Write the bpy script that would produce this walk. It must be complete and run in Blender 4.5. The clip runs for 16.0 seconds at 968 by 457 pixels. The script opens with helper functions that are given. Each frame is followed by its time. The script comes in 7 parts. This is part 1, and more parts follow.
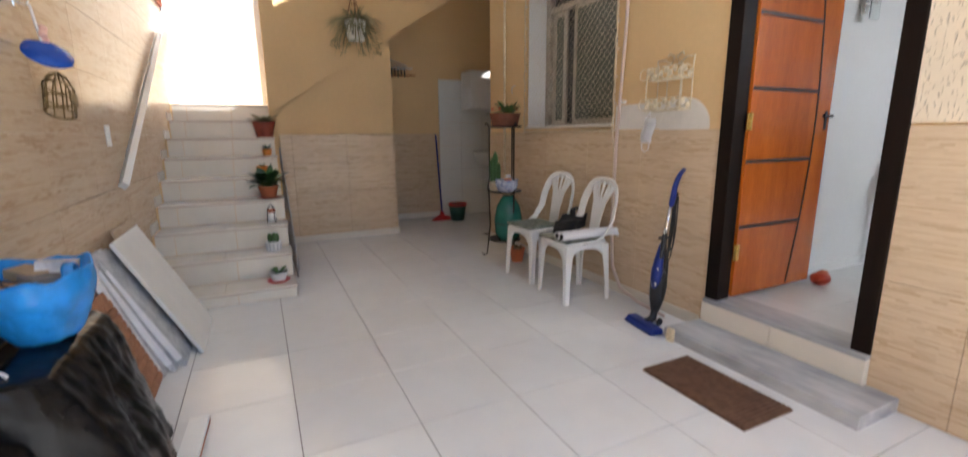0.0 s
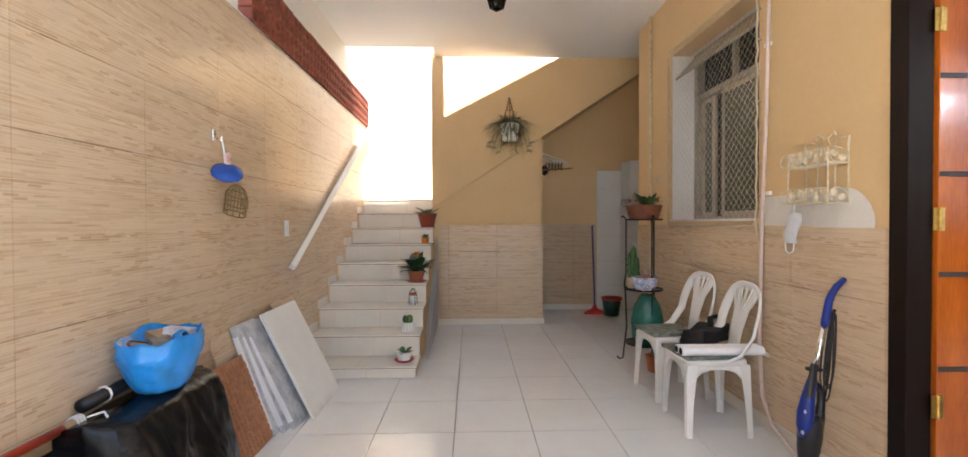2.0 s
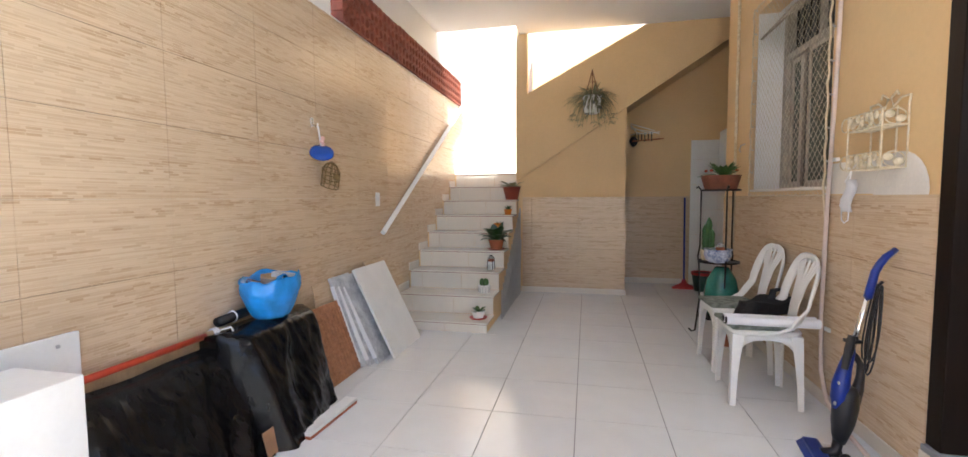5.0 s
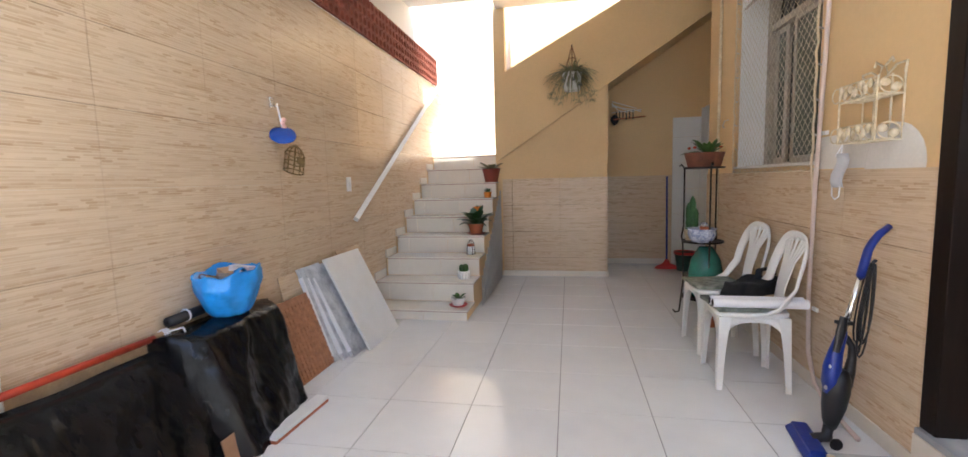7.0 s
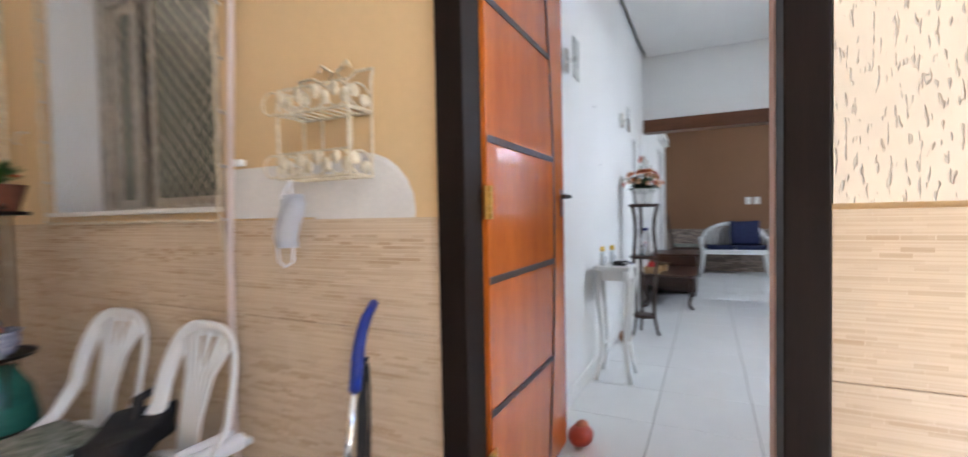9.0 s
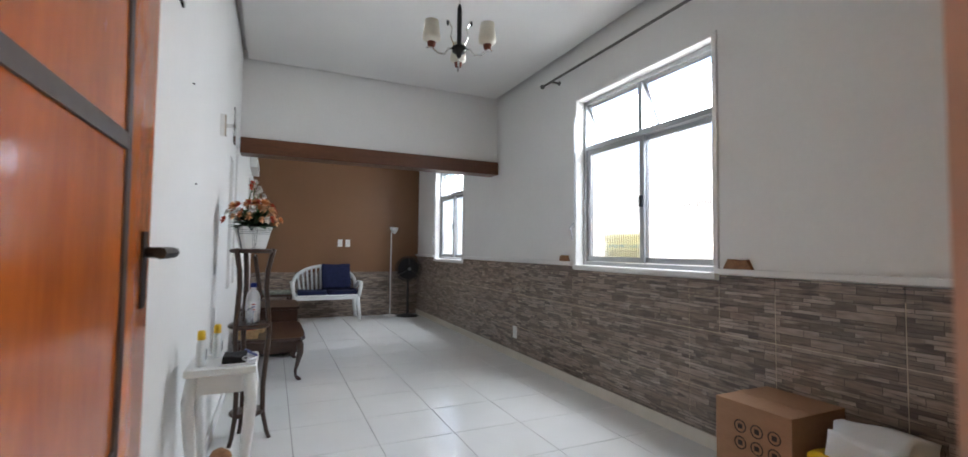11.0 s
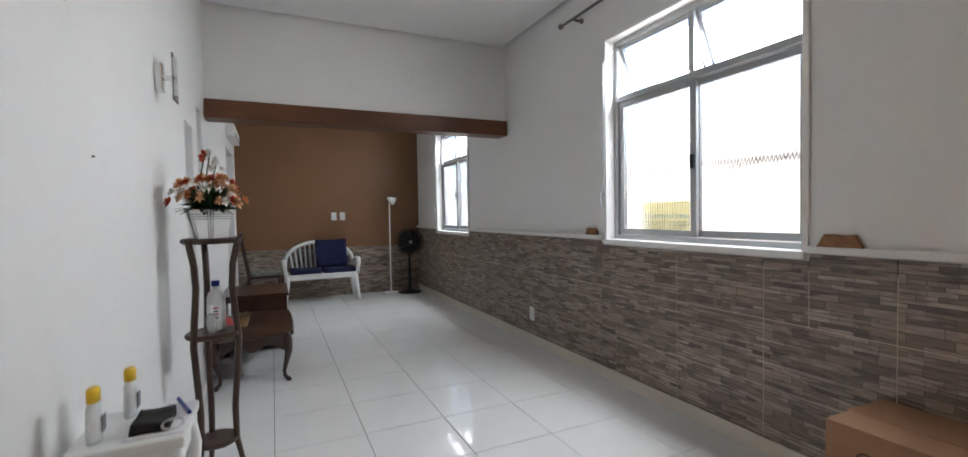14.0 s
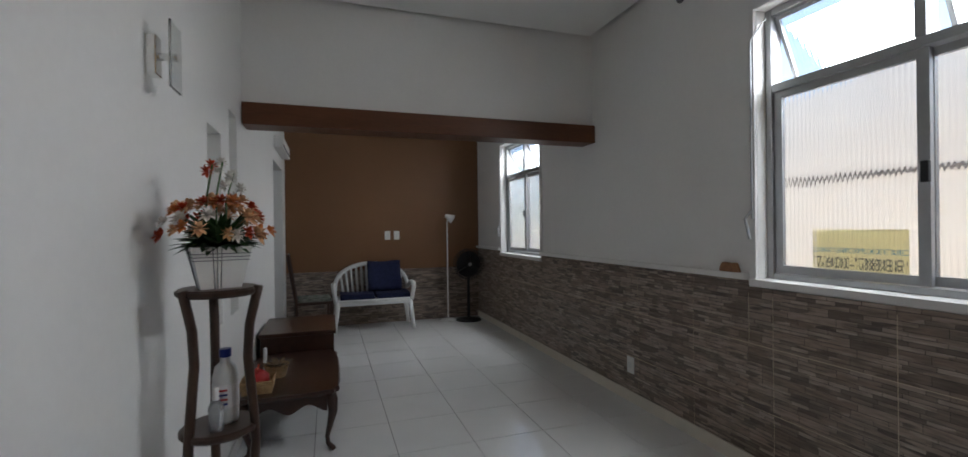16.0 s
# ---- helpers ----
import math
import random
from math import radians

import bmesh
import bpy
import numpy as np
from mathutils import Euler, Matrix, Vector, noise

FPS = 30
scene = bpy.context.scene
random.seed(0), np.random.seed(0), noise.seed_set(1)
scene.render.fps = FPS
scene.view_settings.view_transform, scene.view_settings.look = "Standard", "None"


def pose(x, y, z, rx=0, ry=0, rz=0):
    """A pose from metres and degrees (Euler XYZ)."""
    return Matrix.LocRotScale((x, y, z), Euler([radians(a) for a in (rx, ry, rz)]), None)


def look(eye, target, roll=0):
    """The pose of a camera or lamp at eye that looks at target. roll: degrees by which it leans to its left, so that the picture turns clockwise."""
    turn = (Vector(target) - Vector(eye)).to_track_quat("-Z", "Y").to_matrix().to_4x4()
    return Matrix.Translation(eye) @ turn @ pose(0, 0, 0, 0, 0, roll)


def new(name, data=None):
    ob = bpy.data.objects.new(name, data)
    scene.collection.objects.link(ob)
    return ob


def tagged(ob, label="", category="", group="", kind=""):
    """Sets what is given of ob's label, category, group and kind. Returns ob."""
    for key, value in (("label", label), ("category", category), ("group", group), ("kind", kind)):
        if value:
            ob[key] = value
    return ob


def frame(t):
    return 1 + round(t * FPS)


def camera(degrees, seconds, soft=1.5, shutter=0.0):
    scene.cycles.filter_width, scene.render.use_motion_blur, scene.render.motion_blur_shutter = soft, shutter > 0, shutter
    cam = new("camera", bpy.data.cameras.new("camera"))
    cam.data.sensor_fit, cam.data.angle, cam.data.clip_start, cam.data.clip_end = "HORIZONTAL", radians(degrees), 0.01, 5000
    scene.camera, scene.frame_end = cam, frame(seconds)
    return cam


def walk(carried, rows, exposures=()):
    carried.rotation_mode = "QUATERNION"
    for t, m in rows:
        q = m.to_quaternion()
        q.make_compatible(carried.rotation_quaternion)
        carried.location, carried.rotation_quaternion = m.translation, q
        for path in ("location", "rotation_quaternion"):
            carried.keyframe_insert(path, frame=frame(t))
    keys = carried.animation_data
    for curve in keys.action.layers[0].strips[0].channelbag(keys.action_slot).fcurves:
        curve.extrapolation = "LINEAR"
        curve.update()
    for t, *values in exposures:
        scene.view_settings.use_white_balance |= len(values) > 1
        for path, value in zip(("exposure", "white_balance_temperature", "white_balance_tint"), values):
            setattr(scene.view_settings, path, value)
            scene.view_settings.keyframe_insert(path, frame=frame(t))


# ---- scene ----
cam = camera(92.9, 16.0, shutter=0.4)
PATH = [
    (0, (0.657, 0.272, 1.149), (1.51, 2.037, 0.749), -0.5),
    (0.5, (0.697, 0.303, 1.221), (1.554, 2.108, 1.12), -0.5),
    (1, (0.939, 0.372, 1.177), (1.518, 2.285, 1.09), -0.6),
    (1.5, (1.108, 0.315, 1.182), (1.391, 2.295, 1.136), 0.5),
    (2, (1.25, 0.207, 1.199), (1.307, 2.206, 1.172), -0.2),
    (2.5, (1.447, 0.149, 1.189), (1.344, 2.146, 1.233), 0.6),
    (3, (1.526, 0.01, 1.194), (1.368, 2.004, 1.176), 0.9),
    (3.5, (1.563, -0.093, 1.194), (1.15, 1.863, 1.164), 0.4),
    (6, (1.67, 0.028, 1.152), (1.235, 1.97, 0.953), -0.6),
    (6.5, (1.661, 0.063, 1.175), (1.269, 2.014, 0.971), -1.4),
    (7, (1.66, 0.121, 1.163), (1.295, 2.077, 0.955), -1.5),
    (7.5, (1.528, 0.316, 1.176), (1.541, 2.309, 1.008), -2.0),
    (8, (1.479, 0.613, 1.194), (2.115, 2.505, 1.08), -2.6),
    (8.5, (1.662, 1.018, 1.152), (2.864, 2.617, 1.127), -1.8),
    (9, (1.93, 1.403, 1.17), (3.728, 2.276, 1.114), -1.1),
    (9.5, (2.289, 1.609, 1.201), (4.242, 2.033, 1.136), -1.3),
    (10, (2.504, 1.784, 1.197), (4.486, 1.518, 1.17), -1.3),
    (12.3, (3.306, 1.707, 1.354), (5.025, 0.702, 1.545), 0.5),
    (12.5, (3.288, 1.694, 1.359), (5.002, 0.697, 1.623), 0.1),
    (13, (3.285, 1.656, 1.275), (5.046, 0.711, 1.342), -0.3),
    (13.5, (3.326, 1.599, 1.246), (5.154, 0.79, 1.181), -0.7),
    (14, (3.511, 1.618, 1.324), (5.327, 0.784, 1.262), -1.0),
    (14.5, (3.577, 1.636, 1.421), (5.382, 0.777, 1.35), -0.8),
    (15, (3.752, 1.568, 1.383), (5.592, 0.789, 1.297), -0.7),
    (15.5, (4.034, 1.496, 1.417), (5.958, 0.95, 1.418), -0.6),
    (16, (4.292, 1.553, 1.41), (6.187, 0.911, 1.409), -0.7),
]
EXPOSURES = [(0.0, 1.98, 6000, 10), (1.5, 2.3, 6200, 10), (3.5, 2.25, 6150, 10), (6.0, 2.25, 5900, 10), (7.0, 2.25, 5900, 10), (8.0, 2.4, 5800, 10), (9.0, 2.4, 5700, 10),
             (10.0, 2.4, 5850, 10), (12.5, 1.6, 6250, 10), (13.5, 1.9, 6200, 10), (14.5, 1.95, 6250, 10), (15.0, 1.75, 6250, 10), (15.5, 1.12, 6250, 10), (16.0, 1.0, 6250, 10)]
walk(cam, [(t, look(eye, target, roll)) for t, eye, target, roll in PATH], EXPOSURES)

# ---- world and sun ----
world = bpy.data.worlds.new("World")
scene.world = world
world.use_nodes = True
wn = world.node_tree.nodes
sky = wn.new("ShaderNodeTexSky")
sky.sky_type = 'NISHITA'
sky.sun_disc = False
sky.sun_elevation = radians(66.0)
sky.sun_rotation = radians(153.4)
wn["Background"].inputs["Strength"].default_value = 0.15
world.node_tree.links.new(sky.outputs[0], wn["Background"].inputs["Color"])
sun = new("sun", bpy.data.lights.new("sun", 'SUN'))
sun.data.energy, sun.data.angle, sun.data.color = 4.8, radians(0.5), (1.0, 0.95, 0.87)
sun.matrix_world = look((2.2, -4.4, 11.05), (0.0, 0.0, 0.0))


def window_light(name, x0, x1, z0, z1, power):
    """The sky's light in the top of a window opening."""
    lamp = new(name, bpy.data.lights.new(name, 'AREA'))
    lamp.data.shape, lamp.data.size, lamp.data.size_y = 'RECTANGLE', x1 - x0, z1 - z0
    lamp.data.energy, lamp.data.color = power, (0.95, 0.98, 1.0)
    lamp.matrix_world = look(((x0 + x1) / 2, -0.80, (z0 + z1) / 2), ((x0 + x1) / 2, 0.2, 0.6))


window_light("window_light_a", 4.8, 5.98, 2.10, 2.50, 10)
window_light("window_light_b", 8.55, 9.55, 2.05, 2.42, 9)


# ---- materials ----
def material(name, color, rough=0.5, metal=0.0, var=0.12, scale=6.0, fine=60.0, bump=0.08, dirt=None, rand=0.0,
             transmission=0.0, coat=0.0, stretch=None, ior=1.45, emit=0.0):
    m = bpy.data.materials.new(name)
    m.use_nodes = True
    nt = m.node_tree
    n, l = nt.nodes, nt.links
    b = n["Principled BSDF"]
    b.inputs["Roughness"].default_value = rough
    b.inputs["Metallic"].default_value = metal
    b.inputs["Transmission Weight"].default_value = transmission
    b.inputs["Coat Weight"].default_value = coat
    b.inputs["IOR"].default_value = ior
    if emit:
        b.inputs["Emission Color"].default_value = (*color, 1)
        b.inputs["Emission Strength"].default_value = emit
    g = n.new("ShaderNodeNewGeometry")
    mp = n.new("ShaderNodeMapping")
    mp.inputs["Scale"].default_value = stretch or (1, 1, 1)
    l.new(g.outputs["Position"], mp.inputs[0])
    t1, t2 = n.new("ShaderNodeTexNoise"), n.new("ShaderNodeTexNoise")
    t1.inputs["Scale"].default_value, t2.inputs["Scale"].default_value = scale, fine
    t1.inputs["Detail"].default_value = 4
    l.new(mp.outputs[0], t1.inputs["Vector"])
    l.new(mp.outputs[0], t2.inputs["Vector"])
    add = n.new("ShaderNodeMath")
    add.operation = 'MULTIPLY_ADD'
    l.new(t2.outputs[0], add.inputs[0])
    add.inputs[1].default_value = 0.5
    l.new(t1.outputs[0], add.inputs[2])
    ramp = n.new("ShaderNodeMapRange")
    ramp.inputs[1].default_value, ramp.inputs[2].default_value = 0.45, 1.05
    l.new(add.outputs[0], ramp.inputs[0])
    fac = ramp.outputs[0]
    if rand:
        oi = n.new("ShaderNodeObjectInfo")
        mr = n.new("ShaderNodeMath")
        mr.operation = 'MULTIPLY_ADD'
        l.new(oi.outputs["Random"], mr.inputs[0])
        mr.inputs[1].default_value = rand
        l.new(fac, mr.inputs[2])
        fac = mr.outputs[0]
    mix = n.new("ShaderNodeMix")
    mix.data_type = 'RGBA'
    l.new(fac, mix.inputs["Factor"])
    mix.inputs["A"].default_value = (*[min(1, c * (1 + var)) for c in color], 1)
    lo = dirt or [c * (1 - var) for c in color]
    mix.inputs["B"].default_value = (*lo, 1)
    l.new(mix.outputs["Result"], b.inputs["Base Color"])
    if bump:
        bp = n.new("ShaderNodeBump")
        bp.inputs["Strength"].default_value = bump
        bp.inputs["Distance"].default_value = 0.01
        l.new(t2.outputs[0], bp.inputs["Height"])
        l.new(bp.outputs[0], b.inputs["Normal"])
    return m


def streak_material(name, base, dark, rough):
    """Printed ceramic with fine horizontal lines and broken rows of brown dashes."""
    m = material(name, base, rough, var=0.05, scale=2.0, fine=14.0, bump=0.02, rand=0.25)
    n, l = m.node_tree.nodes, m.node_tree.links
    b = n["Principled BSDF"]
    col = b.inputs["Base Color"].links[0].from_socket
    g = n.new("ShaderNodeNewGeometry")
    sep = n.new("ShaderNodeSeparateXYZ")
    l.new(g.outputs["Position"], sep.inputs[0])
    s = n.new("ShaderNodeMath")
    l.new(sep.outputs[0], s.inputs[0])
    l.new(sep.outputs[1], s.inputs[1])
    c = n.new("ShaderNodeCombineXYZ")
    l.new(s.outputs[0], c.inputs[0])
    l.new(sep.outputs[2], c.inputs[1])

    def field(along, up, lo, hi, top):
        mp = n.new("ShaderNodeMapping")
        mp.inputs["Scale"].default_value = (along, up, 1)
        l.new(c.outputs[0], mp.inputs[0])
        t = n.new("ShaderNodeTexNoise")
        t.inputs["Scale"].default_value = 1.0
        t.inputs["Detail"].default_value = 2
        l.new(mp.outputs[0], t.inputs["Vector"])
        r = n.new("ShaderNodeMapRange")
        r.inputs[1].default_value, r.inputs[2].default_value, r.inputs[4].default_value = lo, hi, top
        l.new(t.outputs[0], r.inputs[0])
        return r.outputs[0]

    def times(p, q):
        mul = n.new("ShaderNodeMath")
        mul.operation = 'MULTIPLY'
        l.new(p, mul.inputs[0])
        l.new(q, mul.inputs[1])
        return mul.outputs[0]

    def over(col, fac, tone):
        mix = n.new("ShaderNodeMix")
        mix.data_type = 'RGBA'
        l.new(fac, mix.inputs["Factor"])
        l.new(col, mix.inputs["A"])
        mix.inputs["B"].default_value = (*tone, 1)
        return mix.outputs["Result"]

    def dashes(w, h, off, lo):
        br = n.new("ShaderNodeTexBrick")
        br.offset, br.offset_frequency, br.squash, br.squash_frequency = off, 2, 1.7, 3
        for key, v in (("Scale", 1.0), ("Brick Width", w), ("Row Height", h), ("Mortar Size", 0.0014), ("Mortar Smooth", 0.6)):
            br.inputs[key].default_value = v
        br.inputs["Color1"].default_value = (0, 0, 0, 1)
        br.inputs["Color2"].default_value = (1, 1, 1, 1)
        br.inputs["Mortar"].default_value = (0, 0, 0, 1)
        l.new(c.outputs[0], br.inputs["Vector"])
        r = n.new("ShaderNodeMapRange")
        r.inputs[1].default_value, r.inputs[2].default_value = lo, lo + 0.25
        l.new(br.outputs["Color"], r.inputs[0])
        return r.outputs[0]

    mid = [0.45 * p + 0.55 * q for p, q in zip(base, dark)]
    col = over(col, field(1.2, 260.0, 0.45, 0.62, 0.55), mid)
    col = over(col, times(dashes(0.075, 0.0105, 0.37, 0.42), field(2.2, 26.0, 0.40, 0.60, 0.7)), mid)
    col = over(col, times(dashes(0.047, 0.0105, 0.61, 0.5), field(1.7, 24.0, 0.45, 0.62, 0.62)), dark)
    l.new(col, b.inputs["Base Color"])
    return m


def mosaic_material(name):
    """Ceramic printed with thin split-stone strips in greys and browns."""
    m = bpy.data.materials.new(name)
    m.use_nodes = True
    nt = m.node_tree
    n, l = nt.nodes, nt.links
    b = n["Principled BSDF"]
    b.inputs["Roughness"].default_value = 0.38
    g = n.new("ShaderNodeNewGeometry")
    sep = n.new("ShaderNodeSeparateXYZ")
    l.new(g.outputs["Position"], sep.inputs[0])
    s = n.new("ShaderNodeMath")
    l.new(sep.outputs[0], s.inputs[0])
    l.new(sep.outputs[1], s.inputs[1])
    c = n.new("ShaderNodeCombineXYZ")
    l.new(s.outputs[0], c.inputs[0])
    l.new(sep.outputs[2], c.inputs[1])
    cols = []
    for w, h, off, ca, cb in ((0.135, 0.036, 0.37, (0.36, 0.28, 0.225), (0.125, 0.088, 0.068)),
                              (0.085, 0.018, 0.61, (0.42, 0.34, 0.28), (0.075, 0.052, 0.042))):
        br = n.new("ShaderNodeTexBrick")
        br.offset, br.offset_frequency, br.squash, br.squash_frequency = off, 2, 1.6, 3
        br.inputs["Scale"].default_value = 1.0
        br.inputs["Brick Width"].default_value = w
        br.inputs["Row Height"].default_value = h
        br.inputs["Mortar Size"].default_value = 0.0012
        br.inputs["Mortar"].default_value = (0.07, 0.055, 0.045, 1)
        br.inputs["Color1"].default_value = (*ca, 1)
        br.inputs["Color2"].default_value = (*cb, 1)
        br.inputs["Bias"].default_value = -0.1
        l.new(c.outputs[0], br.inputs["Vector"])
        cols.append(br)
    mask = n.new("ShaderNodeTexNoise")
    mask.inputs["Scale"].default_value = 1.0
    mpm = n.new("ShaderNodeMapping")
    mpm.inputs["Scale"].default_value = (3.5, 16, 1)
    l.new(c.outputs[0], mpm.inputs[0])
    l.new(mpm.outputs[0], mask.inputs["Vector"])
    rm = n.new("ShaderNodeMapRange")
    rm.inputs[1].default_value, rm.inputs[2].default_value = 0.47, 0.53
    l.new(mask.outputs[0], rm.inputs[0])
    mix = n.new("ShaderNodeMix")
    mix.data_type = 'RGBA'
    l.new(rm.outputs[0], mix.inputs["Factor"])
    l.new(cols[0].outputs["Color"], mix.inputs["A"])
    l.new(cols[1].outputs["Color"], mix.inputs["B"])
    grain = n.new("ShaderNodeTexNoise")
    grain.inputs["Scale"].default_value = 1.0
    grain.inputs["Detail"].default_value = 5
    mpg = n.new("ShaderNodeMapping")
    mpg.inputs["Scale"].default_value = (12, 90, 1)
    l.new(c.outputs[0], mpg.inputs[0])
    l.new(mpg.outputs[0], grain.inputs["Vector"])
    rg = n.new("ShaderNodeMapRange")
    rg.inputs[1].default_value, rg.inputs[2].default_value = 0.3, 0.75
    rg.inputs[3].default_value, rg.inputs[4].default_value = 0.65, 1.35
    l.new(grain.outputs[0], rg.inputs[0])
    vm = n.new("ShaderNodeVectorMath")
    vm.operation = 'SCALE'
    l.new(mix.outputs["Result"], vm.inputs[0])
    l.new(rg.outputs[0], vm.inputs["Scale"])
    l.new(vm.outputs[0], b.inputs["Base Color"])
    bp = n.new("ShaderNodeBump")
    bp.inputs["Strength"].default_value = 0.25
    bp.inputs["Distance"].default_value = 0.004
    l.new(rm.outputs[0], bp.inputs["Height"])
    l.new(bp.outputs[0], b.inputs["Normal"])
    return m


def ribbed_glass(name):
    m = bpy.data.materials.new(name)
    m.use_nodes = True
    n, l = m.node_tree.nodes, m.node_tree.links
    b = n["Principled BSDF"]
    b.inputs["Transmission Weight"].default_value = 1.0
    b.inputs["Roughness"].default_value = 0.04
    b.inputs["IOR"].default_value = 1.4
    g = n.new("ShaderNodeNewGeometry")
    w = n.new("ShaderNodeTexWave")
    w.inputs["Scale"].default_value = 16.0
    w.inputs["Distortion"].default_value = 1.2
    w.inputs["Detail Scale"].default_value = 0.6
    l.new(g.outputs["Position"], w.inputs["Vector"])
    bp = n.new("ShaderNodeBump")
    bp.inputs["Strength"].default_value = 0.6
    bp.inputs["Distance"].default_value = 0.0045
    l.new(w.outputs[0], bp.inputs["Height"])
    l.new(bp.outputs[0], b.inputs["Normal"])
    return m


def rough_render(name, color):
    """Wall finish with short vertical scratches raked into it, their shade painted in."""
    m = material(name, color, 0.8, var=0.06, scale=4, fine=25, bump=0.0)
    n, l = m.node_tree.nodes, m.node_tree.links
    b = n["Principled BSDF"]
    g = n.new("ShaderNodeNewGeometry")
    mp = n.new("ShaderNodeMapping")
    mp.inputs["Scale"].default_value = (130, 130, 30)
    l.new(g.outputs["Position"], mp.inputs[0])
    t = n.new("ShaderNodeTexNoise")
    t.inputs["Scale"].default_value = 1.0
    t.inputs["Detail"].default_value = 1
    l.new(mp.outputs[0], t.inputs["Vector"])
    r = n.new("ShaderNodeMapRange")
    r.inputs[1].default_value, r.inputs[2].default_value = 0.60, 0.70
    r.inputs[3].default_value, r.inputs[4].default_value = 1, 0
    l.new(t.outputs[0], r.inputs[0])
    old = b.inputs["Base Color"].links[0].from_socket
    mix = n.new("ShaderNodeMix")
    mix.data_type = 'RGBA'
    l.new(r.outputs[0], mix.inputs["Factor"])
    # darker base colour in the sunken scratches paints their shade
    mix.inputs["A"].default_value = (*[c * 0.76 for c in color], 1)
    l.new(old, mix.inputs["B"])
    l.new(mix.outputs["Result"], b.inputs["Base Color"])
    bp = n.new("ShaderNodeBump")
    bp.inputs["Strength"].default_value = 0.7
    bp.inputs["Distance"].default_value = 0.006
    l.new(r.outputs[0], bp.inputs["Height"])
    l.new(bp.outputs[0], b.inputs["Normal"])
    return m


FLOOR = material("white_floor_ceramic", (0.78, 0.78, 0.77), 0.12, var=0.04, scale=2.5, fine=9, bump=0.012, rand=0.3)
FLOOR_IN = material("white_room_ceramic", (0.77, 0.77, 0.755), 0.03, var=0.03, scale=2.5, fine=9, bump=0.012, rand=0.3)
GROUT = material("grey_grout", (0.20, 0.19, 0.185), 0.9, scale=10, fine=80)
GROUT_BEIGE = material("beige_grout", (0.62, 0.52, 0.38), 0.9, scale=10, fine=80)
BEIGE_TILE = streak_material("beige_streaked_ceramic", (0.68, 0.53, 0.365), (0.42, 0.27, 0.15), 0.2)
BEIGE_PAINT = material("beige_paint", (0.70, 0.49, 0.25), 0.6, var=0.05, scale=1.6, fine=40, bump=0.05)
RAKED = rough_render("raked_cream_render", (0.80, 0.67, 0.50))
WHITE_PAINT = material("white_paint", (0.80, 0.79, 0.77), 0.55, var=0.03, scale=1.5, fine=45, bump=0.03)
PATCH = material("bare_white_plaster", (0.72, 0.68, 0.62), 0.8, var=0.08, scale=9, fine=70, bump=0.1)
STAIR_CREAM = material("cream_stairwell_paint", (0.62, 0.54, 0.43), 0.7, var=0.06, scale=1.5, fine=40, bump=0.04)
# opaque tan paints the beige wall's reflection into the tilting panes
TAN_REFLECT = material("tan_reflection_glass", (0.34, 0.28, 0.20), 0.5, var=0.2, scale=6, fine=50)
CEIL = material("white_ceiling_paint", (0.82, 0.81, 0.79), 0.7, var=0.02, scale=2, fine=40, bump=0.02)
BROWN_PAINT = material("brown_paint", (0.20, 0.098, 0.043), 0.5, var=0.06, scale=1.5, fine=45, bump=0.03)
MOSAIC = mosaic_material("split_stone_ceramic")
MARBLE = material("grey_marble", (0.58, 0.58, 0.58), 0.25, var=0.1, scale=5, fine=18, bump=0.02, dirt=(0.30, 0.31, 0.33), stretch=(1, 0.35, 1))
STEP_WHITE = material("cream_step_ceramic", (0.74, 0.69, 0.60), 0.2, var=0.04, scale=4, fine=20, bump=0.01, rand=0.3)
DARK_FRAME = material("dark_stained_wood", (0.012, 0.007, 0.005), 0.45, var=0.25, scale=6, fine=50, stretch=(6, 6, 0.5), bump=0.03, ior=1.22)
JAMB_WOOD = material("pinkish_primed_wood", (0.60, 0.43, 0.34), 0.6, var=0.1, scale=5, fine=40, stretch=(4, 4, 0.6))
DOOR_WOOD = material("orange_varnished_wood", (0.52, 0.135, 0.014), 0.22, var=0.22, scale=3.5, fine=45, stretch=(3, 3, 0.35), bump=0.04, coat=0.5, dirt=(0.36, 0.075, 0.008))
GROOVE = material("dark_groove_strip", (0.07, 0.045, 0.032), 0.5)
BEAM_WOOD = material("brown_beam_wood", (0.115, 0.042, 0.017), 0.4, var=0.3, scale=4, fine=40, stretch=(3, 0.4, 3), bump=0.08)
TABLE_WOOD = material("dark_red_wood", (0.036, 0.013, 0.008), 0.28, var=0.35, scale=6, fine=50, stretch=(1, 4, 4), coat=0.3)
STAND_WOOD = material("dark_brown_wood", (0.05, 0.026, 0.017), 0.35, var=0.35, scale=8, fine=60, stretch=(4, 4, 1))
BRASS = material("worn_brass", (0.55, 0.36, 0.10), 0.35, 1.0, var=0.25, scale=30)
DULL_METAL = material("dull_grey_metal", (0.16, 0.15, 0.14), 0.4, 0.6, var=0.2, scale=25)
STEEL = material("brushed_steel", (0.55, 0.55, 0.56), 0.28, 1.0, var=0.1, scale=20)
CHROME = material("chrome", (0.75, 0.74, 0.72), 0.08, 1.0, var=0.03)
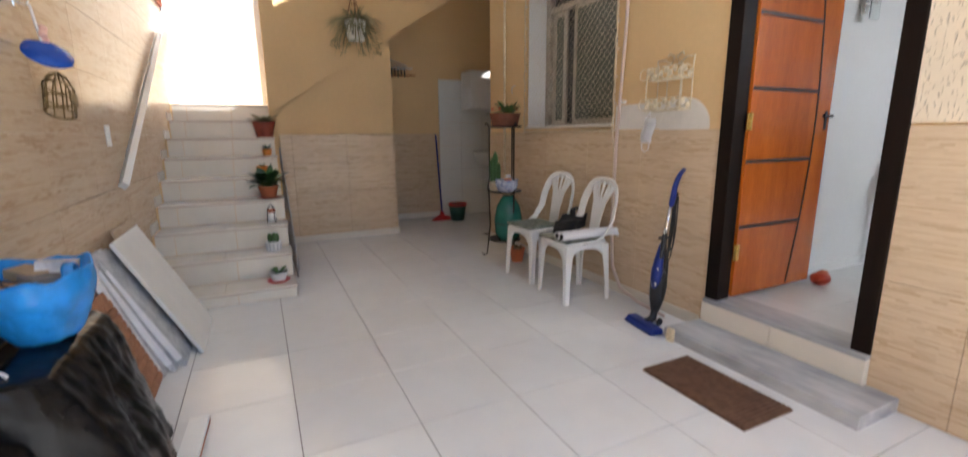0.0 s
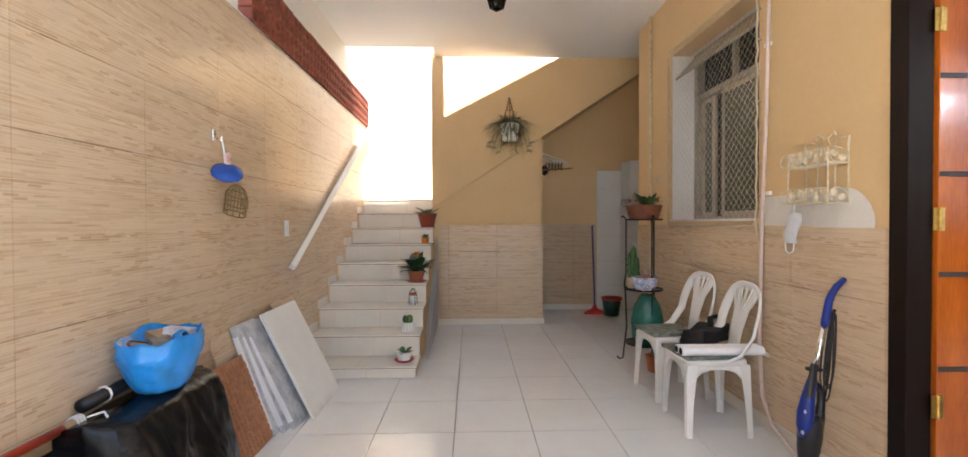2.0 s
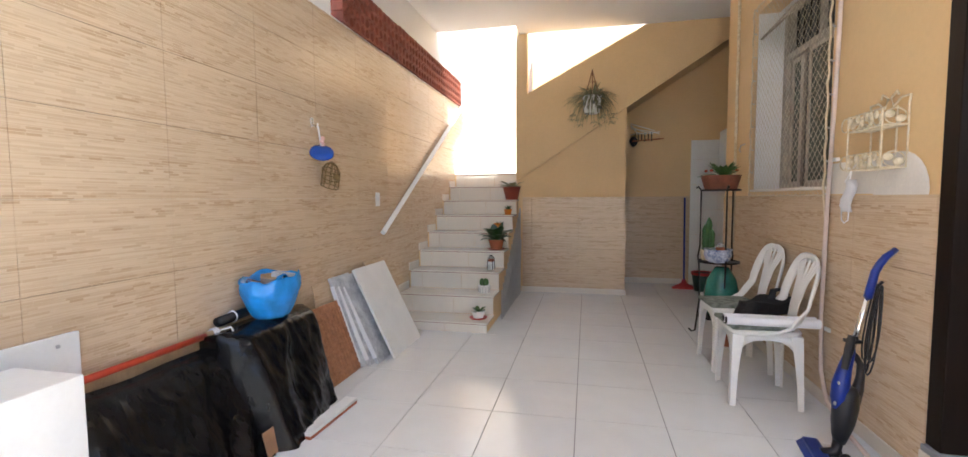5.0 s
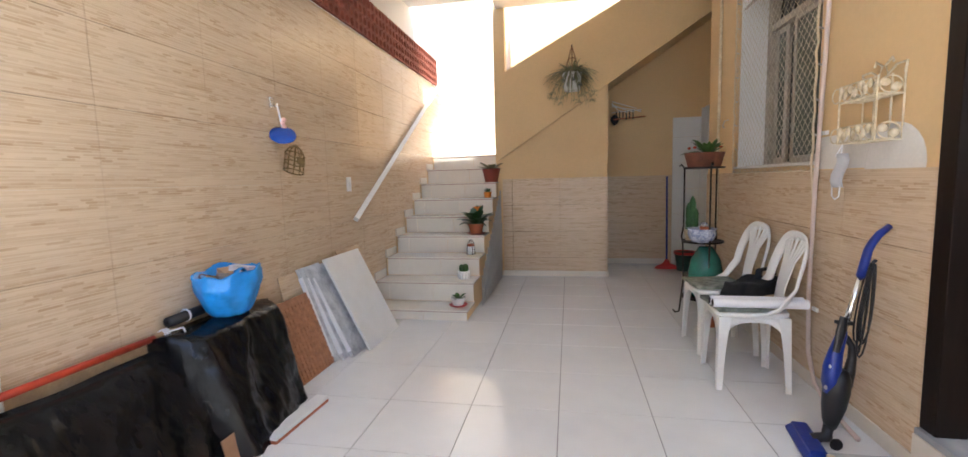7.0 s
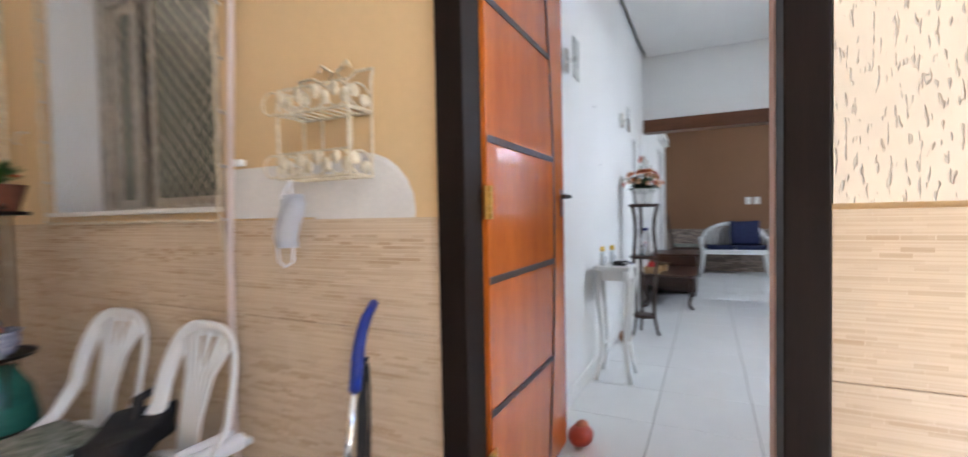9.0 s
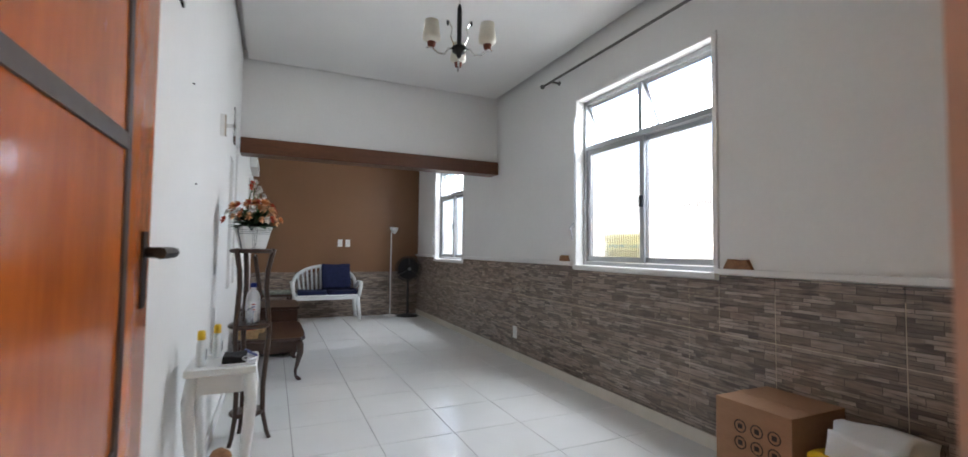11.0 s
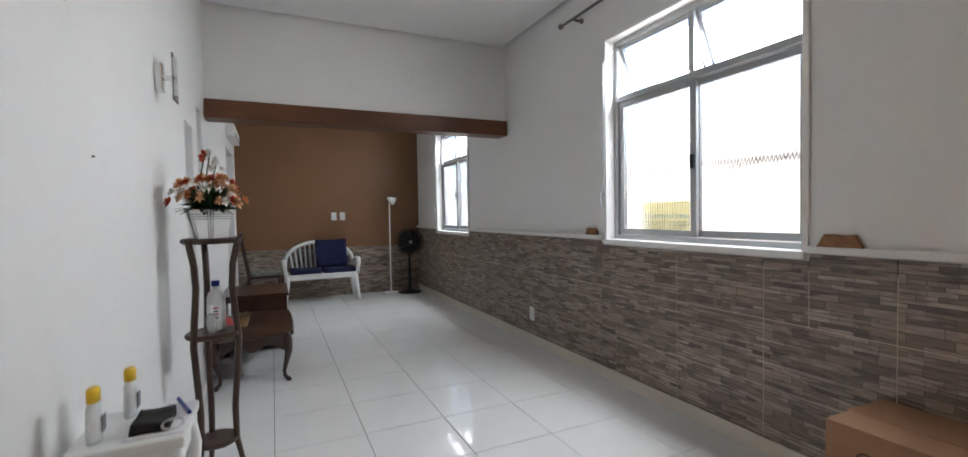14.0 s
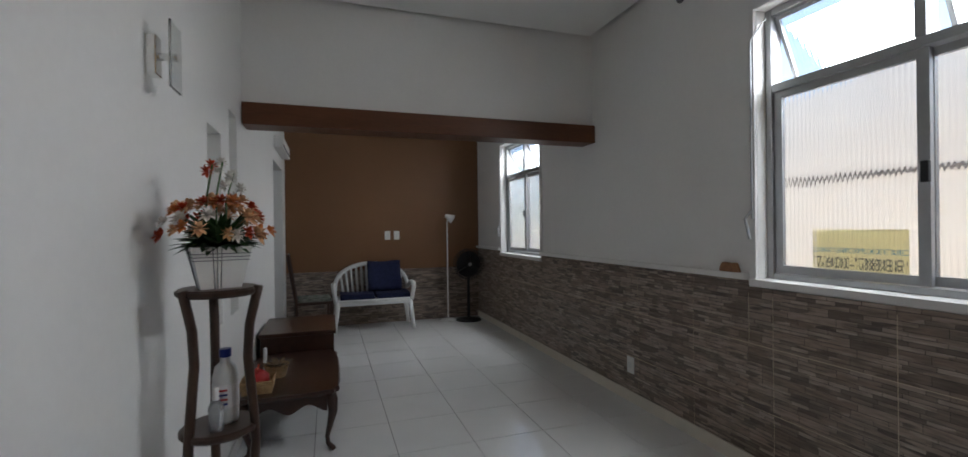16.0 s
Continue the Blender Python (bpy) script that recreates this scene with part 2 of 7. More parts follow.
ALU = material("grey_aluminium", (0.42, 0.43, 0.44), 0.4, 0.6, var=0.06, scale=10)
ALU_OLD = material("weathered_aluminium", (0.40, 0.35, 0.28), 0.5, 0.3, var=0.3, scale=12, fine=60)
RIBBED = ribbed_glass("ribbed_glass")
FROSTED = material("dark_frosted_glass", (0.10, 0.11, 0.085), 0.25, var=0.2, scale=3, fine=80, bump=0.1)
TERRA_BLOCK = material("terracotta_block", (0.25, 0.065, 0.035), 0.8, var=0.25, scale=12, fine=70, rand=0.3, bump=0.2)
TERRA = material("terracotta", (0.40, 0.12, 0.055), 0.65, var=0.18, scale=14, fine=80)
ORANGE_POT = material("orange_glaze", (0.65, 0.22, 0.03), 0.4, var=0.1)
DARK_RED_POT = material("dark_red_plastic", (0.26, 0.05, 0.03), 0.45, var=0.1)
TROUGH = material("dark_brown_fibre", (0.17, 0.055, 0.028), 0.7, var=0.3, scale=20, fine=110, bump=0.4)
SOIL = material("soil", (0.05, 0.035, 0.022), 0.95, var=0.4, scale=40, fine=140, bump=0.5)
LEAF = material("green_leaf", (0.055, 0.13, 0.03), 0.4, var=0.4, scale=14, fine=60)
LEAF_DARK = material("dark_leaf", (0.028, 0.075, 0.022), 0.35, var=0.4, scale=14, fine=60)
LEAF_PALE = material("pale_grey_leaf", (0.23, 0.23, 0.12), 0.5, var=0.35, scale=14, fine=60)
LEAF_RED = material("reddish_leaf", (0.15, 0.10, 0.05), 0.45, var=0.5, scale=20, fine=60)
CACTUS = material("cactus_green", (0.04, 0.11, 0.03), 0.6, var=0.3, scale=20, fine=90)
WHITE_PLASTIC = material("white_plastic", (0.80, 0.80, 0.78), 0.3, var=0.04, scale=8, fine=60, bump=0.01)
CUSHION = material("leaf_print_cushion", (0.30, 0.31, 0.27), 0.85, var=0.2, scale=18, fine=55, dirt=(0.03, 0.05, 0.03), bump=0.1)
PAPER = material("white_paper", (0.82, 0.82, 0.84), 0.6, var=0.03)
NEWS = material("printed_paper", (0.62, 0.63, 0.64), 0.7, var=0.15, scale=14, fine=90, dirt=(0.30, 0.32, 0.35))
BLACK_BAG = material("black_polythene", (0.007, 0.007, 0.008), 0.2, var=0.3, scale=5, fine=20, bump=0.45, stretch=(1, 1.6, 0.5), ior=1.32)
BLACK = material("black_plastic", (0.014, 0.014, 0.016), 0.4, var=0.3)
BLACK_CLOTH = material("black_cloth", (0.018, 0.017, 0.018), 0.9, var=0.4, scale=30, fine=120, bump=0.2)
IRON = material("black_iron", (0.02, 0.018, 0.016), 0.45, 0.5, var=0.3, scale=30)
BLUE_BAG = material("blue_polythene", (0.03, 0.27, 0.72), 0.22, var=0.3, scale=7, fine=22, bump=0.5)
BLUE = material("blue_plastic", (0.008, 0.026, 0.21), 0.3, var=0.15)
BLUE_BRIGHT = material("bright_blue_plastic", (0.015, 0.08, 0.42), 0.25, var=0.15)
NAVY = material("navy_cloth", (0.012, 0.017, 0.06), 0.9, var=0.35, scale=25, fine=110, bump=0.25)
RED = material("red_paint", (0.45, 0.05, 0.02), 0.4, var=0.2, scale=20)
RED_PLASTIC = material("red_plastic", (0.42, 0.02, 0.02), 0.4, var=0.1)
GREEN_PLASTIC = material("dark_green_plastic", (0.01, 0.05, 0.035), 0.4, var=0.2)
TEAL = material("teal_glass_vessel", (0.03, 0.16, 0.12), 0.2, var=0.25, scale=9)
CANE = material("orange_brown_cane", (0.40, 0.19, 0.10), 0.7, var=0.3, scale=30, fine=120, bump=0.3)
WICKER = material("brown_wicker", (0.27, 0.13, 0.06), 0.75, var=0.3, scale=30, fine=120, bump=0.3)
BASKET = material("pale_wicker", (0.38, 0.25, 0.12), 0.75, var=0.3, scale=30, fine=120, bump=0.3)
CARD = material("brown_cardboard", (0.36, 0.20, 0.11), 0.8, var=0.1, scale=6, fine=40, stretch=(1, 1, 3))
CARD_INK = material("black_print", (0.05, 0.035, 0.03), 0.8)
MAT_BROWN = material("brown_coir", (0.16, 0.085, 0.05), 0.95, var=0.3, scale=30, fine=160, bump=0.6)
CREAM_METAL = material("cream_painted_metal", (0.70, 0.62, 0.46), 0.45, var=0.12, scale=30, dirt=(0.50, 0.40, 0.24))
OLD_GOLD = material("antique_gold_wire", (0.24, 0.17, 0.07), 0.5, 0.5, var=0.3, scale=30)
PINK = material("pink_beads", (0.72, 0.45, 0.38), 0.5)
ROPE = material("cream_cord", (0.60, 0.50, 0.34), 0.9, var=0.15, scale=40)
NET = material("white_netting", (0.62, 0.55, 0.42), 0.8, var=0.1)
WHITE_CLOTH = material("white_fabric", (0.80, 0.80, 0.82), 0.9, var=0.04, fine=150, bump=0.1)
PVC = material("translucent_pinkish_hose", (0.62, 0.50, 0.44), 0.35, var=0.1)
YELLOW = material("yellow_plastic", (0.80, 0.52, 0.02), 0.35, var=0.1)
CLEAR = material("clear_plastic", (0.85, 0.88, 0.92), 0.12, var=0.03, transmission=0.75)
PALE_BOTTLE = material("milky_plastic", (0.72, 0.74, 0.74), 0.3, var=0.03)
SHADE_GLASS = material("ivory_frosted_glass", (0.70, 0.66, 0.56), 0.35, var=0.08, scale=12)
GLASS = material("clear_glass", (0.9, 0.93, 0.92), 0.03, var=0.02, transmission=1.0, bump=0)
COPPER = material("copper_lampholder", (0.18, 0.055, 0.03), 0.35, 0.6)
SIGN = material("yellow_sign_board", (0.86, 0.80, 0.50), 0.9, var=0.05, transmission=0.75)
SIGN_BLUE = material("sign_blue_print", (0.10, 0.35, 0.62), 0.6)
SIGN_GREY = material("sign_grey_print", (0.20, 0.21, 0.22), 0.6)
FLOWER_ORANGE = material("orange_petals", (0.70, 0.26, 0.08), 0.6, var=0.3, scale=40)
FLOWER_RED = material("red_petals", (0.55, 0.07, 0.02), 0.6, var=0.25, scale=40)
FLOWER_PEACH = material("peach_petals", (0.72, 0.42, 0.22), 0.6, var=0.25, scale=40)
FLOWER_WHITE = material("white_petals", (0.78, 0.74, 0.68), 0.6, var=0.1, scale=40)
CONCRETE = material("sunlit_cream_wall", (0.88, 0.86, 0.81), 0.85, var=0.15, scale=2, fine=30, bump=0.2)
GROUND = material("pale_concrete_ground", (0.70, 0.68, 0.64), 0.9, var=0.15, scale=1.5, fine=30, bump=0.2)
BLUE_WHITE = material("blue_on_white_china", (0.62, 0.65, 0.72), 0.25, var=0.1, scale=30, fine=60, dirt=(0.10, 0.14, 0.34))
GREY_DOOR = material("grey_painted_door", (0.42, 0.44, 0.45), 0.5, var=0.05)
BRIGHT_TILE = material("white_glazed_tile", (0.78, 0.78, 0.75), 0.15, var=0.03, rand=0.2)
BARE_WOOD = material("bare_chipboard_edge", (0.42, 0.30, 0.18), 0.8, var=0.2, scale=20, fine=120)


# ---- building helpers ----
def box(bm, x0, x1, y0, y1, z0, z1, m=None, bevel=0.0):
    r = bmesh.ops.create_cube(bm, size=1.0)
    vs = r["verts"]
    t = Matrix.Translation(((x0 + x1) / 2, (y0 + y1) / 2, (z0 + z1) / 2)) @ Matrix.Diagonal((abs(x1 - x0), abs(y1 - y0), abs(z1 - z0), 1))
    bmesh.ops.transform(bm, matrix=(m @ t) if m else t, verts=vs)
    if bevel:
        es = list({e for v in vs for e in v.link_edges})
        bmesh.ops.bevel(bm, geom=es, offset=bevel, segments=2, affect='EDGES', profile=0.6)
    return bm


def tube(bm, pts, r, n=8, cap=True, flat=1.0):
    """A round bar along points; r is one radius or one for each point."""
    pts = [Vector(p) for p in pts]
    rs = r if isinstance(r, (list, tuple)) else [r] * len(pts)
    rings = []
    last = None
    for i, p in enumerate(pts):
        d = (pts[min(i + 1, len(pts) - 1)] - pts[max(i - 1, 0)]).normalized()
        if last is None:
            a = Vector((0, 0, 1)) if abs(d.z) < 0.9 else Vector((1, 0, 0))
            u = d.cross(a).normalized()
        else:
            u = (last - d * last.dot(d)).normalized()
        last = u
        v = d.cross(u)
        rings.append([bm.verts.new(p + (u * math.cos(k * 2 * math.pi / n) + v * math.sin(k * 2 * math.pi / n) * flat) * rs[i]) for k in range(n)])
    for a, b in zip(rings, rings[1:]):
        for k in range(n):
            bm.faces.new((a[k], a[(k + 1) % n], b[(k + 1) % n], b[k]))
    if cap:
        bm.faces.new(rings[0][::-1])
        bm.faces.new(rings[-1])
    return bm


def lathe(bm, profile, n=20, at=(0, 0, 0), squash=1.0):
    """Turns a profile of (radius, height) round the upright axis."""
    c = Vector(at)
    rings = []
    for r, z in profile:
        if r < 1e-4:
            rings.append([bm.verts.new(c + Vector((0, 0, z)))])
        else:
            rings.append([bm.verts.new(c + Vector((r * math.cos(k * 2 * math.pi / n), squash * r * math.sin(k * 2 * math.pi / n), z))) for k in range(n)])
    for a, b in zip(rings, rings[1:]):
        for k in range(n):
            f = [a[k % len(a)], a[(k + 1) % len(a)], b[(k + 1) % len(b)], b[k % len(b)]]
            f = list(dict.fromkeys(f))
            if len(f) > 2:
                bm.faces.new(f)
    return bm


def blob(bm, at, r, seg=10, squash=(1, 1, 1), jitter=0.0):
    res = bmesh.ops.create_uvsphere(bm, u_segments=seg, v_segments=max(6, seg - 2), radius=1)
    for v in res["verts"]:
        k = 1 + jitter * noise.noise(v.co * 2.3 + Vector(at) * 7)
        v.co = Vector((v.co.x * r * squash[0] * k, v.co.y * r * squash[1] * k, v.co.z * r * squash[2] * k)) + Vector(at)
    return bm


def leaf(bm, base, tip, width, droop=0.0, seg=4):
    """A pointed blade, folded along its rib."""
    base, tip = Vector(base), Vector(tip)
    d = tip - base
    side = d.cross(Vector((0, 0, 1)))
    side = side.normalized() if side.length > 1e-5 else Vector((1, 0, 0))
    rows = []
    for i in range(seg + 1):
        s = i / seg
        w = width * math.sin(math.pi * min(1, 0.08 + 0.92 * s)) ** 0.8 * 0.5
        c = base + d * s + Vector((0, 0, -droop * s * s))
        up = Vector((0, 0, w * 0.35))
        rows.append((bm.verts.new(c - side * w + up), bm.verts.new(c), bm.verts.new(c + side * w + up)))
    for a, b in zip(rows, rows[1:]):
        bm.faces.new((a[0], a[1], b[1], b[0]))
        bm.faces.new((a[1], a[2], b[2], b[1]))
    return bm


def part(name, bm, mat, parent=None, label="", smooth=False, m=None):
    bmesh.ops.recalc_face_normals(bm, faces=bm.faces)
    me = bpy.data.meshes.new(name)
    bm.to_mesh(me)
    bm.free()
    me.materials.append(mat)
    if smooth:
        for p in me.polygons:
            p.use_smooth = True
    ob = new(name, me)
    if parent:
        ob.parent = parent
    if m:
        ob.matrix_basis = m
    if label:
        ob["label"] = label
    return ob


def thing(name, label, category, x=0, y=0, z=0, rz=0, rx=0, ry=0, group=""):
    ob = new(name)
    ob.matrix_basis = pose(x, y, z, rx, ry, rz)
    return tagged(ob, label, category, group)


def B():
    return bmesh.new()


def setting(name, bm, mat, label, category=""):
    return tagged(part(name, bm, mat), label, category or name.split("_")[0], kind="structure")


def pierced(bm, axis, at0, at1, u0, u1, z0, z1, holes):
    """A wall along one axis with openings (u0, u1, z0, z1) that go through it."""
    us = sorted({u0, u1, *[h[0] for h in holes], *[h[1] for h in holes]})
    us = [u for u in us if u0 <= u <= u1]
    for a, b in zip(us, us[1:]):
        mid = (a + b) / 2
        cuts = sorted((h[2], h[3]) for h in holes if h[0] < mid < h[1])
        z = z0
        for c0, c1 in cuts + [(z1, z1)]:
            if c0 - z > 1e-4:
                if axis == "x":
                    box(bm, a, b, at0, at1, z, c0)
                else:
                    box(bm, at0, at1, a, b, z, c0)
            z = max(z, c1)
    return bm


PIECES = {}


def piece(name, parent, mat, size, at, m=None):
    """A small block on shared mesh data."""
    key = (name, mat.name, *[round(s, 3) for s in size])
    if key not in PIECES:
        bm = B()
        box(bm, -size[0] / 2, size[0] / 2, -size[1] / 2, size[1] / 2, -size[2] / 2, size[2] / 2)
        me = bpy.data.meshes.new(name)
        bm.to_mesh(me)
        bm.free()
        me.materials.append(mat)
        PIECES[key] = me
    ob = new(name, PIECES[key])
    ob.parent = parent
    ob.matrix_basis = m if m else Matrix.Translation(at)
    return ob


def spans(lo, hi, origin, step):
    k = math.floor((lo - origin) / step)
    out = []
    while origin + k * step < hi - 1e-6:
        a, b = max(lo, origin + k * step), min(hi, origin + (k + 1) * step)
        if b - a > 0.012:
            out.append((a, b))
        k += 1
    return out


def cut_out(a0, a1, b0, b1, holes):
    """What is left of a rectangle beside openings, as rectangles."""
    rects = [(a0, a1, b0, b1)]
    for h in holes:
        nxt = []
        for r in rects:
            x0, x1, z0, z1 = max(r[0], h[0]), min(r[1], h[1]), max(r[2], h[2]), min(r[3], h[3])
            if x0 >= x1 or z0 >= z1:
                nxt.append(r)
                continue
            nxt += [q for q in ((r[0], x0, r[2], r[3]), (x1, r[1], r[2], r[3]), (x0, x1, r[2], z0), (x0, x1, z1, r[3]))
                    if q[1] - q[0] > 0.012 and q[3] - q[2] > 0.012]
        rects = nxt
    return rects


def wall_tiles(parent, name, mat, axis, face, out, us, zs, holes=(), thick=0.008, gap=0.002):
    """Tiles laid on a wall face; out is the side to which they stand proud."""
    for a, b in us:
        for c, d in zs:
            for q in cut_out(a, b, c, d, holes):
                mid = face + out * thick / 2
                if axis == "x":
                    piece(name, parent, mat, (q[1] - q[0] - gap, thick, q[3] - q[2] - gap), ((q[0] + q[1]) / 2, mid, (q[2] + q[3]) / 2))
                else:
                    piece(name, parent, mat, (thick, q[1] - q[0] - gap, q[3] - q[2] - gap), (mid, (q[0] + q[1]) / 2, (q[2] + q[3]) / 2))


def floor_tiles(parent, name, mat, xs, ys, top, gap=0.004, thick=0.008):
    for a, b in xs:
        for c, d in ys:
            piece(name, parent, mat, (b - a - gap, d - c - gap, thick), ((a + b) / 2, (c + d) / 2, top - thick / 2))


# ---- the large structure ----
LX, RX, RI = -0.11, 2.965, 3.115          # yard's two side walls, the room's near wall
NB, NL, FX = -0.48, 2.06, 10.55           # room: window wall, long blank wall, far wall
PY, BY = 5.614, 6.5                       # stair parapet, wall under the stairs
ZI, ZC, ZY = 0.17, 2.925, 3.13            # room floor, room ceiling, yard ceiling
DOOR = (1.20, 2.03, 0.20, 2.25)
YWIN = (2.90, 4.08, 1.20, 2.60)
WIN_A, WIN_B = (4.75, 6.03, 1.14, 2.48), (8.50, 9.60, 1.11, 2.42)

ground = setting("ground", box(B(), -60, 60, -60, 60, -0.32, -0.012), GROUND, "grey concrete ground around the house")
floor = setting("floor", box(box(B(), LX, RX, -3.3, 6.5, -0.011, -0.004), RX, 4.2, 4.86, 6.5, -0.011, -0.004), GROUT, "glossy white ceramic floor tiles with grey joints")
floor_in = setting("floor_room", box(B(), RX + 0.02, FX, NB, NL, 0.0, ZI - 0.006), GROUT, "polished white ceramic floor tiles in the room")

wall_west = setting("wall_west", box(B(), LX - 0.15, LX - 0.008, -3.3, 6.75, 0, 2.44), GROUT_BEIGE, "boundary wall covered in beige streaked tiles", "wall")
bm = B()
pierced(bm, "y", LX - 0.15, LX, -3.3, 6.9, 2.44, 3.25, [(-1.2, 2.61, 2.45, 2.79), (2.96, 6.33, 2.45, 2.79)])
setting("wall_west_upper", bm, WHITE_PAINT, "white painted upper wall with hollow block grilles", "wall")
setting("wall_stair_back", box(B(), LX - 0.15, 4.4, 6.76, 6.9, 0, 4.6), STAIR_CREAM, "sunlit cream wall behind the stair landing", "wall")
setting("wall_stair_side", box(B(), LX - 0.15, LX - 0.002, 5.32, 6.76, 3.25, 4.4), STAIR_CREAM, "cream wall beside the stair opening", "wall")

bm = B()
pierced(bm, "y", RX, RI, -0.62, 4.86, -0.01, 3.3, [(DOOR[0], DOOR[1], -0.2, DOOR[3]), YWIN])
wall_east = setting("wall_east", bm, BEIGE_PAINT, "beige painted house wall above a tiled dado", "wall")
setting("wall_east_raked", box(B(), RX - 0.012, RX, -0.62, DOOR[0] - 0.002, 1.18, 3.12), RAKED, "cream raked render beside the door", "wall")
setting("wall_laundry_side", box(B(), RI, 4.2, 4.72, 4.86, 0, 3.12), BEIGE_PAINT, "beige wall that closes the laundry corner", "wall")
setting("wall_laundry_end", box(B(), 4.2, 4.35, 4.72, 6.76, 0, 4.6), BEIGE_PAINT, "beige end wall of the laundry corner", "wall")
wall_under = setting("wall_under_stair", box(B(), 0.9, 4.2, BY, BY + 0.15, 0, 3.4), BEIGE_PAINT, "beige wall under the stair", "wall")

# parapet of the upper flight: pier, panel, sloping band
SL = 0.645


def slope(x, base):
    return base + SL * (x - 0.86)


bm = B()
prof = [(0.80, 0.0), (2.10, 0.0), (2.10, slope(2.10, 1.41) + 0.02), (0.80, slope(0.80, 1.41) + 0.02)]
lo = [bm.verts.new((x, PY + 0.045, z)) for x, z in prof]
hi = [bm.verts.new((x, PY + 0.14, z)) for x, z in prof]
bm.faces.new(lo)
bm.faces.new(hi[::-1])
for k in range(4):
    bm.faces.new((lo[k], hi[k], hi[(k + 1) % 4], lo[(k + 1) % 4]))
wall_pier = setting("wall_pier", bm, BEIGE_PAINT, "beige wall panel under the upper stair flight", "wall")
bm = B()
prof = [(0.80, slope(0.80, 1.41)), (4.2, slope(4.2, 1.41)), (4.2, 2.42 + 0.52 * 3.27), (0.93, 2.42), (0.93, 3.4), (0.80, 3.4)]
lo = [bm.verts.new((x, PY, z)) for x, z in prof]
hi = [bm.verts.new((x, PY + 0.15, z)) for x, z in prof]
bm.faces.new(lo)
bm.faces.new(hi[::-1])
for k in range(6):
    bm.faces.new((lo[k], hi[k], hi[(k + 1) % 6], lo[(k + 1) % 6]))
setting("wall_parapet", bm, BEIGE_PAINT, "beige sloping parapet of the upper stair flight", "wall")
bm = B()
prof = [(0.80, slope(0.80, 1.41) + 0.03), (4.2, slope(4.2, 1.41) + 0.03), (4.2, slope(4.2, 1.41) + 0.2), (0.80, slope(0.80, 1.41) + 0.2)]
lo = [bm.verts.new((x, PY + 0.15, z)) for x, z in prof]
hi = [bm.verts.new((x, BY, z)) for x, z in prof]
bm.faces.new(lo)
bm.faces.new(hi[::-1])
for k in range(4):
    bm.faces.new((lo[k], hi[k], hi[(k + 1) % 4], lo[(k + 1) % 4]))
setting("stair_soffit", bm, BEIGE_PAINT, "beige sloping soffit of the upper stair flight", "ceiling")

bm = B()
box(bm, LX - 0.15, RX, -0.8, 5.32, ZY, ZY + 0.14)
box(bm, 0.84, RX, 5.32, PY - 0.002, ZY, ZY + 0.14)
box(bm, RX, 4.35, 4.72, PY - 0.002, ZY, ZY + 0.14)
box(bm, LX - 0.15, RX, -0.8, -0.65, ZY - 0.12, ZY)
setting("ceiling_yard", bm, CEIL, "white painted ceiling over the yard", "ceiling")

# room shell
bm = B()
pierced(bm, "x", NB - 0.15, NB, RI, FX, ZI - 0.1, 3.1, [WIN_A, WIN_B])
wall_win = setting("wall_window", bm, WHITE_PAINT, "white wall with two windows above a stone tile dado", "wall")
bm = B()
NICHES = [(6.63, 6.91, 0.95, 1.90), (7.11, 7.34, 0.95, 2.08)]
pierced(bm, "x", NL, NL + 0.12, RI, FX, 0, 3.1, NICHES + [(9.25, 10.2, ZI, 2.12)])
box(bm, RI, 9.2, NL + 0.12, NL + 0.16, 0, 3.1)
setting("wall_long", bm, WHITE_PAINT, "long white room wall with two upright niches", "wall")
setting("door_2", box(B(), 9.2, 10.25, NL + 0.12, NL + 0.16, ZI, 2.14), GREY_DOOR, "grey inner door in the long wall", "door")
wall_far = setting("wall_far", box(B(), FX, FX + 0.15, NB - 0.15, NL + 0.12, 0, 3.1), BROWN_PAINT, "brown painted end wall above stone tiles", "wall")
setting("wall_header", box(B(), 7.53, 7.66, NB, NL, 2.10, ZC + 0.09), WHITE_PAINT, "white wall above the wooden beam", "wall")
bm = B()
box(bm, 7.485, 7.68, NB + 0.004, NL - 0.004, 2.08, 2.22, bevel=0.006)
setting("beam", bm, BEAM_WOOD, "dark brown wooden beam across the room", "beam")
bm = B()
box(bm, RI, FX, NB, NL, ZC + 0.09, ZC + 0.17)
box(bm, RI + 0.045, 7.485, NB + 0.045, NL - 0.045, ZC, ZC + 0.012)
box(bm, 7.70, FX - 0.045, NB + 0.045, NL - 0.045, ZC, ZC + 0.012)
setting("ceiling_room", bm, CEIL, "white painted room ceiling", "ceiling")
bm = B()
for a, b in ((RI, WIN_A[0] - 0.03), (WIN_A[1] + 0.05, WIN_B[0] - 0.02), (WIN_B[1] + 0.03, FX - 0.012)):
    box(bm, a, b, NB, NB + 0.04, 1.135, 1.165, bevel=0.004)
setting("trim_ledge", bm, WHITE_PAINT, "narrow white ledge on top of the stone dado", "trim")
setting("wall_front", box(B(), LX - 0.15, 13, -3.45, -3.3, 0, 2.9), CONCRETE, "sunlit cream front boundary wall", "wall")
setting("wall_facade_edge", box(B(), RI, FX + 0.15, NB - 0.17, NB - 0.151, -0.1, 1.10), BEIGE_PAINT, "beige outer face under the windows", "wall")
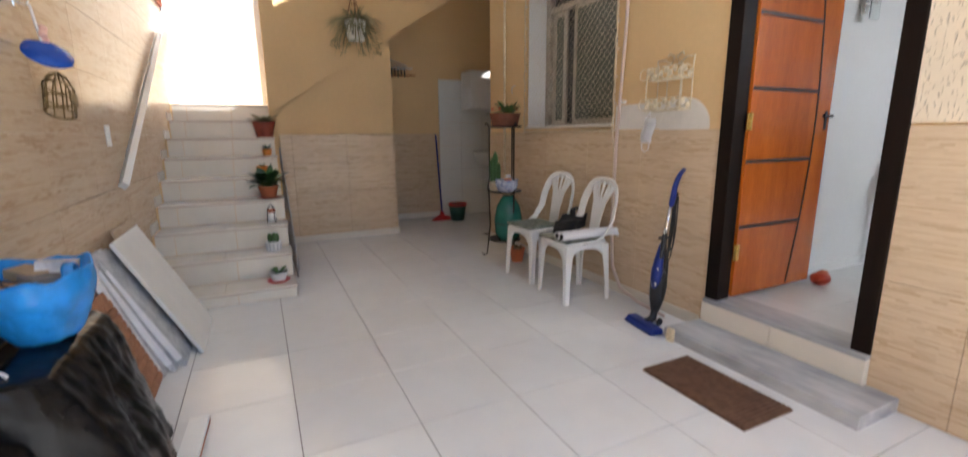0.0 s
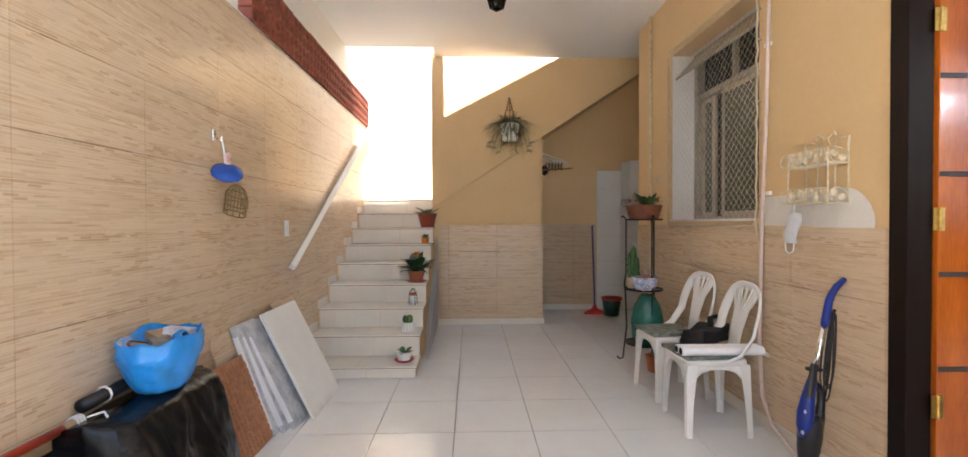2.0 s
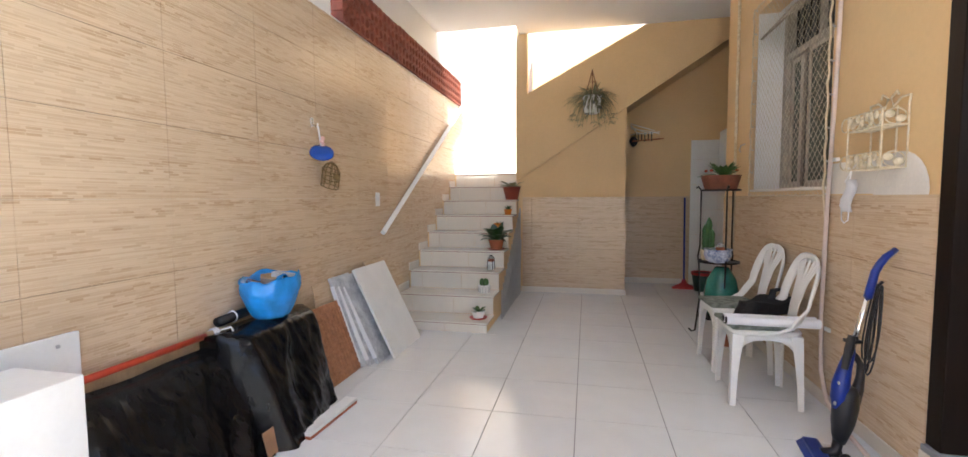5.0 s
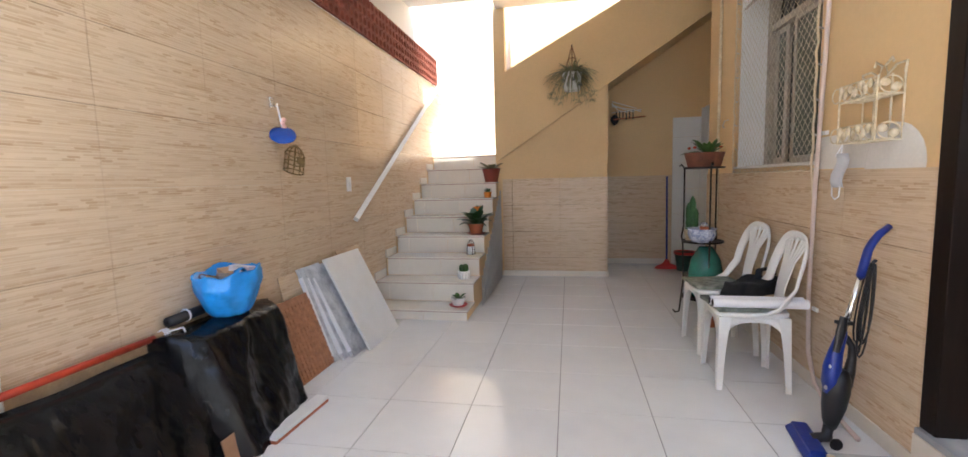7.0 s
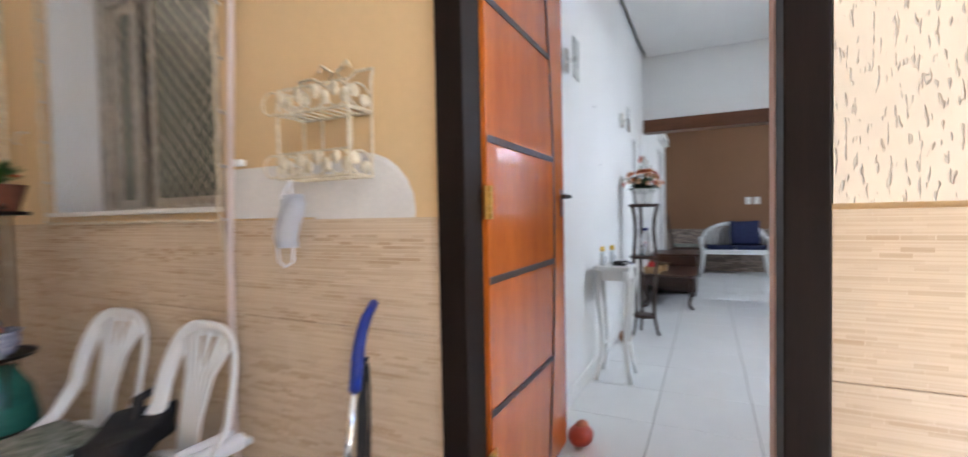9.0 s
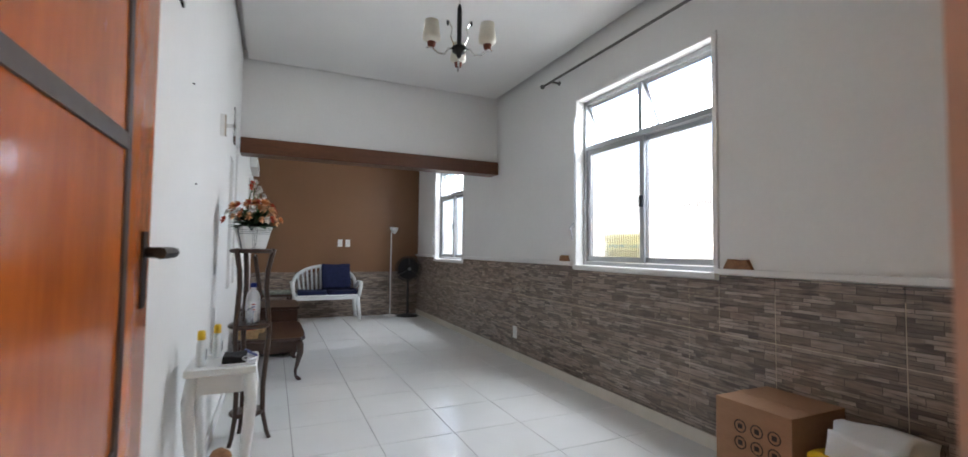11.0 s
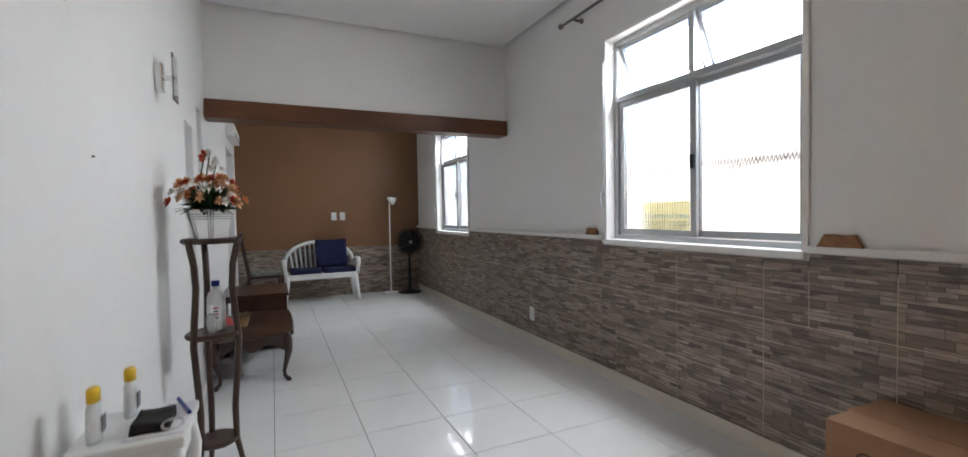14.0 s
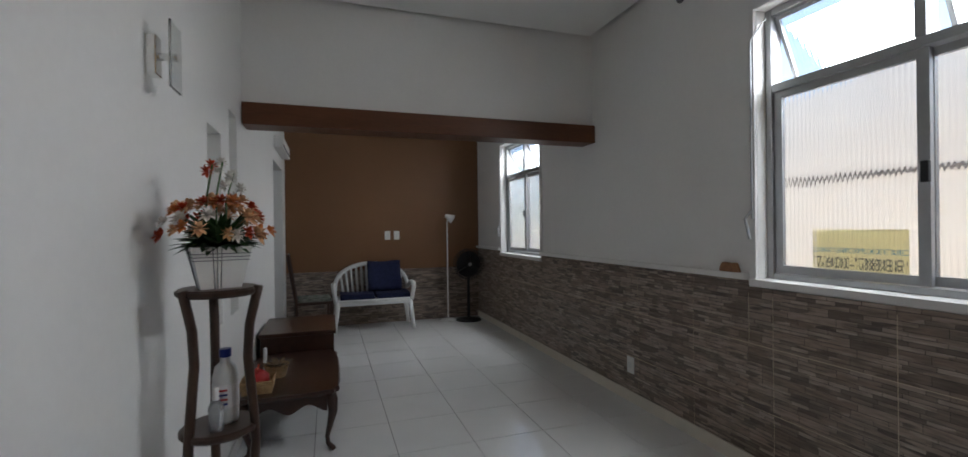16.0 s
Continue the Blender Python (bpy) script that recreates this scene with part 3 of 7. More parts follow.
# unseen slab; its added overhang blocks direct sun from the room windows
setting("roof", box(B(), RI, FX + 0.15, NB - 0.92, 4.7, 3.1, 3.3), CONCRETE, "unseen roof slab added to keep sun out of the windows", "roof")

# doorstep: low marble slab, tiled riser, marble threshold
setting("step_slab", box(B(), 2.66, RX, 1.08, 2.05, -0.004, 0.06, bevel=0.004), MARBLE, "low grey marble step before the door", "step")
step_riser = setting("step_riser", box(B(), RX - 0.03, RX + 0.02, DOOR[0], DOOR[1], 0.06, 0.18), STEP_WHITE, "white tiled riser under the threshold", "step")
setting("threshold", box(B(), RX - 0.035, RI + 0.02, DOOR[0] + 0.003, DOOR[1] - 0.003, 0.175, 0.2, bevel=0.004), MARBLE, "grey veined marble door threshold", "step")

# stair, step by step
stair = tagged(new("stair"), "cream tiled stair with nine steps against the wall", "stair", kind="structure")
STEPS = [(3.76 + 0.286 * k, 0.09 + 0.175 * k) for k in range(9)]
for k, (y, z) in enumerate(STEPS):
    y1 = STEPS[k + 1][0] if k < 8 else 6.755
    part("step_body", box(B(), LX, 0.815, y + 0.008, y1 + 0.008 if k < 8 else y1, -0.004 if k == 0 else 0, z - 0.012), BEIGE_PAINT, stair)
    z0 = STEPS[k - 1][1] if k else 0.0
    for a, b in ((LX + 0.014, 0.03), (0.03, 0.44), (0.44, 0.82)):
        piece("riser_tile", stair, STEP_WHITE, (b - a - 0.004, 0.008, z - z0 - 0.016), ((a + b) / 2, y + 0.004, (z0 + z - 0.012) / 2))
    # thin dark brown strip along the top of each riser
    part("nosing_joint", box(B(), -0.10, 0.822, y - 0.004, y + 0.004, z - 0.017, z - 0.0122), TERRA_BLOCK, stair)
    for a, b in ((-0.09, 0.36), (0.36, 0.83)):
        piece("tread_tile", stair, STEP_WHITE, (b - a - 0.004, y1 - y + 0.006, 0.012), ((a + b) / 2, (y + y1) / 2 - 0.006, z - 0.006))
    piece("skirting_tile", stair, STEP_WHITE, (0.01, 0.26, 0.075), (LX + 0.006, y + 0.12, z + 0.035))

# hollow terracotta blocks along the top of the boundary wall
grille = tagged(new("block_grille"), "row of hollow terracotta blocks above the tiled wall", "grille", kind="structure")
bmk = B()
for k in range(2):
    for j in range(2):
        if True:
            cy, cz = (k - 0.5) * 0.085, (j - 0.5) * 0.085
            n = 10
            ring = []
            for x in (-0.05, 0.05):
                o = [bmk.verts.new((x, cy + 0.0425 * (1 if a in (0, 1, 9, 2, 8) else -1) * min(1, abs(math.cos(a * 2 * math.pi / n)) * 1.5), cz + 0.0425 * max(-1, min(1, 1.5 * math.sin(a * 2 * math.pi / n))))) for a in range(n)]
                i = [bmk.verts.new((x, cy + 0.031 * math.cos(a * 2 * math.pi / n), cz + 0.036 * math.sin(a * 2 * math.pi / n))) for a in range(n)]
                ring.append((o, i))
            for a in range(n):
                c = (a + 1) % n
                for s in (0, 1):
                    bmk.faces.new((ring[s][0][a], ring[s][0][c], ring[s][1][c], ring[s][1][a]))
                bmk.faces.new((ring[0][1][a], ring[0][1][c], ring[1][1][c], ring[1][1][a]))
                bmk.faces.new((ring[0][0][a], ring[1][0][a], ring[1][0][c], ring[0][0][c]))
bmesh.ops.recalc_face_normals(bmk, faces=bmk.faces)
block_mesh = bpy.data.meshes.new("hollow_block")
bmk.to_mesh(block_mesh)
bmk.free()
block_mesh.materials.append(TERRA_BLOCK)
for y0, y1 in ((-0.9, 2.61), (2.96, 6.33)):
    nb = int((y1 - y0) / 0.17)
    for k in range(nb):
        for j in range(2):
            ob = new("hollow_block", block_mesh)
            ob.parent = grille
            ob.matrix_basis = Matrix.Translation((LX - 0.035 + 0.006 * random.random(), y1 - 0.085 - k * 0.17, 2.536 + j * 0.17 + random.uniform(-0.004, 0.004)))

# handrail
rail = tagged(new("handrail"), "white square metal handrail on the tiled wall", "handrail", kind="structure")
bm = B()
d = Vector((0, 2.75, 1.625))
tube(bm, [(LX + 0.03, 3.67, 0.869), Vector((LX + 0.03, 3.67, 0.869)) + d], 0.028, 4)
part("bar", bm, WHITE_PLASTIC, rail)
for s in (0.12, 0.88):
    p = Vector((LX + 0.03, 3.67, 0.869)) + d * s
    part("bracket", tube(B(), [(LX - 0.002, p.y, p.z - 0.03), (LX + 0.02, p.y, p.z - 0.03), p], 0.009, 8), STEEL, rail)

# front door
door = tagged(new("door_1"), "orange varnished wooden door standing open in a dark frame", "door", kind="structure")
bm = B()
for y0, y1 in ((DOOR[0] + 0.001, DOOR[0] + 0.075), (DOOR[1] - 0.08, DOOR[1] - 0.001)):
    box(bm, RX - 0.018, RX + 0.085, y0, y1, 0.2, 2.249, bevel=0.004)
box(bm, RX - 0.018, RX + 0.085, DOOR[0] + 0.075, DOOR[1] - 0.08, 2.17, 2.249, bevel=0.004)
part("door_frame", bm, DARK_FRAME, door, "dark stained door frame")
bm = B()
for y0, y1 in ((DOOR[0] + 0.001, DOOR[0] + 0.079), (DOOR[1] - 0.048, DOOR[1] - 0.001)):
    box(bm, RX + 0.085, RI + 0.01, y0, y1, 0.2, 2.249)
box(bm, RX + 0.085, RI + 0.01, DOOR[0] + 0.079, DOOR[1] - 0.048, 2.2, 2.249)
part("door_lining", bm, JAMB_WOOD, door, "primed inner door lining")
hinge = pose(3.06, 1.958, 0.21, 0, 0, 0)
leaf_ob = part("door_leaf", box(B(), 0.0, 0.74, -0.018, 0.018, 0, 1.955, bevel=0.003), DOOR_WOOD, door, "orange varnished door leaf", m=hinge)
for zz in (0.40, 0.77, 1.16, 1.54):
    part("groove", box(B(), 0.004, 0.50 + 0.10 * math.sin(math.pi * zz / 1.94), -0.0215, -0.017, zz, zz + 0.02), GROOVE, leaf_ob)
bm = B()
tube(bm, [(0.50 + 0.10 * math.sin(math.pi * s), -0.018, 0.02 + 1.92 * s) for s in [k / 14 for k in range(15)]], 0.006, 6)
part("groove", bm, GROOVE, leaf_ob)
bm = B()
tube(bm, [(0.70, -0.018, 1.03), (0.70, -0.05, 1.03), (0.70, -0.055, 1.03), (0.61, -0.055, 1.03)], 0.008, 8)
tube(bm, [(0.70, 0.018, 1.03), (0.70, 0.05, 1.03), (0.61, 0.055, 1.03)], 0.008, 8)
box(bm, 0.688, 0.712, -0.021, -0.017, 0.95, 1.06)
part("door_handle", bm, IRON, leaf_ob, "dark metal lever handle")
for zz in (0.22, 0.95, 1.72):
    bm = B()
    box(bm, -0.022, 0.024, -0.0225, -0.019, zz, zz + 0.09)
    for j in range(5):
        lathe(bm, [(0, 0), (0.0065, 0), (0.0065, 0.0165), (0, 0.0165)], 10, (0.0, -0.026, zz + 0.0185 * j))
    for j in (0.015, 0.075):
        for dx in (-0.014, 0.015):
            lathe(bm, [(0, 0), (0.004, 0.001), (0, 0.002)], 8, (dx, -0.0235, zz + j))
    part("hinge", bm, BRASS, leaf_ob, "brass hinge")


def room_window(name, w, label):
    """Aluminium window: two lower panes, two top-hung panes tilted open."""
    x0, x1, z0, z1 = w
    win = tagged(new(name), label, "window", kind="structure")
    ya, yb = NB - 0.13, NB - 0.06
    zt, xm = z0 + (z1 - z0) * 0.69, (x0 + x1) / 2
    bm = B()
    for a, b, c, e in ((x0, x0 + 0.035, z0, z1), (x1 - 0.035, x1, z0, z1), (x0 + 0.035, x1 - 0.035, z0, z0 + 0.03), (x0 + 0.035, x1 - 0.035, z1 - 0.035, z1),
                       (x0 + 0.035, x1 - 0.035, zt, zt + 0.04), (xm - 0.02, xm + 0.02, zt + 0.04, z1 - 0.035)):
        box(bm, a + 0.001, b - 0.001, ya, yb, c + 0.001, e - 0.001, bevel=0.003)
    part("window_frame", bm, ALU, win)
    for k, (a, b) in enumerate(((x0 + 0.036, xm + 0.02), (xm - 0.02, x1 - 0.036))):
        y = ya + 0.015 + 0.03 * k
        bm = B()
        for p, q, c, e in ((a, a + 0.04, z0 + 0.032, zt - 0.002), (b - 0.04, b, z0 + 0.032, zt - 0.002), (a + 0.04, b - 0.04, z0 + 0.032, z0 + 0.07), (a + 0.04, b - 0.04, zt - 0.035, zt - 0.002)):
            box(bm, p, q, y - 0.011, y + 0.011, c, e)
        sash = part("sash", bm, ALU, win)
        pane = part("pane", box(B(), a + 0.04, b - 0.04, y - 0.002, y + 0.002, z0 + 0.07, zt - 0.035), RIBBED, sash)
        pane.visible_shadow = False
    for a, b in ((x0 + 0.038, xm - 0.022), (xm + 0.022, x1 - 0.038)):
        h = z1 - 0.037 - zt - 0.044
        m = pose(0, yb - 0.03, z1 - 0.04, -24)
        bm = B()
        for p, q, c, e in ((a, a + 0.018, -h, 0), (b - 0.018, b, -h, 0), (a + 0.018, b - 0.018, -h, -h + 0.018), (a + 0.018, b - 0.018, -0.018, 0)):
            box(bm, p, q, -0.01, 0.01, c, e)
        sash = part("tilting_sash", bm, ALU, win, m=m)
        pane = part("pane", box(B(), a + 0.018, b - 0.018, -0.002, 0.002, -h + 0.018, -0.018), RIBBED, sash)
        pane.visible_shadow = False
    part("window_sill", box(B(), x0 - 0.02, x1 + 0.03, NB - 0.13, NB + 0.03, z0 - 0.035, z0 - 0.001, bevel=0.004), WHITE_PAINT, win)
    bm = B()
    for a, b, c, e in ((x0 - 0.03, x0, z0, z1 + 0.03), (x1, x1 + 0.03, z0, z1 + 0.03), (x0, x1, z1, z1 + 0.03)):
        box(bm, a, b, NB + 0.001, NB + 0.016, c, e, bevel=0.004)
    part("window_trim", bm, WHITE_PAINT, win)
    bm = B()
    tube(bm, [(x1 + 0.012, NB + 0.024, z0 + 0.30), (x1 + 0.012, NB + 0.024, z1 - 0.15), (x1 - 0.03, NB - 0.03, z1 - 0.05)], 0.005, 6)
    tube(bm, [(x1 + 0.012, NB + 0.03, z0 + 0.34), (x1 + 0.03, NB + 0.05, z0 + 0.3), (x1 + 0.012, NB + 0.04, z0 + 0.2)], 0.008, 6)
    part("opening_lever", bm, ALU, win)
    part("latch", box(B(), xm - 0.03, xm - 0.005, yb, yb + 0.02, z0 + 0.42, z0 + 0.5, bevel=0.004), BLACK, win)
    return win


room_window("window_1", WIN_A, "aluminium window with ribbed glass and tilted top panes")
room_window("window_2", WIN_B, "smaller aluminium window with ribbed glass beside the fan")

# yard window behind a net, set deep in the wall
win = tagged(new("window_3"), "weathered aluminium window with dark frosted glass behind a net", "window", kind="structure")
y0, y1, z0, z1 = YWIN
xa, xb = RX + 0.185, RX + 0.245
bm = B()
box(bm, RI + 0.001, xb + 0.02, y1 + 0.0, y1 + 0.06, z0 - 0.06, z1 + 0.06)
box(bm, RI + 0.001, xb + 0.02, y0 - 0.06, y0, z0 - 0.06, z1 + 0.06)
box(bm, RI + 0.001, xb + 0.02, y0, y1, z1, z1 + 0.06)
box(bm, RI + 0.001, xb + 0.02, y0, y1, z0 - 0.06, z0)
part("surround", bm, WHITE_PAINT, win, "plastered surround of the deep window")
for a, b in ((y1 - 0.004, y1 - 0.001), (y0 + 0.001, y0 + 0.004)):
    part("reveal", box(B(), RX + 0.001, xa - 0.001, a, b, z0 + 0.002, z1 - 0.002), WHITE_PAINT, win, "white painted window reveal")
bm = B()
for a, b, c, e in ((y0, y0 + 0.04, z0, z1), (y1 - 0.07, y1, z0, z1), (y0 + 0.04, y1 - 0.07, z0, z0 + 0.04), (y0 + 0.04, y1 - 0.07, z1 - 0.04, z1), (y0 + 0.04, y1 - 0.07, 2.20, 2.25)):
    box(bm, xa, xb, a + 0.005, b - 0.005, c + 0.001, e - 0.001, bevel=0.003)
part("window_frame", bm, ALU_OLD, win)
for x, a, b, w in ((xa + 0.004, y0 + 0.045, 3.655, 0.035), (xa + 0.03, 3.79, y1 - 0.075, 0.05)):
    bm = B()
    for p, q, c, e in ((a, a + w, z0 + 0.04, 2.199), (b - w, b, z0 + 0.04, 2.199), (a + w, b - w, z0 + 0.04, z0 + 0.075), (a + w, b - w, 2.165, 2.199)):
        box(bm, x, x + 0.02, p, q, c, e, bevel=0.002)
    sash = part("sash", bm, ALU_OLD, win)
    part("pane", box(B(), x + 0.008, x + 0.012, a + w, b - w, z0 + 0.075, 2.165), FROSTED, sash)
mid = (y0 + y1) / 2
for a, b in ((y0 + 0.05, mid - 0.01), (mid + 0.01, y1 - 0.08)):
    m = pose(xa - 0.01, 0, z1 - 0.03, 0, 43)
    tp = part("tilting_pane", box(B(), -0.003, 0.003, a + 0.015, b - 0.015, -0.25, -0.015), TAN_REFLECT, win, m=m)
    bm = B()
    for p, q, c, e in ((a, a + 0.015, -0.265, 0), (b - 0.015, b, -0.265, 0), (a + 0.015, b - 0.015, -0.265, -0.25), (a + 0.015, b - 0.015, -0.015, 0)):
        box(bm, -0.008, 0.008, p, q, c, e)
    part("tilting_frame", bm, ALU_OLD, win, m=m)
    for j in range(5):
        yy = a + (b - a) * (j + 0.5) / 5
        part("grating_bar", tube(B(), [(xa + 0.045, yy, 2.25), (xa + 0.045, yy, z1 - 0.04)], 0.006, 6), IRON, win)
part("transom_post", box(B(), xa, xa + 0.03, mid - 0.02, mid + 0.02, 2.25, z1 - 0.04), ALU_OLD, win)
# black sheet paints the darkness of the unlit room behind the panes
part("backing", box(B(), xb + 0.005, xb + 0.012, y0, y1, z0, z1), BLACK, win, "black sheet standing in for the unlit interior")
part("window_sill", box(B(), RX - 0.03, xa - 0.002, y0 + 0.006, y1 - 0.006, z0 + 0.001, z0 + 0.018, bevel=0.004), PATCH, win)

# skirtings
setting("baseboard_pier", box(B(), 0.86, 2.112, PY - 0.003, PY + 0.012, -0.004, 0.065, bevel=0.003), STEP_WHITE, "white tile skirting under the pier", "baseboard")
setting("baseboard_yard", box(B(), RX - 0.016, RX - 0.009, 2.06, 4.86, -0.004, 0.07), STEP_WHITE, "white tile skirting along the house wall", "baseboard")
setting("baseboard_laundry", box(B(), 2.1, 2.95, BY - 0.018, BY - 0.009, -0.004, 0.07), STEP_WHITE, "white tile skirting under the stair", "baseboard")
setting("baseboard_room", box(B(), RI, FX, NB + 0.011, NB + 0.022, ZI - 0.004, 0.245, bevel=0.003), STEP_WHITE, "cream tile skirting under the stone dado", "baseboard")
setting("baseboard_long", box(B(), 3.9, 9.2, NL - 0.012, NL - 0.001, ZI - 0.004, 0.245, bevel=0.003), WHITE_PAINT, "white skirting along the long wall", "baseboard")
setting("trim_dado_grout", box(B(), RI, FX, NB + 0.0005, NB + 0.008, ZI, 1.066), GROUT_BEIGE, "pale grout between the stone tiles", "trim")
setting("plaster_patch", lathe(B(), [(0.0, -0.004), (0.17, -0.003), (0.185, 0.0)], 24), PATCH, "bare plaster patch beside the wall shelf", "wall").matrix_basis = pose(RX - 0.004, 2.29, 1.19, 0, 90, 0) @ Matrix.Diagonal((0.9, 1, 1, 1))
setting("plaster_band", box(B(), RX - 0.005, RX, 2.28, 2.88, 1.175, 1.34), PATCH, "bare plaster band under the window", "wall")
setting("trim_front_wall", box(B(), LX, 13, -3.302, -3.285, 1.86, 1.90), GROUT, "dark joint line along the front wall", "trim")


# ---- the yard's things ----
def crumple(x0, x1, y0, y1, z0, z1, n=14, amp=0.02, taper=0.0, freq=6.0, seed=0.0):
    """A closed, creased skin round a box-shaped load."""
    bm = B()
    box(bm, x0, x1, y0, y1, z0, z1)
    bmesh.ops.subdivide_edges(bm, edges=bm.edges[:], cuts=n, use_grid_fill=True)
    cx, cy = (x0 + x1) / 2, (y0 + y1) / 2
    for v in bm.verts:
        h = (v.co.z - z0) / (z1 - z0)
        d = noise.noise_vector(v.co * freq + Vector((seed, 0, 0))) * amp
        ridge = 1 - abs(noise.noise(Vector((v.co.x * 3, v.co.y * freq * 1.3, v.co.z * 2.2 + seed)))) * 2
        v.co.x = cx + (v.co.x - cx) * (1 + taper * (1 - h))
        v.co += d + Vector((ridge * amp * 0.7, 0, 0))
        if h < 0.02:
            v.co.z = z0
    return bm


def leaves(bm, at, n, reach, rise, width, droop=0.0, spread=1.0, seed=1):
    rnd = random.Random(seed)
    for k in range(n):
        a = k * 2.4 + rnd.uniform(-0.4, 0.4)
        r = reach * rnd.uniform(0.5, 1.0) * spread
        base = Vector(at) + Vector((0.01 * math.cos(a), 0.01 * math.sin(a), 0))
        tip = base + Vector((r * math.cos(a), r * math.sin(a), rise * rnd.uniform(0.35, 1.0)))
        leaf(bm, base, tip, width * rnd.uniform(0.7, 1.1), droop * rnd.uniform(0.6, 1.2))
    return bm


def pot_profile(r0, r1, h, t=0.008):
    return [(0.0, 0.0), (r0, 0.0), (r1 * 0.97, h * 0.8), (r1, h * 0.8), (r1 + 0.004, h), (r1 - t, h), (r1 - t - 0.004, h * 0.85), (0.0, h * 0.85)]


def potted(name, label, x, y, z, r0, r1, h, mat, foliage, leafmat, saucer=None):
    p = thing(name, label, "potted plant", x, y, z)
    base = 0.0
    if saucer:
        part("saucer", lathe(B(), [(0, 0), (r1 + 0.005, 0), (r1 + 0.02, 0.012), (r1 + 0.012, 0.012), (0, 0.006)]), saucer, p, smooth=True)
        base = 0.0065
    part("pot", lathe(B(), [(r, q + base) for r, q in pot_profile(r0, r1, h)], 22), mat, p, smooth=False)
    part("soil", lathe(B(), [(0, h * 0.87), (r1 - 0.014, h * 0.865)], 16), SOIL, p)
    bm = B()
    foliage(bm, h * 0.86)
    part("foliage", bm, leafmat, p, smooth=True)
    return p


sx = 0.71
sy = [y + 0.15 for y, z in STEPS]
sz = [z for y, z in STEPS]
potted("potted_plant", "small white pot with broad green leaves on a red saucer", sx, sy[0], sz[0], 0.045, 0.062, 0.065, WHITE_PLASTIC,
       lambda bm, h: leaves(bm, (0, 0, h), 11, 0.085, 0.07, 0.045, 0.02, seed=3), LEAF, RED_PLASTIC)
p = potted("potted_plant", "white ribbed pot with upright succulents on a stair step", sx - 0.01, sy[1], sz[1], 0.05, 0.055, 0.075, WHITE_PLASTIC,
           lambda bm, h: [blob(bm, (0.028 * math.cos(a * 1.26), 0.028 * math.sin(a * 1.26), h + 0.035), 0.018, 8, (1, 1, 2.0)) for a in range(5)], LEAF)
for k in range(12):
    a = k * math.pi / 6
    part("rib", tube(B(), [(0.053 * math.cos(a), 0.053 * math.sin(a), 0.004), (0.058 * math.cos(a), 0.058 * math.sin(a), 0.058)], 0.004, 5), STEEL, p)
jar = thing("lantern_jar", "small glass jar with a label in a dark wire holder", "jar", sx, sy[2], sz[2])
part("glass_body", lathe(B(), [(0, 0.004), (0.032, 0.004), (0.034, 0.075), (0.025, 0.085), (0.0, 0.085)]), PALE_BOTTLE, jar, smooth=True)
part("lid", lathe(B(), [(0, 0.086), (0.03, 0.086), (0.032, 0.108), (0.0, 0.11)]), TERRA, jar, "terracotta coloured lid")
bm = B()
for k in range(4):
    a = k * math.pi / 2 + 0.6
    tube(bm, [(0.042 * math.cos(a), 0.042 * math.sin(a), 0), (0.036 * math.cos(a), 0.036 * math.sin(a), 0.112), (0.006 * math.cos(a), 0.006 * math.sin(a), 0.15)], 0.003, 5)
part("wire_holder", bm, IRON, jar)
potted("potted_plant", "dark leafy peace lily in a terracotta pot on the stair", sx, sy[3], sz[3], 0.06, 0.08, 0.1, TERRA,
       lambda bm, h: leaves(bm, (0, 0, h), 34, 0.21, 0.27, 0.08, 0.10, seed=5), LEAF_DARK, DARK_RED_POT)
potted("potted_plant", "small plain orange pot with short sprouts", sx - 0.03, sy[4], sz[4], 0.04, 0.05, 0.09, ORANGE_POT,
       lambda bm, h: leaves(bm, (0, 0, h), 5, 0.03, 0.04, 0.02, seed=7), LEAF)
potted("potted_plant", "small orange pot with a green succulent", sx + 0.03, sy[5], sz[5], 0.035, 0.045, 0.065, ORANGE_POT,
       lambda bm, h: leaves(bm, (0, 0, h), 12, 0.05, 0.06, 0.025, seed=8), LEAF_DARK)
potted("potted_plant", "large dark red pot with spreading variegated leaves", sx + 0.03, sy[6], sz[6], 0.075, 0.105, 0.16, DARK_RED_POT,
       lambda bm, h: leaves(bm, (0, 0, h), 22, 0.19, 0.14, 0.06, 0.05, seed=11), LEAF_PALE)

# grille gate stored against the stair's side
gate = thing("folding_gate", "pale blue-grey metal grille gate stored beside the stair", "gate", 0.862, 0, 0)
for k in range(15):
    y = 4.26 + k * 0.088
    h = (y - 3.70) * 0.612 - 0.06
    part("upright", tube(B(), [(0, y, 0.0), (0, y, h)], 0.008, 6), ALU, gate)
for k in range(14):
    y = 4.26 + k * 0.088
    h = (y - 3.70) * 0.612 - 0.1
    part("brace", tube(B(), [(0.012, y, h * 0.25), (0.012, y + 0.088, h * 0.7)], 0.006, 6), ALU, gate)

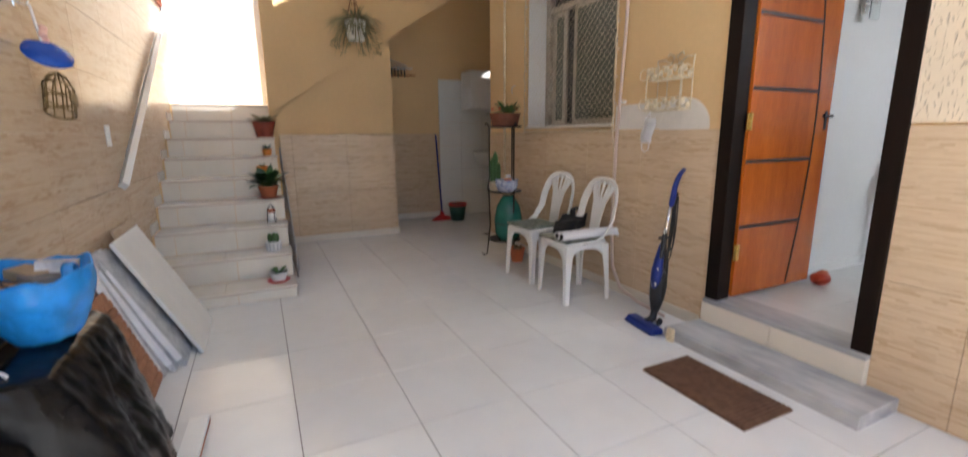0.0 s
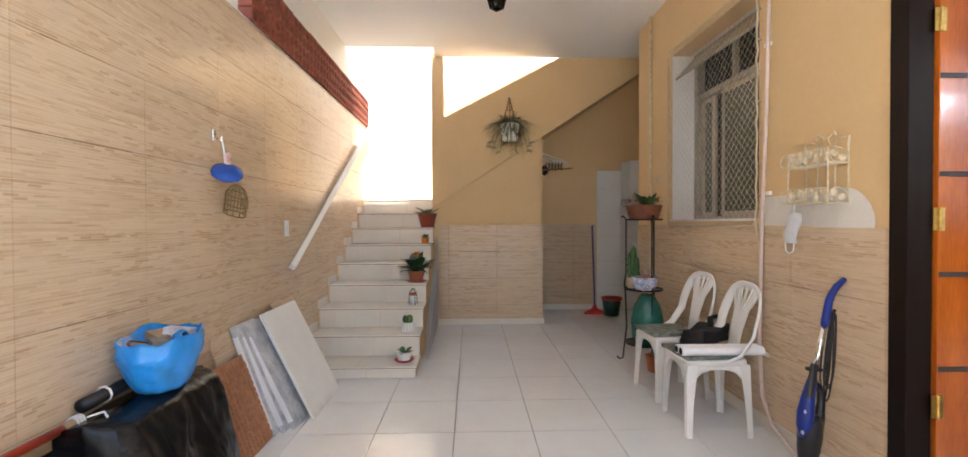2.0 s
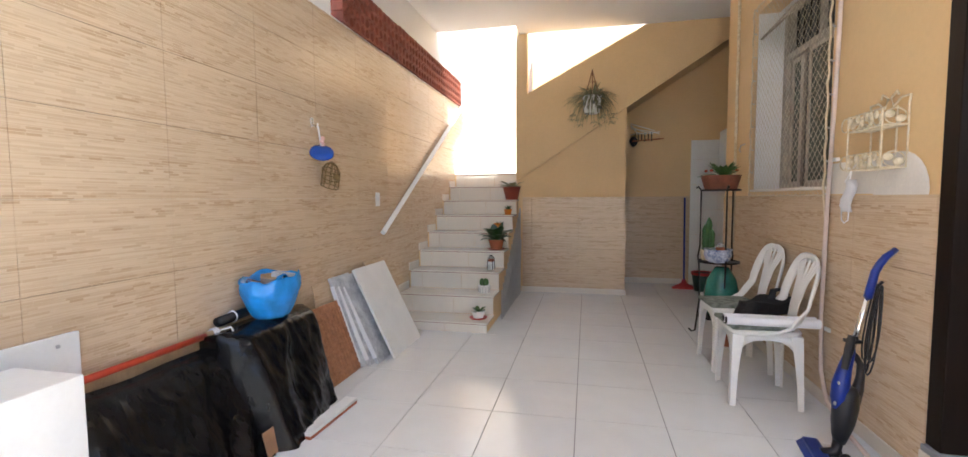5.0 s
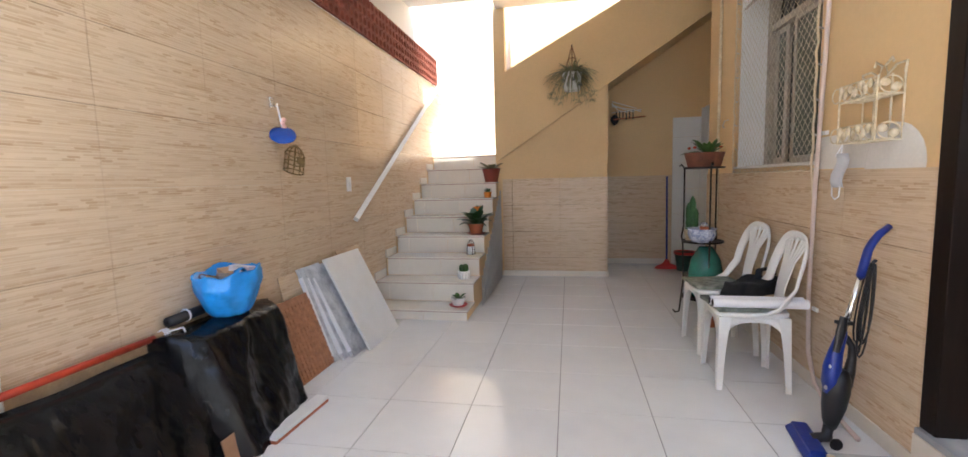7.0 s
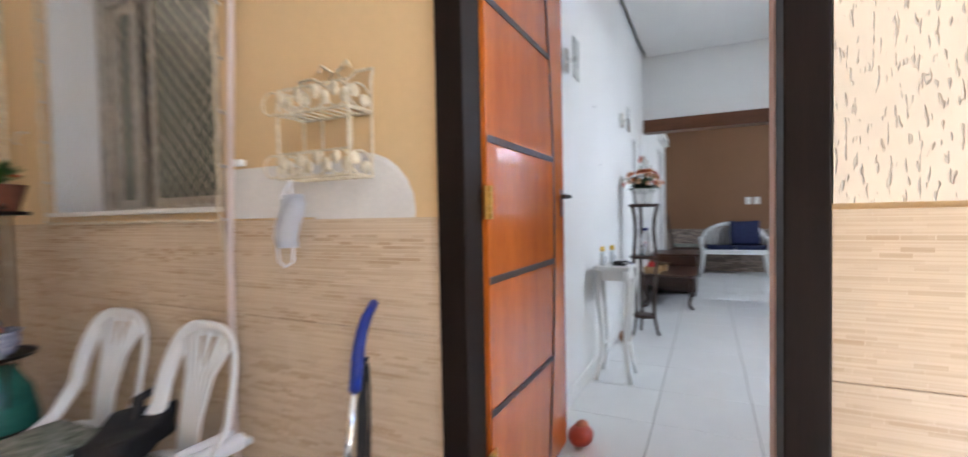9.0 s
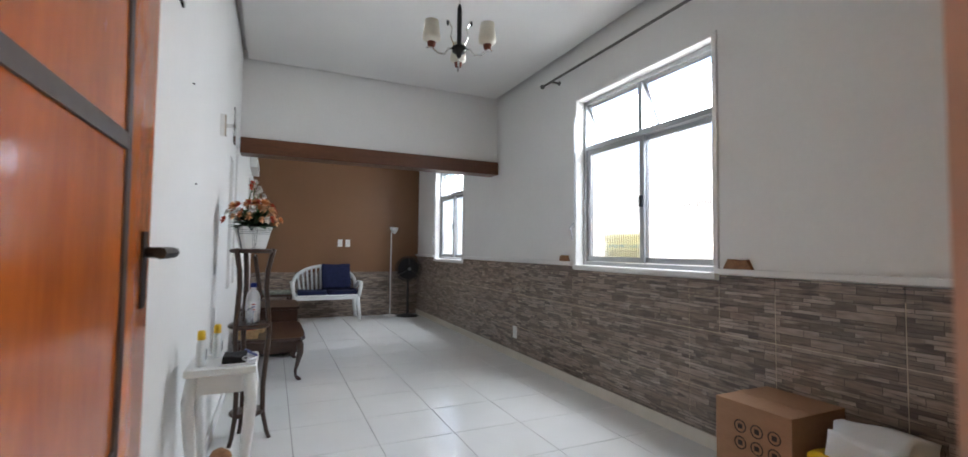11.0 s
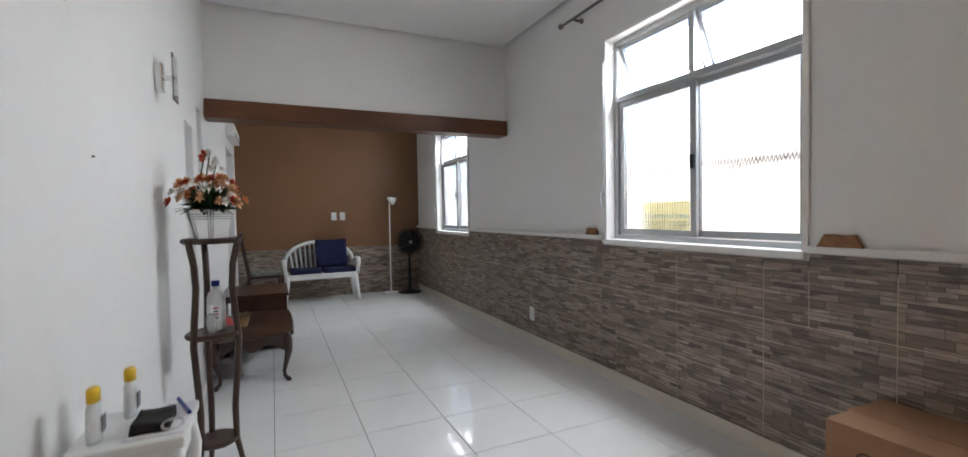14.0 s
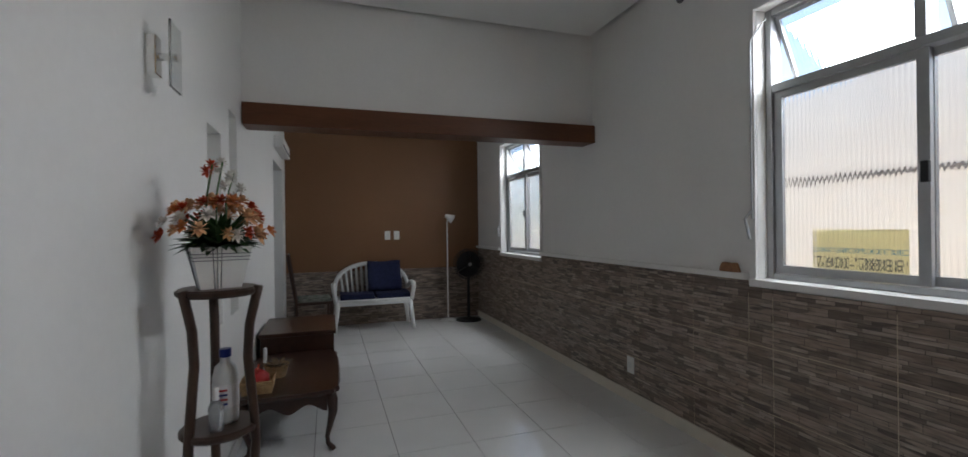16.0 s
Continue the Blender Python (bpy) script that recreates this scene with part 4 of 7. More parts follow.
# hanging planter
hp = thing("hanging_planter", "white hanging pot with a trailing spider plant on the parapet", "hanging plant", 1.70, 5.48, 2.13)
part("pot", lathe(B(), pot_profile(0.085, 0.105, 0.19), 24), WHITE_PLASTIC, hp)
for k in range(9):
    a = k * 0.7
    part("painted_motif", blob(B(), (0.096 * math.cos(a), 0.096 * math.sin(a), 0.06 + 0.05 * (k % 2)), 0.016, 8, (0.9, 0.9, 1.2), 0.4), SIGN_GREY, hp, "grey painted flower motif")
bm = B()
leaves(bm, (0, 0, 0.19), 120, 0.36, 0.20, 0.016, 0.27, seed=21)
leaves(bm, (0, 0, 0.19), 46, 0.26, 0.10, 0.015, 0.38, seed=22)
leaves(bm, (0, 0, 0.19), 40, 0.18, 0.20, 0.014, 0.06, seed=23)
for k in range(16):
    a = k * 2.4
    p0 = Vector((0.24 * math.cos(a), 0.09 * math.sin(a) - 0.02, -0.02 - 0.05 * (k % 3)))
    leaves(bm, p0, 7, 0.06, 0.05, 0.012, 0.05, seed=30 + k)
    tube(bm, [(0.05 * math.cos(a), 0.05 * math.sin(a), 0.15), p0 * 0.8 + Vector((0, 0, 0.12)), p0], 0.0022, 4)
part("foliage", bm, LEAF_PALE, hp)
bm = B()
for a in (0.5, 2.6, 4.7):
    tube(bm, [(0.1 * math.cos(a), 0.1 * math.sin(a), 0.18), (0, 0.06, 0.50)], 0.006, 5)
for q in (0.26, 0.36):
    tube(bm, [(0.05 * (0.55 - q) * 4 * math.cos(a), 0.05 * (0.55 - q) * 4 * math.sin(a) + 0.02, q) for a in (0.5, 2.6, 4.7, 6.78)], 0.003, 5)
part("hanger", bm, WICKER, hp)
part("hook", tube(B(), [(0, 0.134, 0.51), (0, 0.06, 0.51), (0, 0.05, 0.49)], 0.005, 6), IRON, hp)

# lantern under the ceiling
ln = thing("ceiling_lantern", "black four-sided lantern with frosted panes under the ceiling", "lantern", 1.46, 3.85, 2.88)
bm = B()
tube(bm, [(0, 0, 0.17), (0, 0, 0.249)], 0.012, 8)
lathe(bm, [(0, 0.236), (0.04, 0.236), (0.045, 0.2495), (0, 0.2495)], 12)
part("stem", bm, IRON, ln)
part("cap", lathe(B(), [(0.10, 0.12), (0.105, 0.125), (0.05, 0.17), (0.015, 0.185), (0, 0.185)], 4), IRON, ln)
bm = B()
for k in range(4):
    a = k * math.pi / 2
    tube(bm, [(0.085 * math.cos(a), 0.085 * math.sin(a), 0.122), (0.05 * math.cos(a), 0.05 * math.sin(a), 0.0)], 0.006, 5)
    b2 = a + math.pi / 2
    tube(bm, [(0.05 * math.cos(a), 0.05 * math.sin(a), 0.003), (0.05 * math.cos(b2), 0.05 * math.sin(b2), 0.003)], 0.006, 5)
part("cage", bm, IRON, ln)
part("pane", lathe(B(), [(0.046, 0.004), (0.08, 0.118)], 4), GLASS, ln)

# on the tiled boundary wall
sw = thing("light_switch", "white switch plate on the beige tiled wall", "switch", LX, 3.63, 1.16)
part("plate", box(B(), 0, 0.009, -0.036, 0.036, -0.058, 0.058, bevel=0.003), WHITE_PLASTIC, sw)
part("rocker", box(B(), 0.009, 0.014, -0.012, 0.012, -0.02, 0.02, bevel=0.002), PALE_BOTTLE, sw)
hk = thing("wall_hook", "small chrome hook on the tiled wall", "hook", LX, 2.68, 1.66)
part("plate", box(B(), 0, 0.012, -0.015, 0.015, -0.03, 0.035, bevel=0.004), CHROME, hk)
part("prong", tube(B(), [(0.01, 0, -0.01), (0.04, 0, -0.025), (0.05, 0, -0.005)], 0.005, 6), CHROME, hk)
hat = thing("blue_dish_ornament", "shiny blue dish ornament hung with pink beads", "ornament", LX + 0.045, 2.66, 1.47)
part("dish", lathe(B(), [(0, 0.014), (0.04, 0.016), (0.082, 0.0), (0.085, -0.01), (0.05, -0.028), (0.0, -0.036)], 26, squash=0.9), BLUE_BRIGHT, hat, smooth=True, m=pose(0.04, 0, 0, 0, 40, -54))
part("cord", tube(B(), [(0.005, 0.02, 0.17), (0.01, 0.03, 0.1), (0.02, 0.03, 0.02)], 0.005, 6), STEEL, hat)
for k in range(4):
    part("bead", blob(B(), (0.025, 0.03 + 0.012 * (k % 2), 0.03 + 0.02 * k), 0.015, 8), PINK, hat, smooth=True)
cage = thing("bird_cage_ornament", "small antique gold wire bird cage ornament on the wall", "ornament", LX + 0.05, 2.80, 1.25, rx=-14)
for k in range(10):
    a = k * math.pi / 5
    part("wire", tube(B(), [(0.045 * math.cos(a), 0.085 * math.sin(a), 0), (0.045 * math.cos(a), 0.085 * math.sin(a), 0.11), (0.028 * math.cos(a), 0.05 * math.sin(a), 0.15), (0, 0, 0.175)], 0.003, 5), OLD_GOLD, cage)
for q in (0.0, 0.055, 0.11):
    part("hoop", tube(B(), [(0.045 * math.cos(a * 0.4189), 0.085 * math.sin(a * 0.4189), q) for a in range(16)], 0.004, 5), OLD_GOLD, cage)
part("tag", box(B(), 0.043, 0.049, -0.04, 0.04, 0.04, 0.085), OLD_GOLD, cage)

# things stacked along the boundary wall
def sheeted(y0, y1, top, x_top, x_low, x_corner, seed):
    """Black sheeting drawn over a leaning stack: wall side, flat top, creased sloping front and two ends."""
    bm = B()
    ny, nz = 64, 40
    rows = []
    for i in range(ny + 1):
        u = i / ny
        y = y0 + (y1 - y0) * u
        low = x_corner + (x_low - x_corner) * u
        zt = top + 0.012 * noise.noise(Vector((y * 4, seed, 0)))
        row = [bm.verts.new((-0.085, y, 0.0)), bm.verts.new((-0.085, y, zt - 0.01)), bm.verts.new((x_top * 0.5 - 0.04, y, zt))]
        edge = min(1.0, min(u, 1 - u) * 9)
        draw = 0.25 + 0.75 * math.sqrt(min(1.0, u * 7)) * math.sqrt(min(1.0, (1 - u) * 14))
        for j in range(nz + 1):
            v = j / nz
            p = Vector((x_top + (low - x_top) * v, y, zt * (1 - v)))
            fold = 1 - abs(noise.noise(Vector((y * 6.5 + v * 1.6, v * 1.3, seed)))) * 2.4
            fold2 = 1 - abs(noise.noise(Vector((y * 17 - v * 4, v * 5, seed + 5)))) * 2.2
            crush = noise.noise(Vector((y * 26, v * 20, seed + 9)))
            round_top = -0.03 * max(0.0, 1 - v * 12) ** 2
            p += Vector((0.021 * fold * min(1, v * 4 + 0.15) + 0.006 * fold2 + 0.003 * crush + round_top, 0.012 * noise.noise(Vector((seed, y * 3, v * 4))), 0.35 * round_top)) * (0.35 + 0.65 * edge)
            p.x = -0.085 + (p.x + 0.085) * draw
            if j == nz:
                p.z = 0.0
            row.append(bm.verts.new(p))
        rows.append(row)
    for a, b in zip(rows, rows[1:]):
        for k in range(len(a) - 1):
            bm.faces.new((a[k], a[k + 1], b[k + 1], b[k]))
    bm.faces.new(rows[0][::-1])
    bm.faces.new(rows[-1])
    return bm


part_bag = thing("wrapped_boards", "low stack of boards under creased black plastic sheeting", "wrapped boards", 0, 0, 0, group="black wrapped loads")
part("sheeting", sheeted(1.0, 1.86, 0.488, -0.03, 0.24, 0.30, 3.1), BLACK_BAG, part_bag, smooth=True)
part("board", box(B(), -0.108, -0.088, 0.98, 1.78, 0.0, 0.515), BARE_WOOD, part_bag)
part_bag = thing("wrapped_boards", "tall leaning stack in black plastic under the blue bag", "wrapped boards", 0, 0, 0, group="black wrapped loads")
part("sheeting", sheeted(1.70, 2.37, 0.545, 0.09, 0.22, 0.345, 9.4), BLACK_BAG, part_bag, smooth=True)
card = thing("cardboard_sheet", "torn brown cardboard standing between the wrapped loads", "cardboard", 0.27, 1.74, 0.0, ry=-14)
part("sheet", box(B(), -0.006, 0.0, -0.05, 0.05, 0.004, 0.12, bevel=0.001), CARD, card)
bag = thing("plastic_carrier_bag", "bright blue plastic carrier bag stuffed with scrap", "bag", 0.02, 2.075, 0.545)
bm = B()
rings = []
for j in range(15):
    v = j / 14
    ring = []
    for k in range(48):
        a = k * 2 * math.pi / 48
        q = Vector((math.cos(a) * 2.2, math.sin(a) * 2.2, v * 1.4))
        r = (0.62 + 0.50 * min(1, v * 1.5) ** 0.7) * (1 + 0.10 * noise.noise(q + Vector((4, 1, 0))) + 0.07 * (1 - abs(noise.noise(q * 2.6)) * 2))
        lift = 0.028 * v * v * noise.noise(Vector((math.cos(a) * 1.7, math.sin(a) * 1.7, 7)))
        ring.append(bm.verts.new((0.112 * r * math.cos(a), 0.150 * r * math.sin(a), 0.004 + 0.215 * v + lift + 0.012 * v * math.sin(a))))
    rings.append(ring)
rings += [[bm.verts.new(Vector((v.co.x * 0.95, v.co.y * 0.95, v.co.z - d))) for v in rings[-1]] for d in (0.002, 0.06)]
for a, b in zip(rings, rings[1:]):
    for k in range(48):
        bm.faces.new((a[k], a[(k + 1) % 48], b[(k + 1) % 48], b[k]))
bm.faces.new(rings[0][::-1])
bm.faces.new(rings[-1])
part("bag_skin", bm, BLUE_BAG, bag, smooth=True)
for k, (x, y, rz) in enumerate(((-0.03, -0.06, 20), (0.02, -0.03, 50), (-0.03, 0.03, -30), (0.03, 0.05, 10))):
    part("scrap_piece", box(B(), -0.05, 0.05, -0.035, 0.035, 0, 0.02 + 0.006 * k, bevel=0.003), (CARD, GROUT, BARE_WOOD, NEWS)[k], bag, "dull brown scrap", m=pose(x, y, 0.165 + 0.008 * k, 12 - 6 * k, 8, rz))
part("wire", tube(B(), [(-0.02, -0.05, 0.19), (-0.03, -0.14, 0.222), (-0.02, -0.165, 0.214), (0.0, -0.16, 0.20)], 0.003, 5), IRON, bag)
bm = B()
tube(bm, [(0.09, -0.07, 0.19), (0.085, -0.05, 0.222), (0.08, -0.01, 0.228), (0.085, 0.02, 0.195)], 0.015, 6, flat=0.3)
part("carry_handle", bm, BLUE_BAG, bag, smooth=True)
pole = thing("red_pole", "red metal pole with a wooden end tied with white string", "pole", 0, 0, 0)
part("shaft", tube(B(), [(-0.07, 0.98, 0.535), (-0.07, 1.72, 0.535)], 0.014, 12), RED, pole, smooth=True)
part("wooden_end", tube(B(), [(-0.07, 1.72, 0.535), (-0.07, 1.79, 0.536)], 0.017, 12), BARE_WOOD, pole)
bm = B()
for k in range(3):
    tube(bm, [(-0.07 + 0.02 * math.cos(a), 1.76 + 0.012 * k, 0.537 + 0.02 * math.sin(a)) for a in [j * 0.7 for j in range(10)]], 0.004, 5)
tube(bm, [(-0.04, 1.78, 0.55), (0.0, 1.8, 0.56), (0.02, 1.79, 0.545)], 0.004, 5)
part("string", bm, WHITE_CLOTH, pole)
pole = thing("grey_pole", "dark grey rolled tube resting on the wrapped load", "pole", 0, 0, 0)
part("shaft", tube(B(), [(-0.075, 1.80, 0.578), (-0.08, 2.1, 0.585)], 0.024, 12), BLACK, pole, smooth=True)
part("string", tube(B(), [(-0.078 + 0.028 * math.cos(a * 0.7), 1.9, 0.582 + 0.028 * math.sin(a * 0.7)) for a in range(10)], 0.004, 5), WHITE_CLOTH, pole)
cab = thing("white_cabinet", "white laminated board box against the boundary wall", "cabinet", 0, 0, 0)
part("body", box(B(), -0.05, 0.22, 0.36, 0.985, 0.0, 0.66, bevel=0.003), WHITE_PLASTIC, cab)
part("back_board", box(B(), -0.105, -0.087, 0.30, 1.2, 0.0, 0.71, bevel=0.003), WHITE_PLASTIC, cab)
part("screw", lathe(B(), [(0, 0), (0.007, 0), (0.006, 0.004), (0, 0.004)], 10), STEEL, cab, m=pose(-0.087, 1.13, 0.675, 0, 90))
fern = thing("fern", "green feathery fern in a small pot on the white box", "potted plant", 0.06, 0.52, 0.66)
part("pot", lathe(B(), pot_profile(0.04, 0.055, 0.07), 18), TERRA, fern)
bm = B()
for k in range(16):
    a = k * 2.4
    tip = Vector((0.2 * math.cos(a), 0.2 * math.sin(a), 0.05 + 0.08 * (k % 3)))
    for j in range(1, 9):
        q = tip * (j / 8) + Vector((0, 0, 0.06))
        s = Vector((-math.sin(a), math.cos(a), 0)) * 0.035
        leaf(bm, q, q + s + tip * 0.06, 0.009, 0.01, 2)
        leaf(bm, q, q - s + tip * 0.06, 0.009, 0.01, 2)
part("foliage", bm, LEAF, fern)


def leaning(name, label, y0, y1, x0, x1, h, thick, mat, cat, group=""):
    """A board that stands at x0 and leans on the wall side at x1."""
    a = math.degrees(math.atan2(x0 - x1, h))
    t = thing(name, label, cat, x0, (y0 + y1) / 2, 0, ry=-a, group=group)
    L = math.hypot(x0 - x1, h)
    part("board", box(B(), -thick, 0, -(y1 - y0) / 2, (y1 - y0) / 2, 0.004, L, bevel=0.002), mat, t)
    return t


leaning("laminate_sheet", "white laminated panel leaning on the boundary wall", 3.03, 3.56, 0.295, -0.025, 0.645, 0.018, WHITE_PLASTIC, "panel")
leaning("spare_tile", "thin beige tile leaning on the boundary wall", 3.32, 3.70, 0.16, -0.09, 0.66, 0.01, BEIGE_TILE, "panel")
for k in range(3):
    t = leaning("paper_parcel", "flat parcel wrapped in printed newspaper", 2.80 + 0.05 * k, 3.05 + 0.05 * k, 0.15 + 0.04 * k, -0.075 + 0.008 * k, 0.62 - 0.01 * k, 0.024, NEWS, "parcel", "newspaper parcels")
    part("edge_fold", box(B(), -0.026, 0.003, -0.128, -0.120, 0.05, 0.6), PAPER, t)
t = leaning("woven_panel", "brown woven cane panel leaning on the wall", 2.45, 2.87, 0.14, -0.03, 0.47, 0.012, CANE, "panel")
bm = B()
for i in range(11):
    for j in range(12):
        box(bm, 0.0, 0.006, -0.195 + 0.035 * i, -0.195 + 0.035 * i + 0.026, 0.02 + 0.037 * j, 0.02 + 0.037 * j + 0.028, m=None)
part("cane_weave", bm, CANE, t, "raised cane weave")["kind"] = "stuff"
leaning("small_tile", "small grey-beige tile leaning on the wall", 2.62, 2.84, 0.02, -0.10, 0.60, 0.01, BEIGE_TILE, "tile")
t = thing("white_board_strip", "white laminated strip with bare wooden edge on the floor", "board", 0.33, 2.09, 0.0, rz=-3)
part("board", box(B(), -0.035, 0.035, -0.21, 0.21, 0.016, 0.032), WHITE_PLASTIC, t)
part("edge", box(B(), -0.035, 0.035, -0.21, 0.21, 0.0, 0.016), TERRA, t)


# ---- chairs ----
def ribbon(bm, pts, sides, w, t):
    """A flat band along points; sides gives its width's direction at each one."""
    pts, rows = [Vector(p) for p in pts], []
    ws = w if isinstance(w, (list, tuple)) else [w] * len(pts)
    for k, p in enumerate(pts):
        d = (pts[min(k + 1, len(pts) - 1)] - pts[max(k - 1, 0)]).normalized()
        u = Vector(sides[k])
        u = (u - d * u.dot(d)).normalized()
        v = d.cross(u)
        rows.append([bm.verts.new(p + u * a * ws[k] / 2 + v * b * t / 2) for a, b in ((-1, -0.5), (-0.8, -1), (0.8, -1), (1, -0.5), (1, 0.5), (0.8, 1), (-0.8, 1), (-1, 0.5))])
    for a, b in zip(rows, rows[1:]):
        for k in range(8):
            bm.faces.new((a[k], a[(k + 1) % 8], b[(k + 1) % 8], b[k]))
    bm.faces.new(rows[0][::-1])
    bm.faces.new(rows[-1])
    return bm


def plastic_chair(label, x, y, rz):
    """Stacking garden chair; its front faces -x."""
    c = thing("plastic_chair", label, "chair", x, y, 0, rz, group="white plastic chairs")
    bm = B()
    prof = []
    for k in range(40):
        a = k * math.pi / 20
        cs, sn = math.cos(a), math.sin(a)
        prof.append((0.19 * math.copysign(abs(cs) ** 0.45, cs) - 0.005, (0.19 if cs < 0 else 0.175) * math.copysign(abs(sn) ** 0.5, sn)))
    rings = [[bm.verts.new((px * f, py * f, z)) for px, py in prof] for f, z in ((0.93, 0.398), (1.0, 0.402), (1.01, 0.414), (0.97, 0.425), (0.8, 0.424), (0.4, 0.418))]
    for a, b in zip(rings, rings[1:]):
        for k in range(40):
            bm.faces.new((a[k], a[(k + 1) % 40], b[(k + 1) % 40], b[k]))
    bm.faces.new(rings[0][::-1])
    bm.faces.new(rings[-1])
    part("seat", bm, WHITE_PLASTIC, c, smooth=True)

    def apron(p, q, out):
        """A skirt that arches up between two legs."""
        bm = B()
        p, q, out = Vector(p), Vector(q), Vector(out)
        rows = []
        for k in range(13):
            u = k / 12
            m = p.lerp(q, u)
            low = 0.375 - 0.10 * abs(2 * u - 1) ** 3.2
            rows.append([bm.verts.new(m + out * o + Vector((0, 0, z))) for o, z in ((0.006, 0.405), (0.012, low), (0.0, low), (-0.006, 0.405))])
        for a, b in zip(rows, rows[1:]):
            for k in range(4):
                bm.faces.new((a[k], a[(k + 1) % 4], b[(k + 1) % 4], b[k]))
        bm.faces.new(rows[0][::-1])
        bm.faces.new(rows[-1])
        part("apron", bm, WHITE_PLASTIC, c, smooth=True)

    for s in (-1, 1):
        apron((-0.165, s * 0.165, 0), (0.155, s * 0.155, 0), (0, s, 0))
    apron((-0.172, -0.155, 0), (-0.172, 0.155, 0), (-1, 0, 0))
    for px in (-1, 1):
        for py in (-1, 1):
            bm = B()
            hx, hy = (0.158 if px > 0 else 0.165), (0.155 if px > 0 else 0.163)
            rows = []
            for k in range(8):
                v = k / 7
                z = 0.40 * (1 - v)
                w = 0.030 + 0.030 * (1 - v) ** 2.2
                ox, oy = px * (hx + 0.010 * v), py * (hy + 0.016 * v)
                # an angle section: outer corner rounded, open inside
                sec = ((0, 0), (-w, 0.002), (-w, -0.007), (-0.010, -0.010), (-0.007, -w), (0.002, -w))
                rows.append([bm.verts.new((ox + px * (a + 0.012), oy + py * (b + 0.012), z)) for a, b in sec])
            for a, b in zip(rows, rows[1:]):
                for k in range(6):
                    bm.faces.new((a[k], a[(k + 1) % 6], b[(k + 1) % 6], b[k]))
            bm.faces.new(rows[0][::-1])
            bm.faces.new(rows[-1])
            part("leg", bm, WHITE_PLASTIC, c)

    def back_x(z):
        return 0.150 + 0.20 * (z - 0.42) + 0.10 * max(0, z - 0.62)

    def arch(u):
        """u from -1 to 1 round the back's outline, from one seat side to the other."""
        a = (1 - u) * math.pi / 2
        z = 0.56 + 0.258 * max(0, math.sin(a)) ** 0.75
        return Vector((back_x(z), 0.185 * math.copysign(abs(math.cos(a)) ** 0.62, math.cos(a)), z))

    pts, sides = [], []
    for s in (-1, 1):
        run = [Vector((-0.06, s * 0.178, 0.412)), Vector((0.04, s * 0.186, 0.425)), Vector((0.105, s * 0.190, 0.455)), Vector((0.14, s * 0.190, 0.505))]
        pts += run if s < 0 else run[::-1]
        if s < 0:
            pts += [arch(-1 + 2 * k / 28) for k in range(29)]
    for p in pts:
        sides.append((0.75, -0.75 * p.y / 0.19, -0.1) if p.z < 0.56 else Vector((0.25, -p.y * 3.2, -(p.z - 0.5) * 2.2)))
    bm = B()
    ribbon(bm, pts, sides, [0.024, 0.034, 0.042, 0.048] + [0.056] * 29 + [0.048, 0.042, 0.034, 0.024], 0.015)
    part("back_frame", bm, WHITE_PLASTIC, c, smooth=True)
    for k in range(7):
        f = (k - 3) / 3
        top = arch(f * 0.36)
        bm = B()
        ribbon(bm, [(0.155, f * 0.045, 0.418), (back_x(0.55), f * 0.05, 0.55), (back_x(0.68), f * 0.066, 0.68), top], [(0, 1, 0)] * 4, [0.0135, 0.0135, 0.016, 0.024], 0.009)
        part("back_slat", bm, WHITE_PLASTIC, c, smooth=True)
    return c


plastic_chair("white plastic garden chair with paper rolls and a bag on it", 2.635, 2.88, -3)
plastic_chair("white plastic garden chair with a leaf-print cushion", 2.655, 3.40, 3)
for label, x, y in (("thin leaf-print cushion on the far chair", 2.635, 3.40), ("thin leaf-print cushion under the paper rolls", 2.615, 2.88)):
    cu = tagged(part("seat_cushion", crumple(-0.175, 0.135, -0.15, 0.15, 0.0, 0.02, 6, 0.005, 0, 9), CUSHION, smooth=True, m=pose(x, y, 0.4255, 0, 0, 4)), label, "cushion")
for k in range(2):
    r = thing("paper_roll", "rolled sheet of white paper lying on the chair", "paper roll", 2.42, 2.735 + 0.052 * k, 0.475, rz=-2, group="paper rolls")
    bm = B()
    tube(bm, [(0, 0, 0), (0.46, 0.01, 0)], 0.0255, 18)
    part("sheet", bm, PAPER, r, smooth=False)
    # black disc on the solid end paints the shade inside the roll
    part("opening", lathe(B(), [(0, 0), (0.019, 0), (0.019, 0.002), (0, 0.002)], 16), BLACK_CLOTH, r, m=pose(-0.0025, 0, 0, 0, 90))
bagb = thing("black_bag", "crumpled black cloth bag with straps on the chairs", "bag", 2.66, 3.0, 0.45, rz=35)
part("cloth", crumple(-0.10, 0.20, -0.07, 0.08, 0.0, 0.09, 8, 0.03, 0.2, 8, 2), BLACK_CLOTH, bagb, smooth=True)
part("strap", tube(B(), [(0.12, 0, 0.08), (0.17, 0.02, 0.13), (0.23, 0.0, 0.14), (0.25, -0.02, 0.10)], 0.02, 8, flat=0.5), BLACK_CLOTH, bagb, smooth=True)
part("buckle", box(B(), 0.14, 0.19, -0.06, -0.04, 0.03, 0.05), YELLOW, bagb, "yellow buckle")

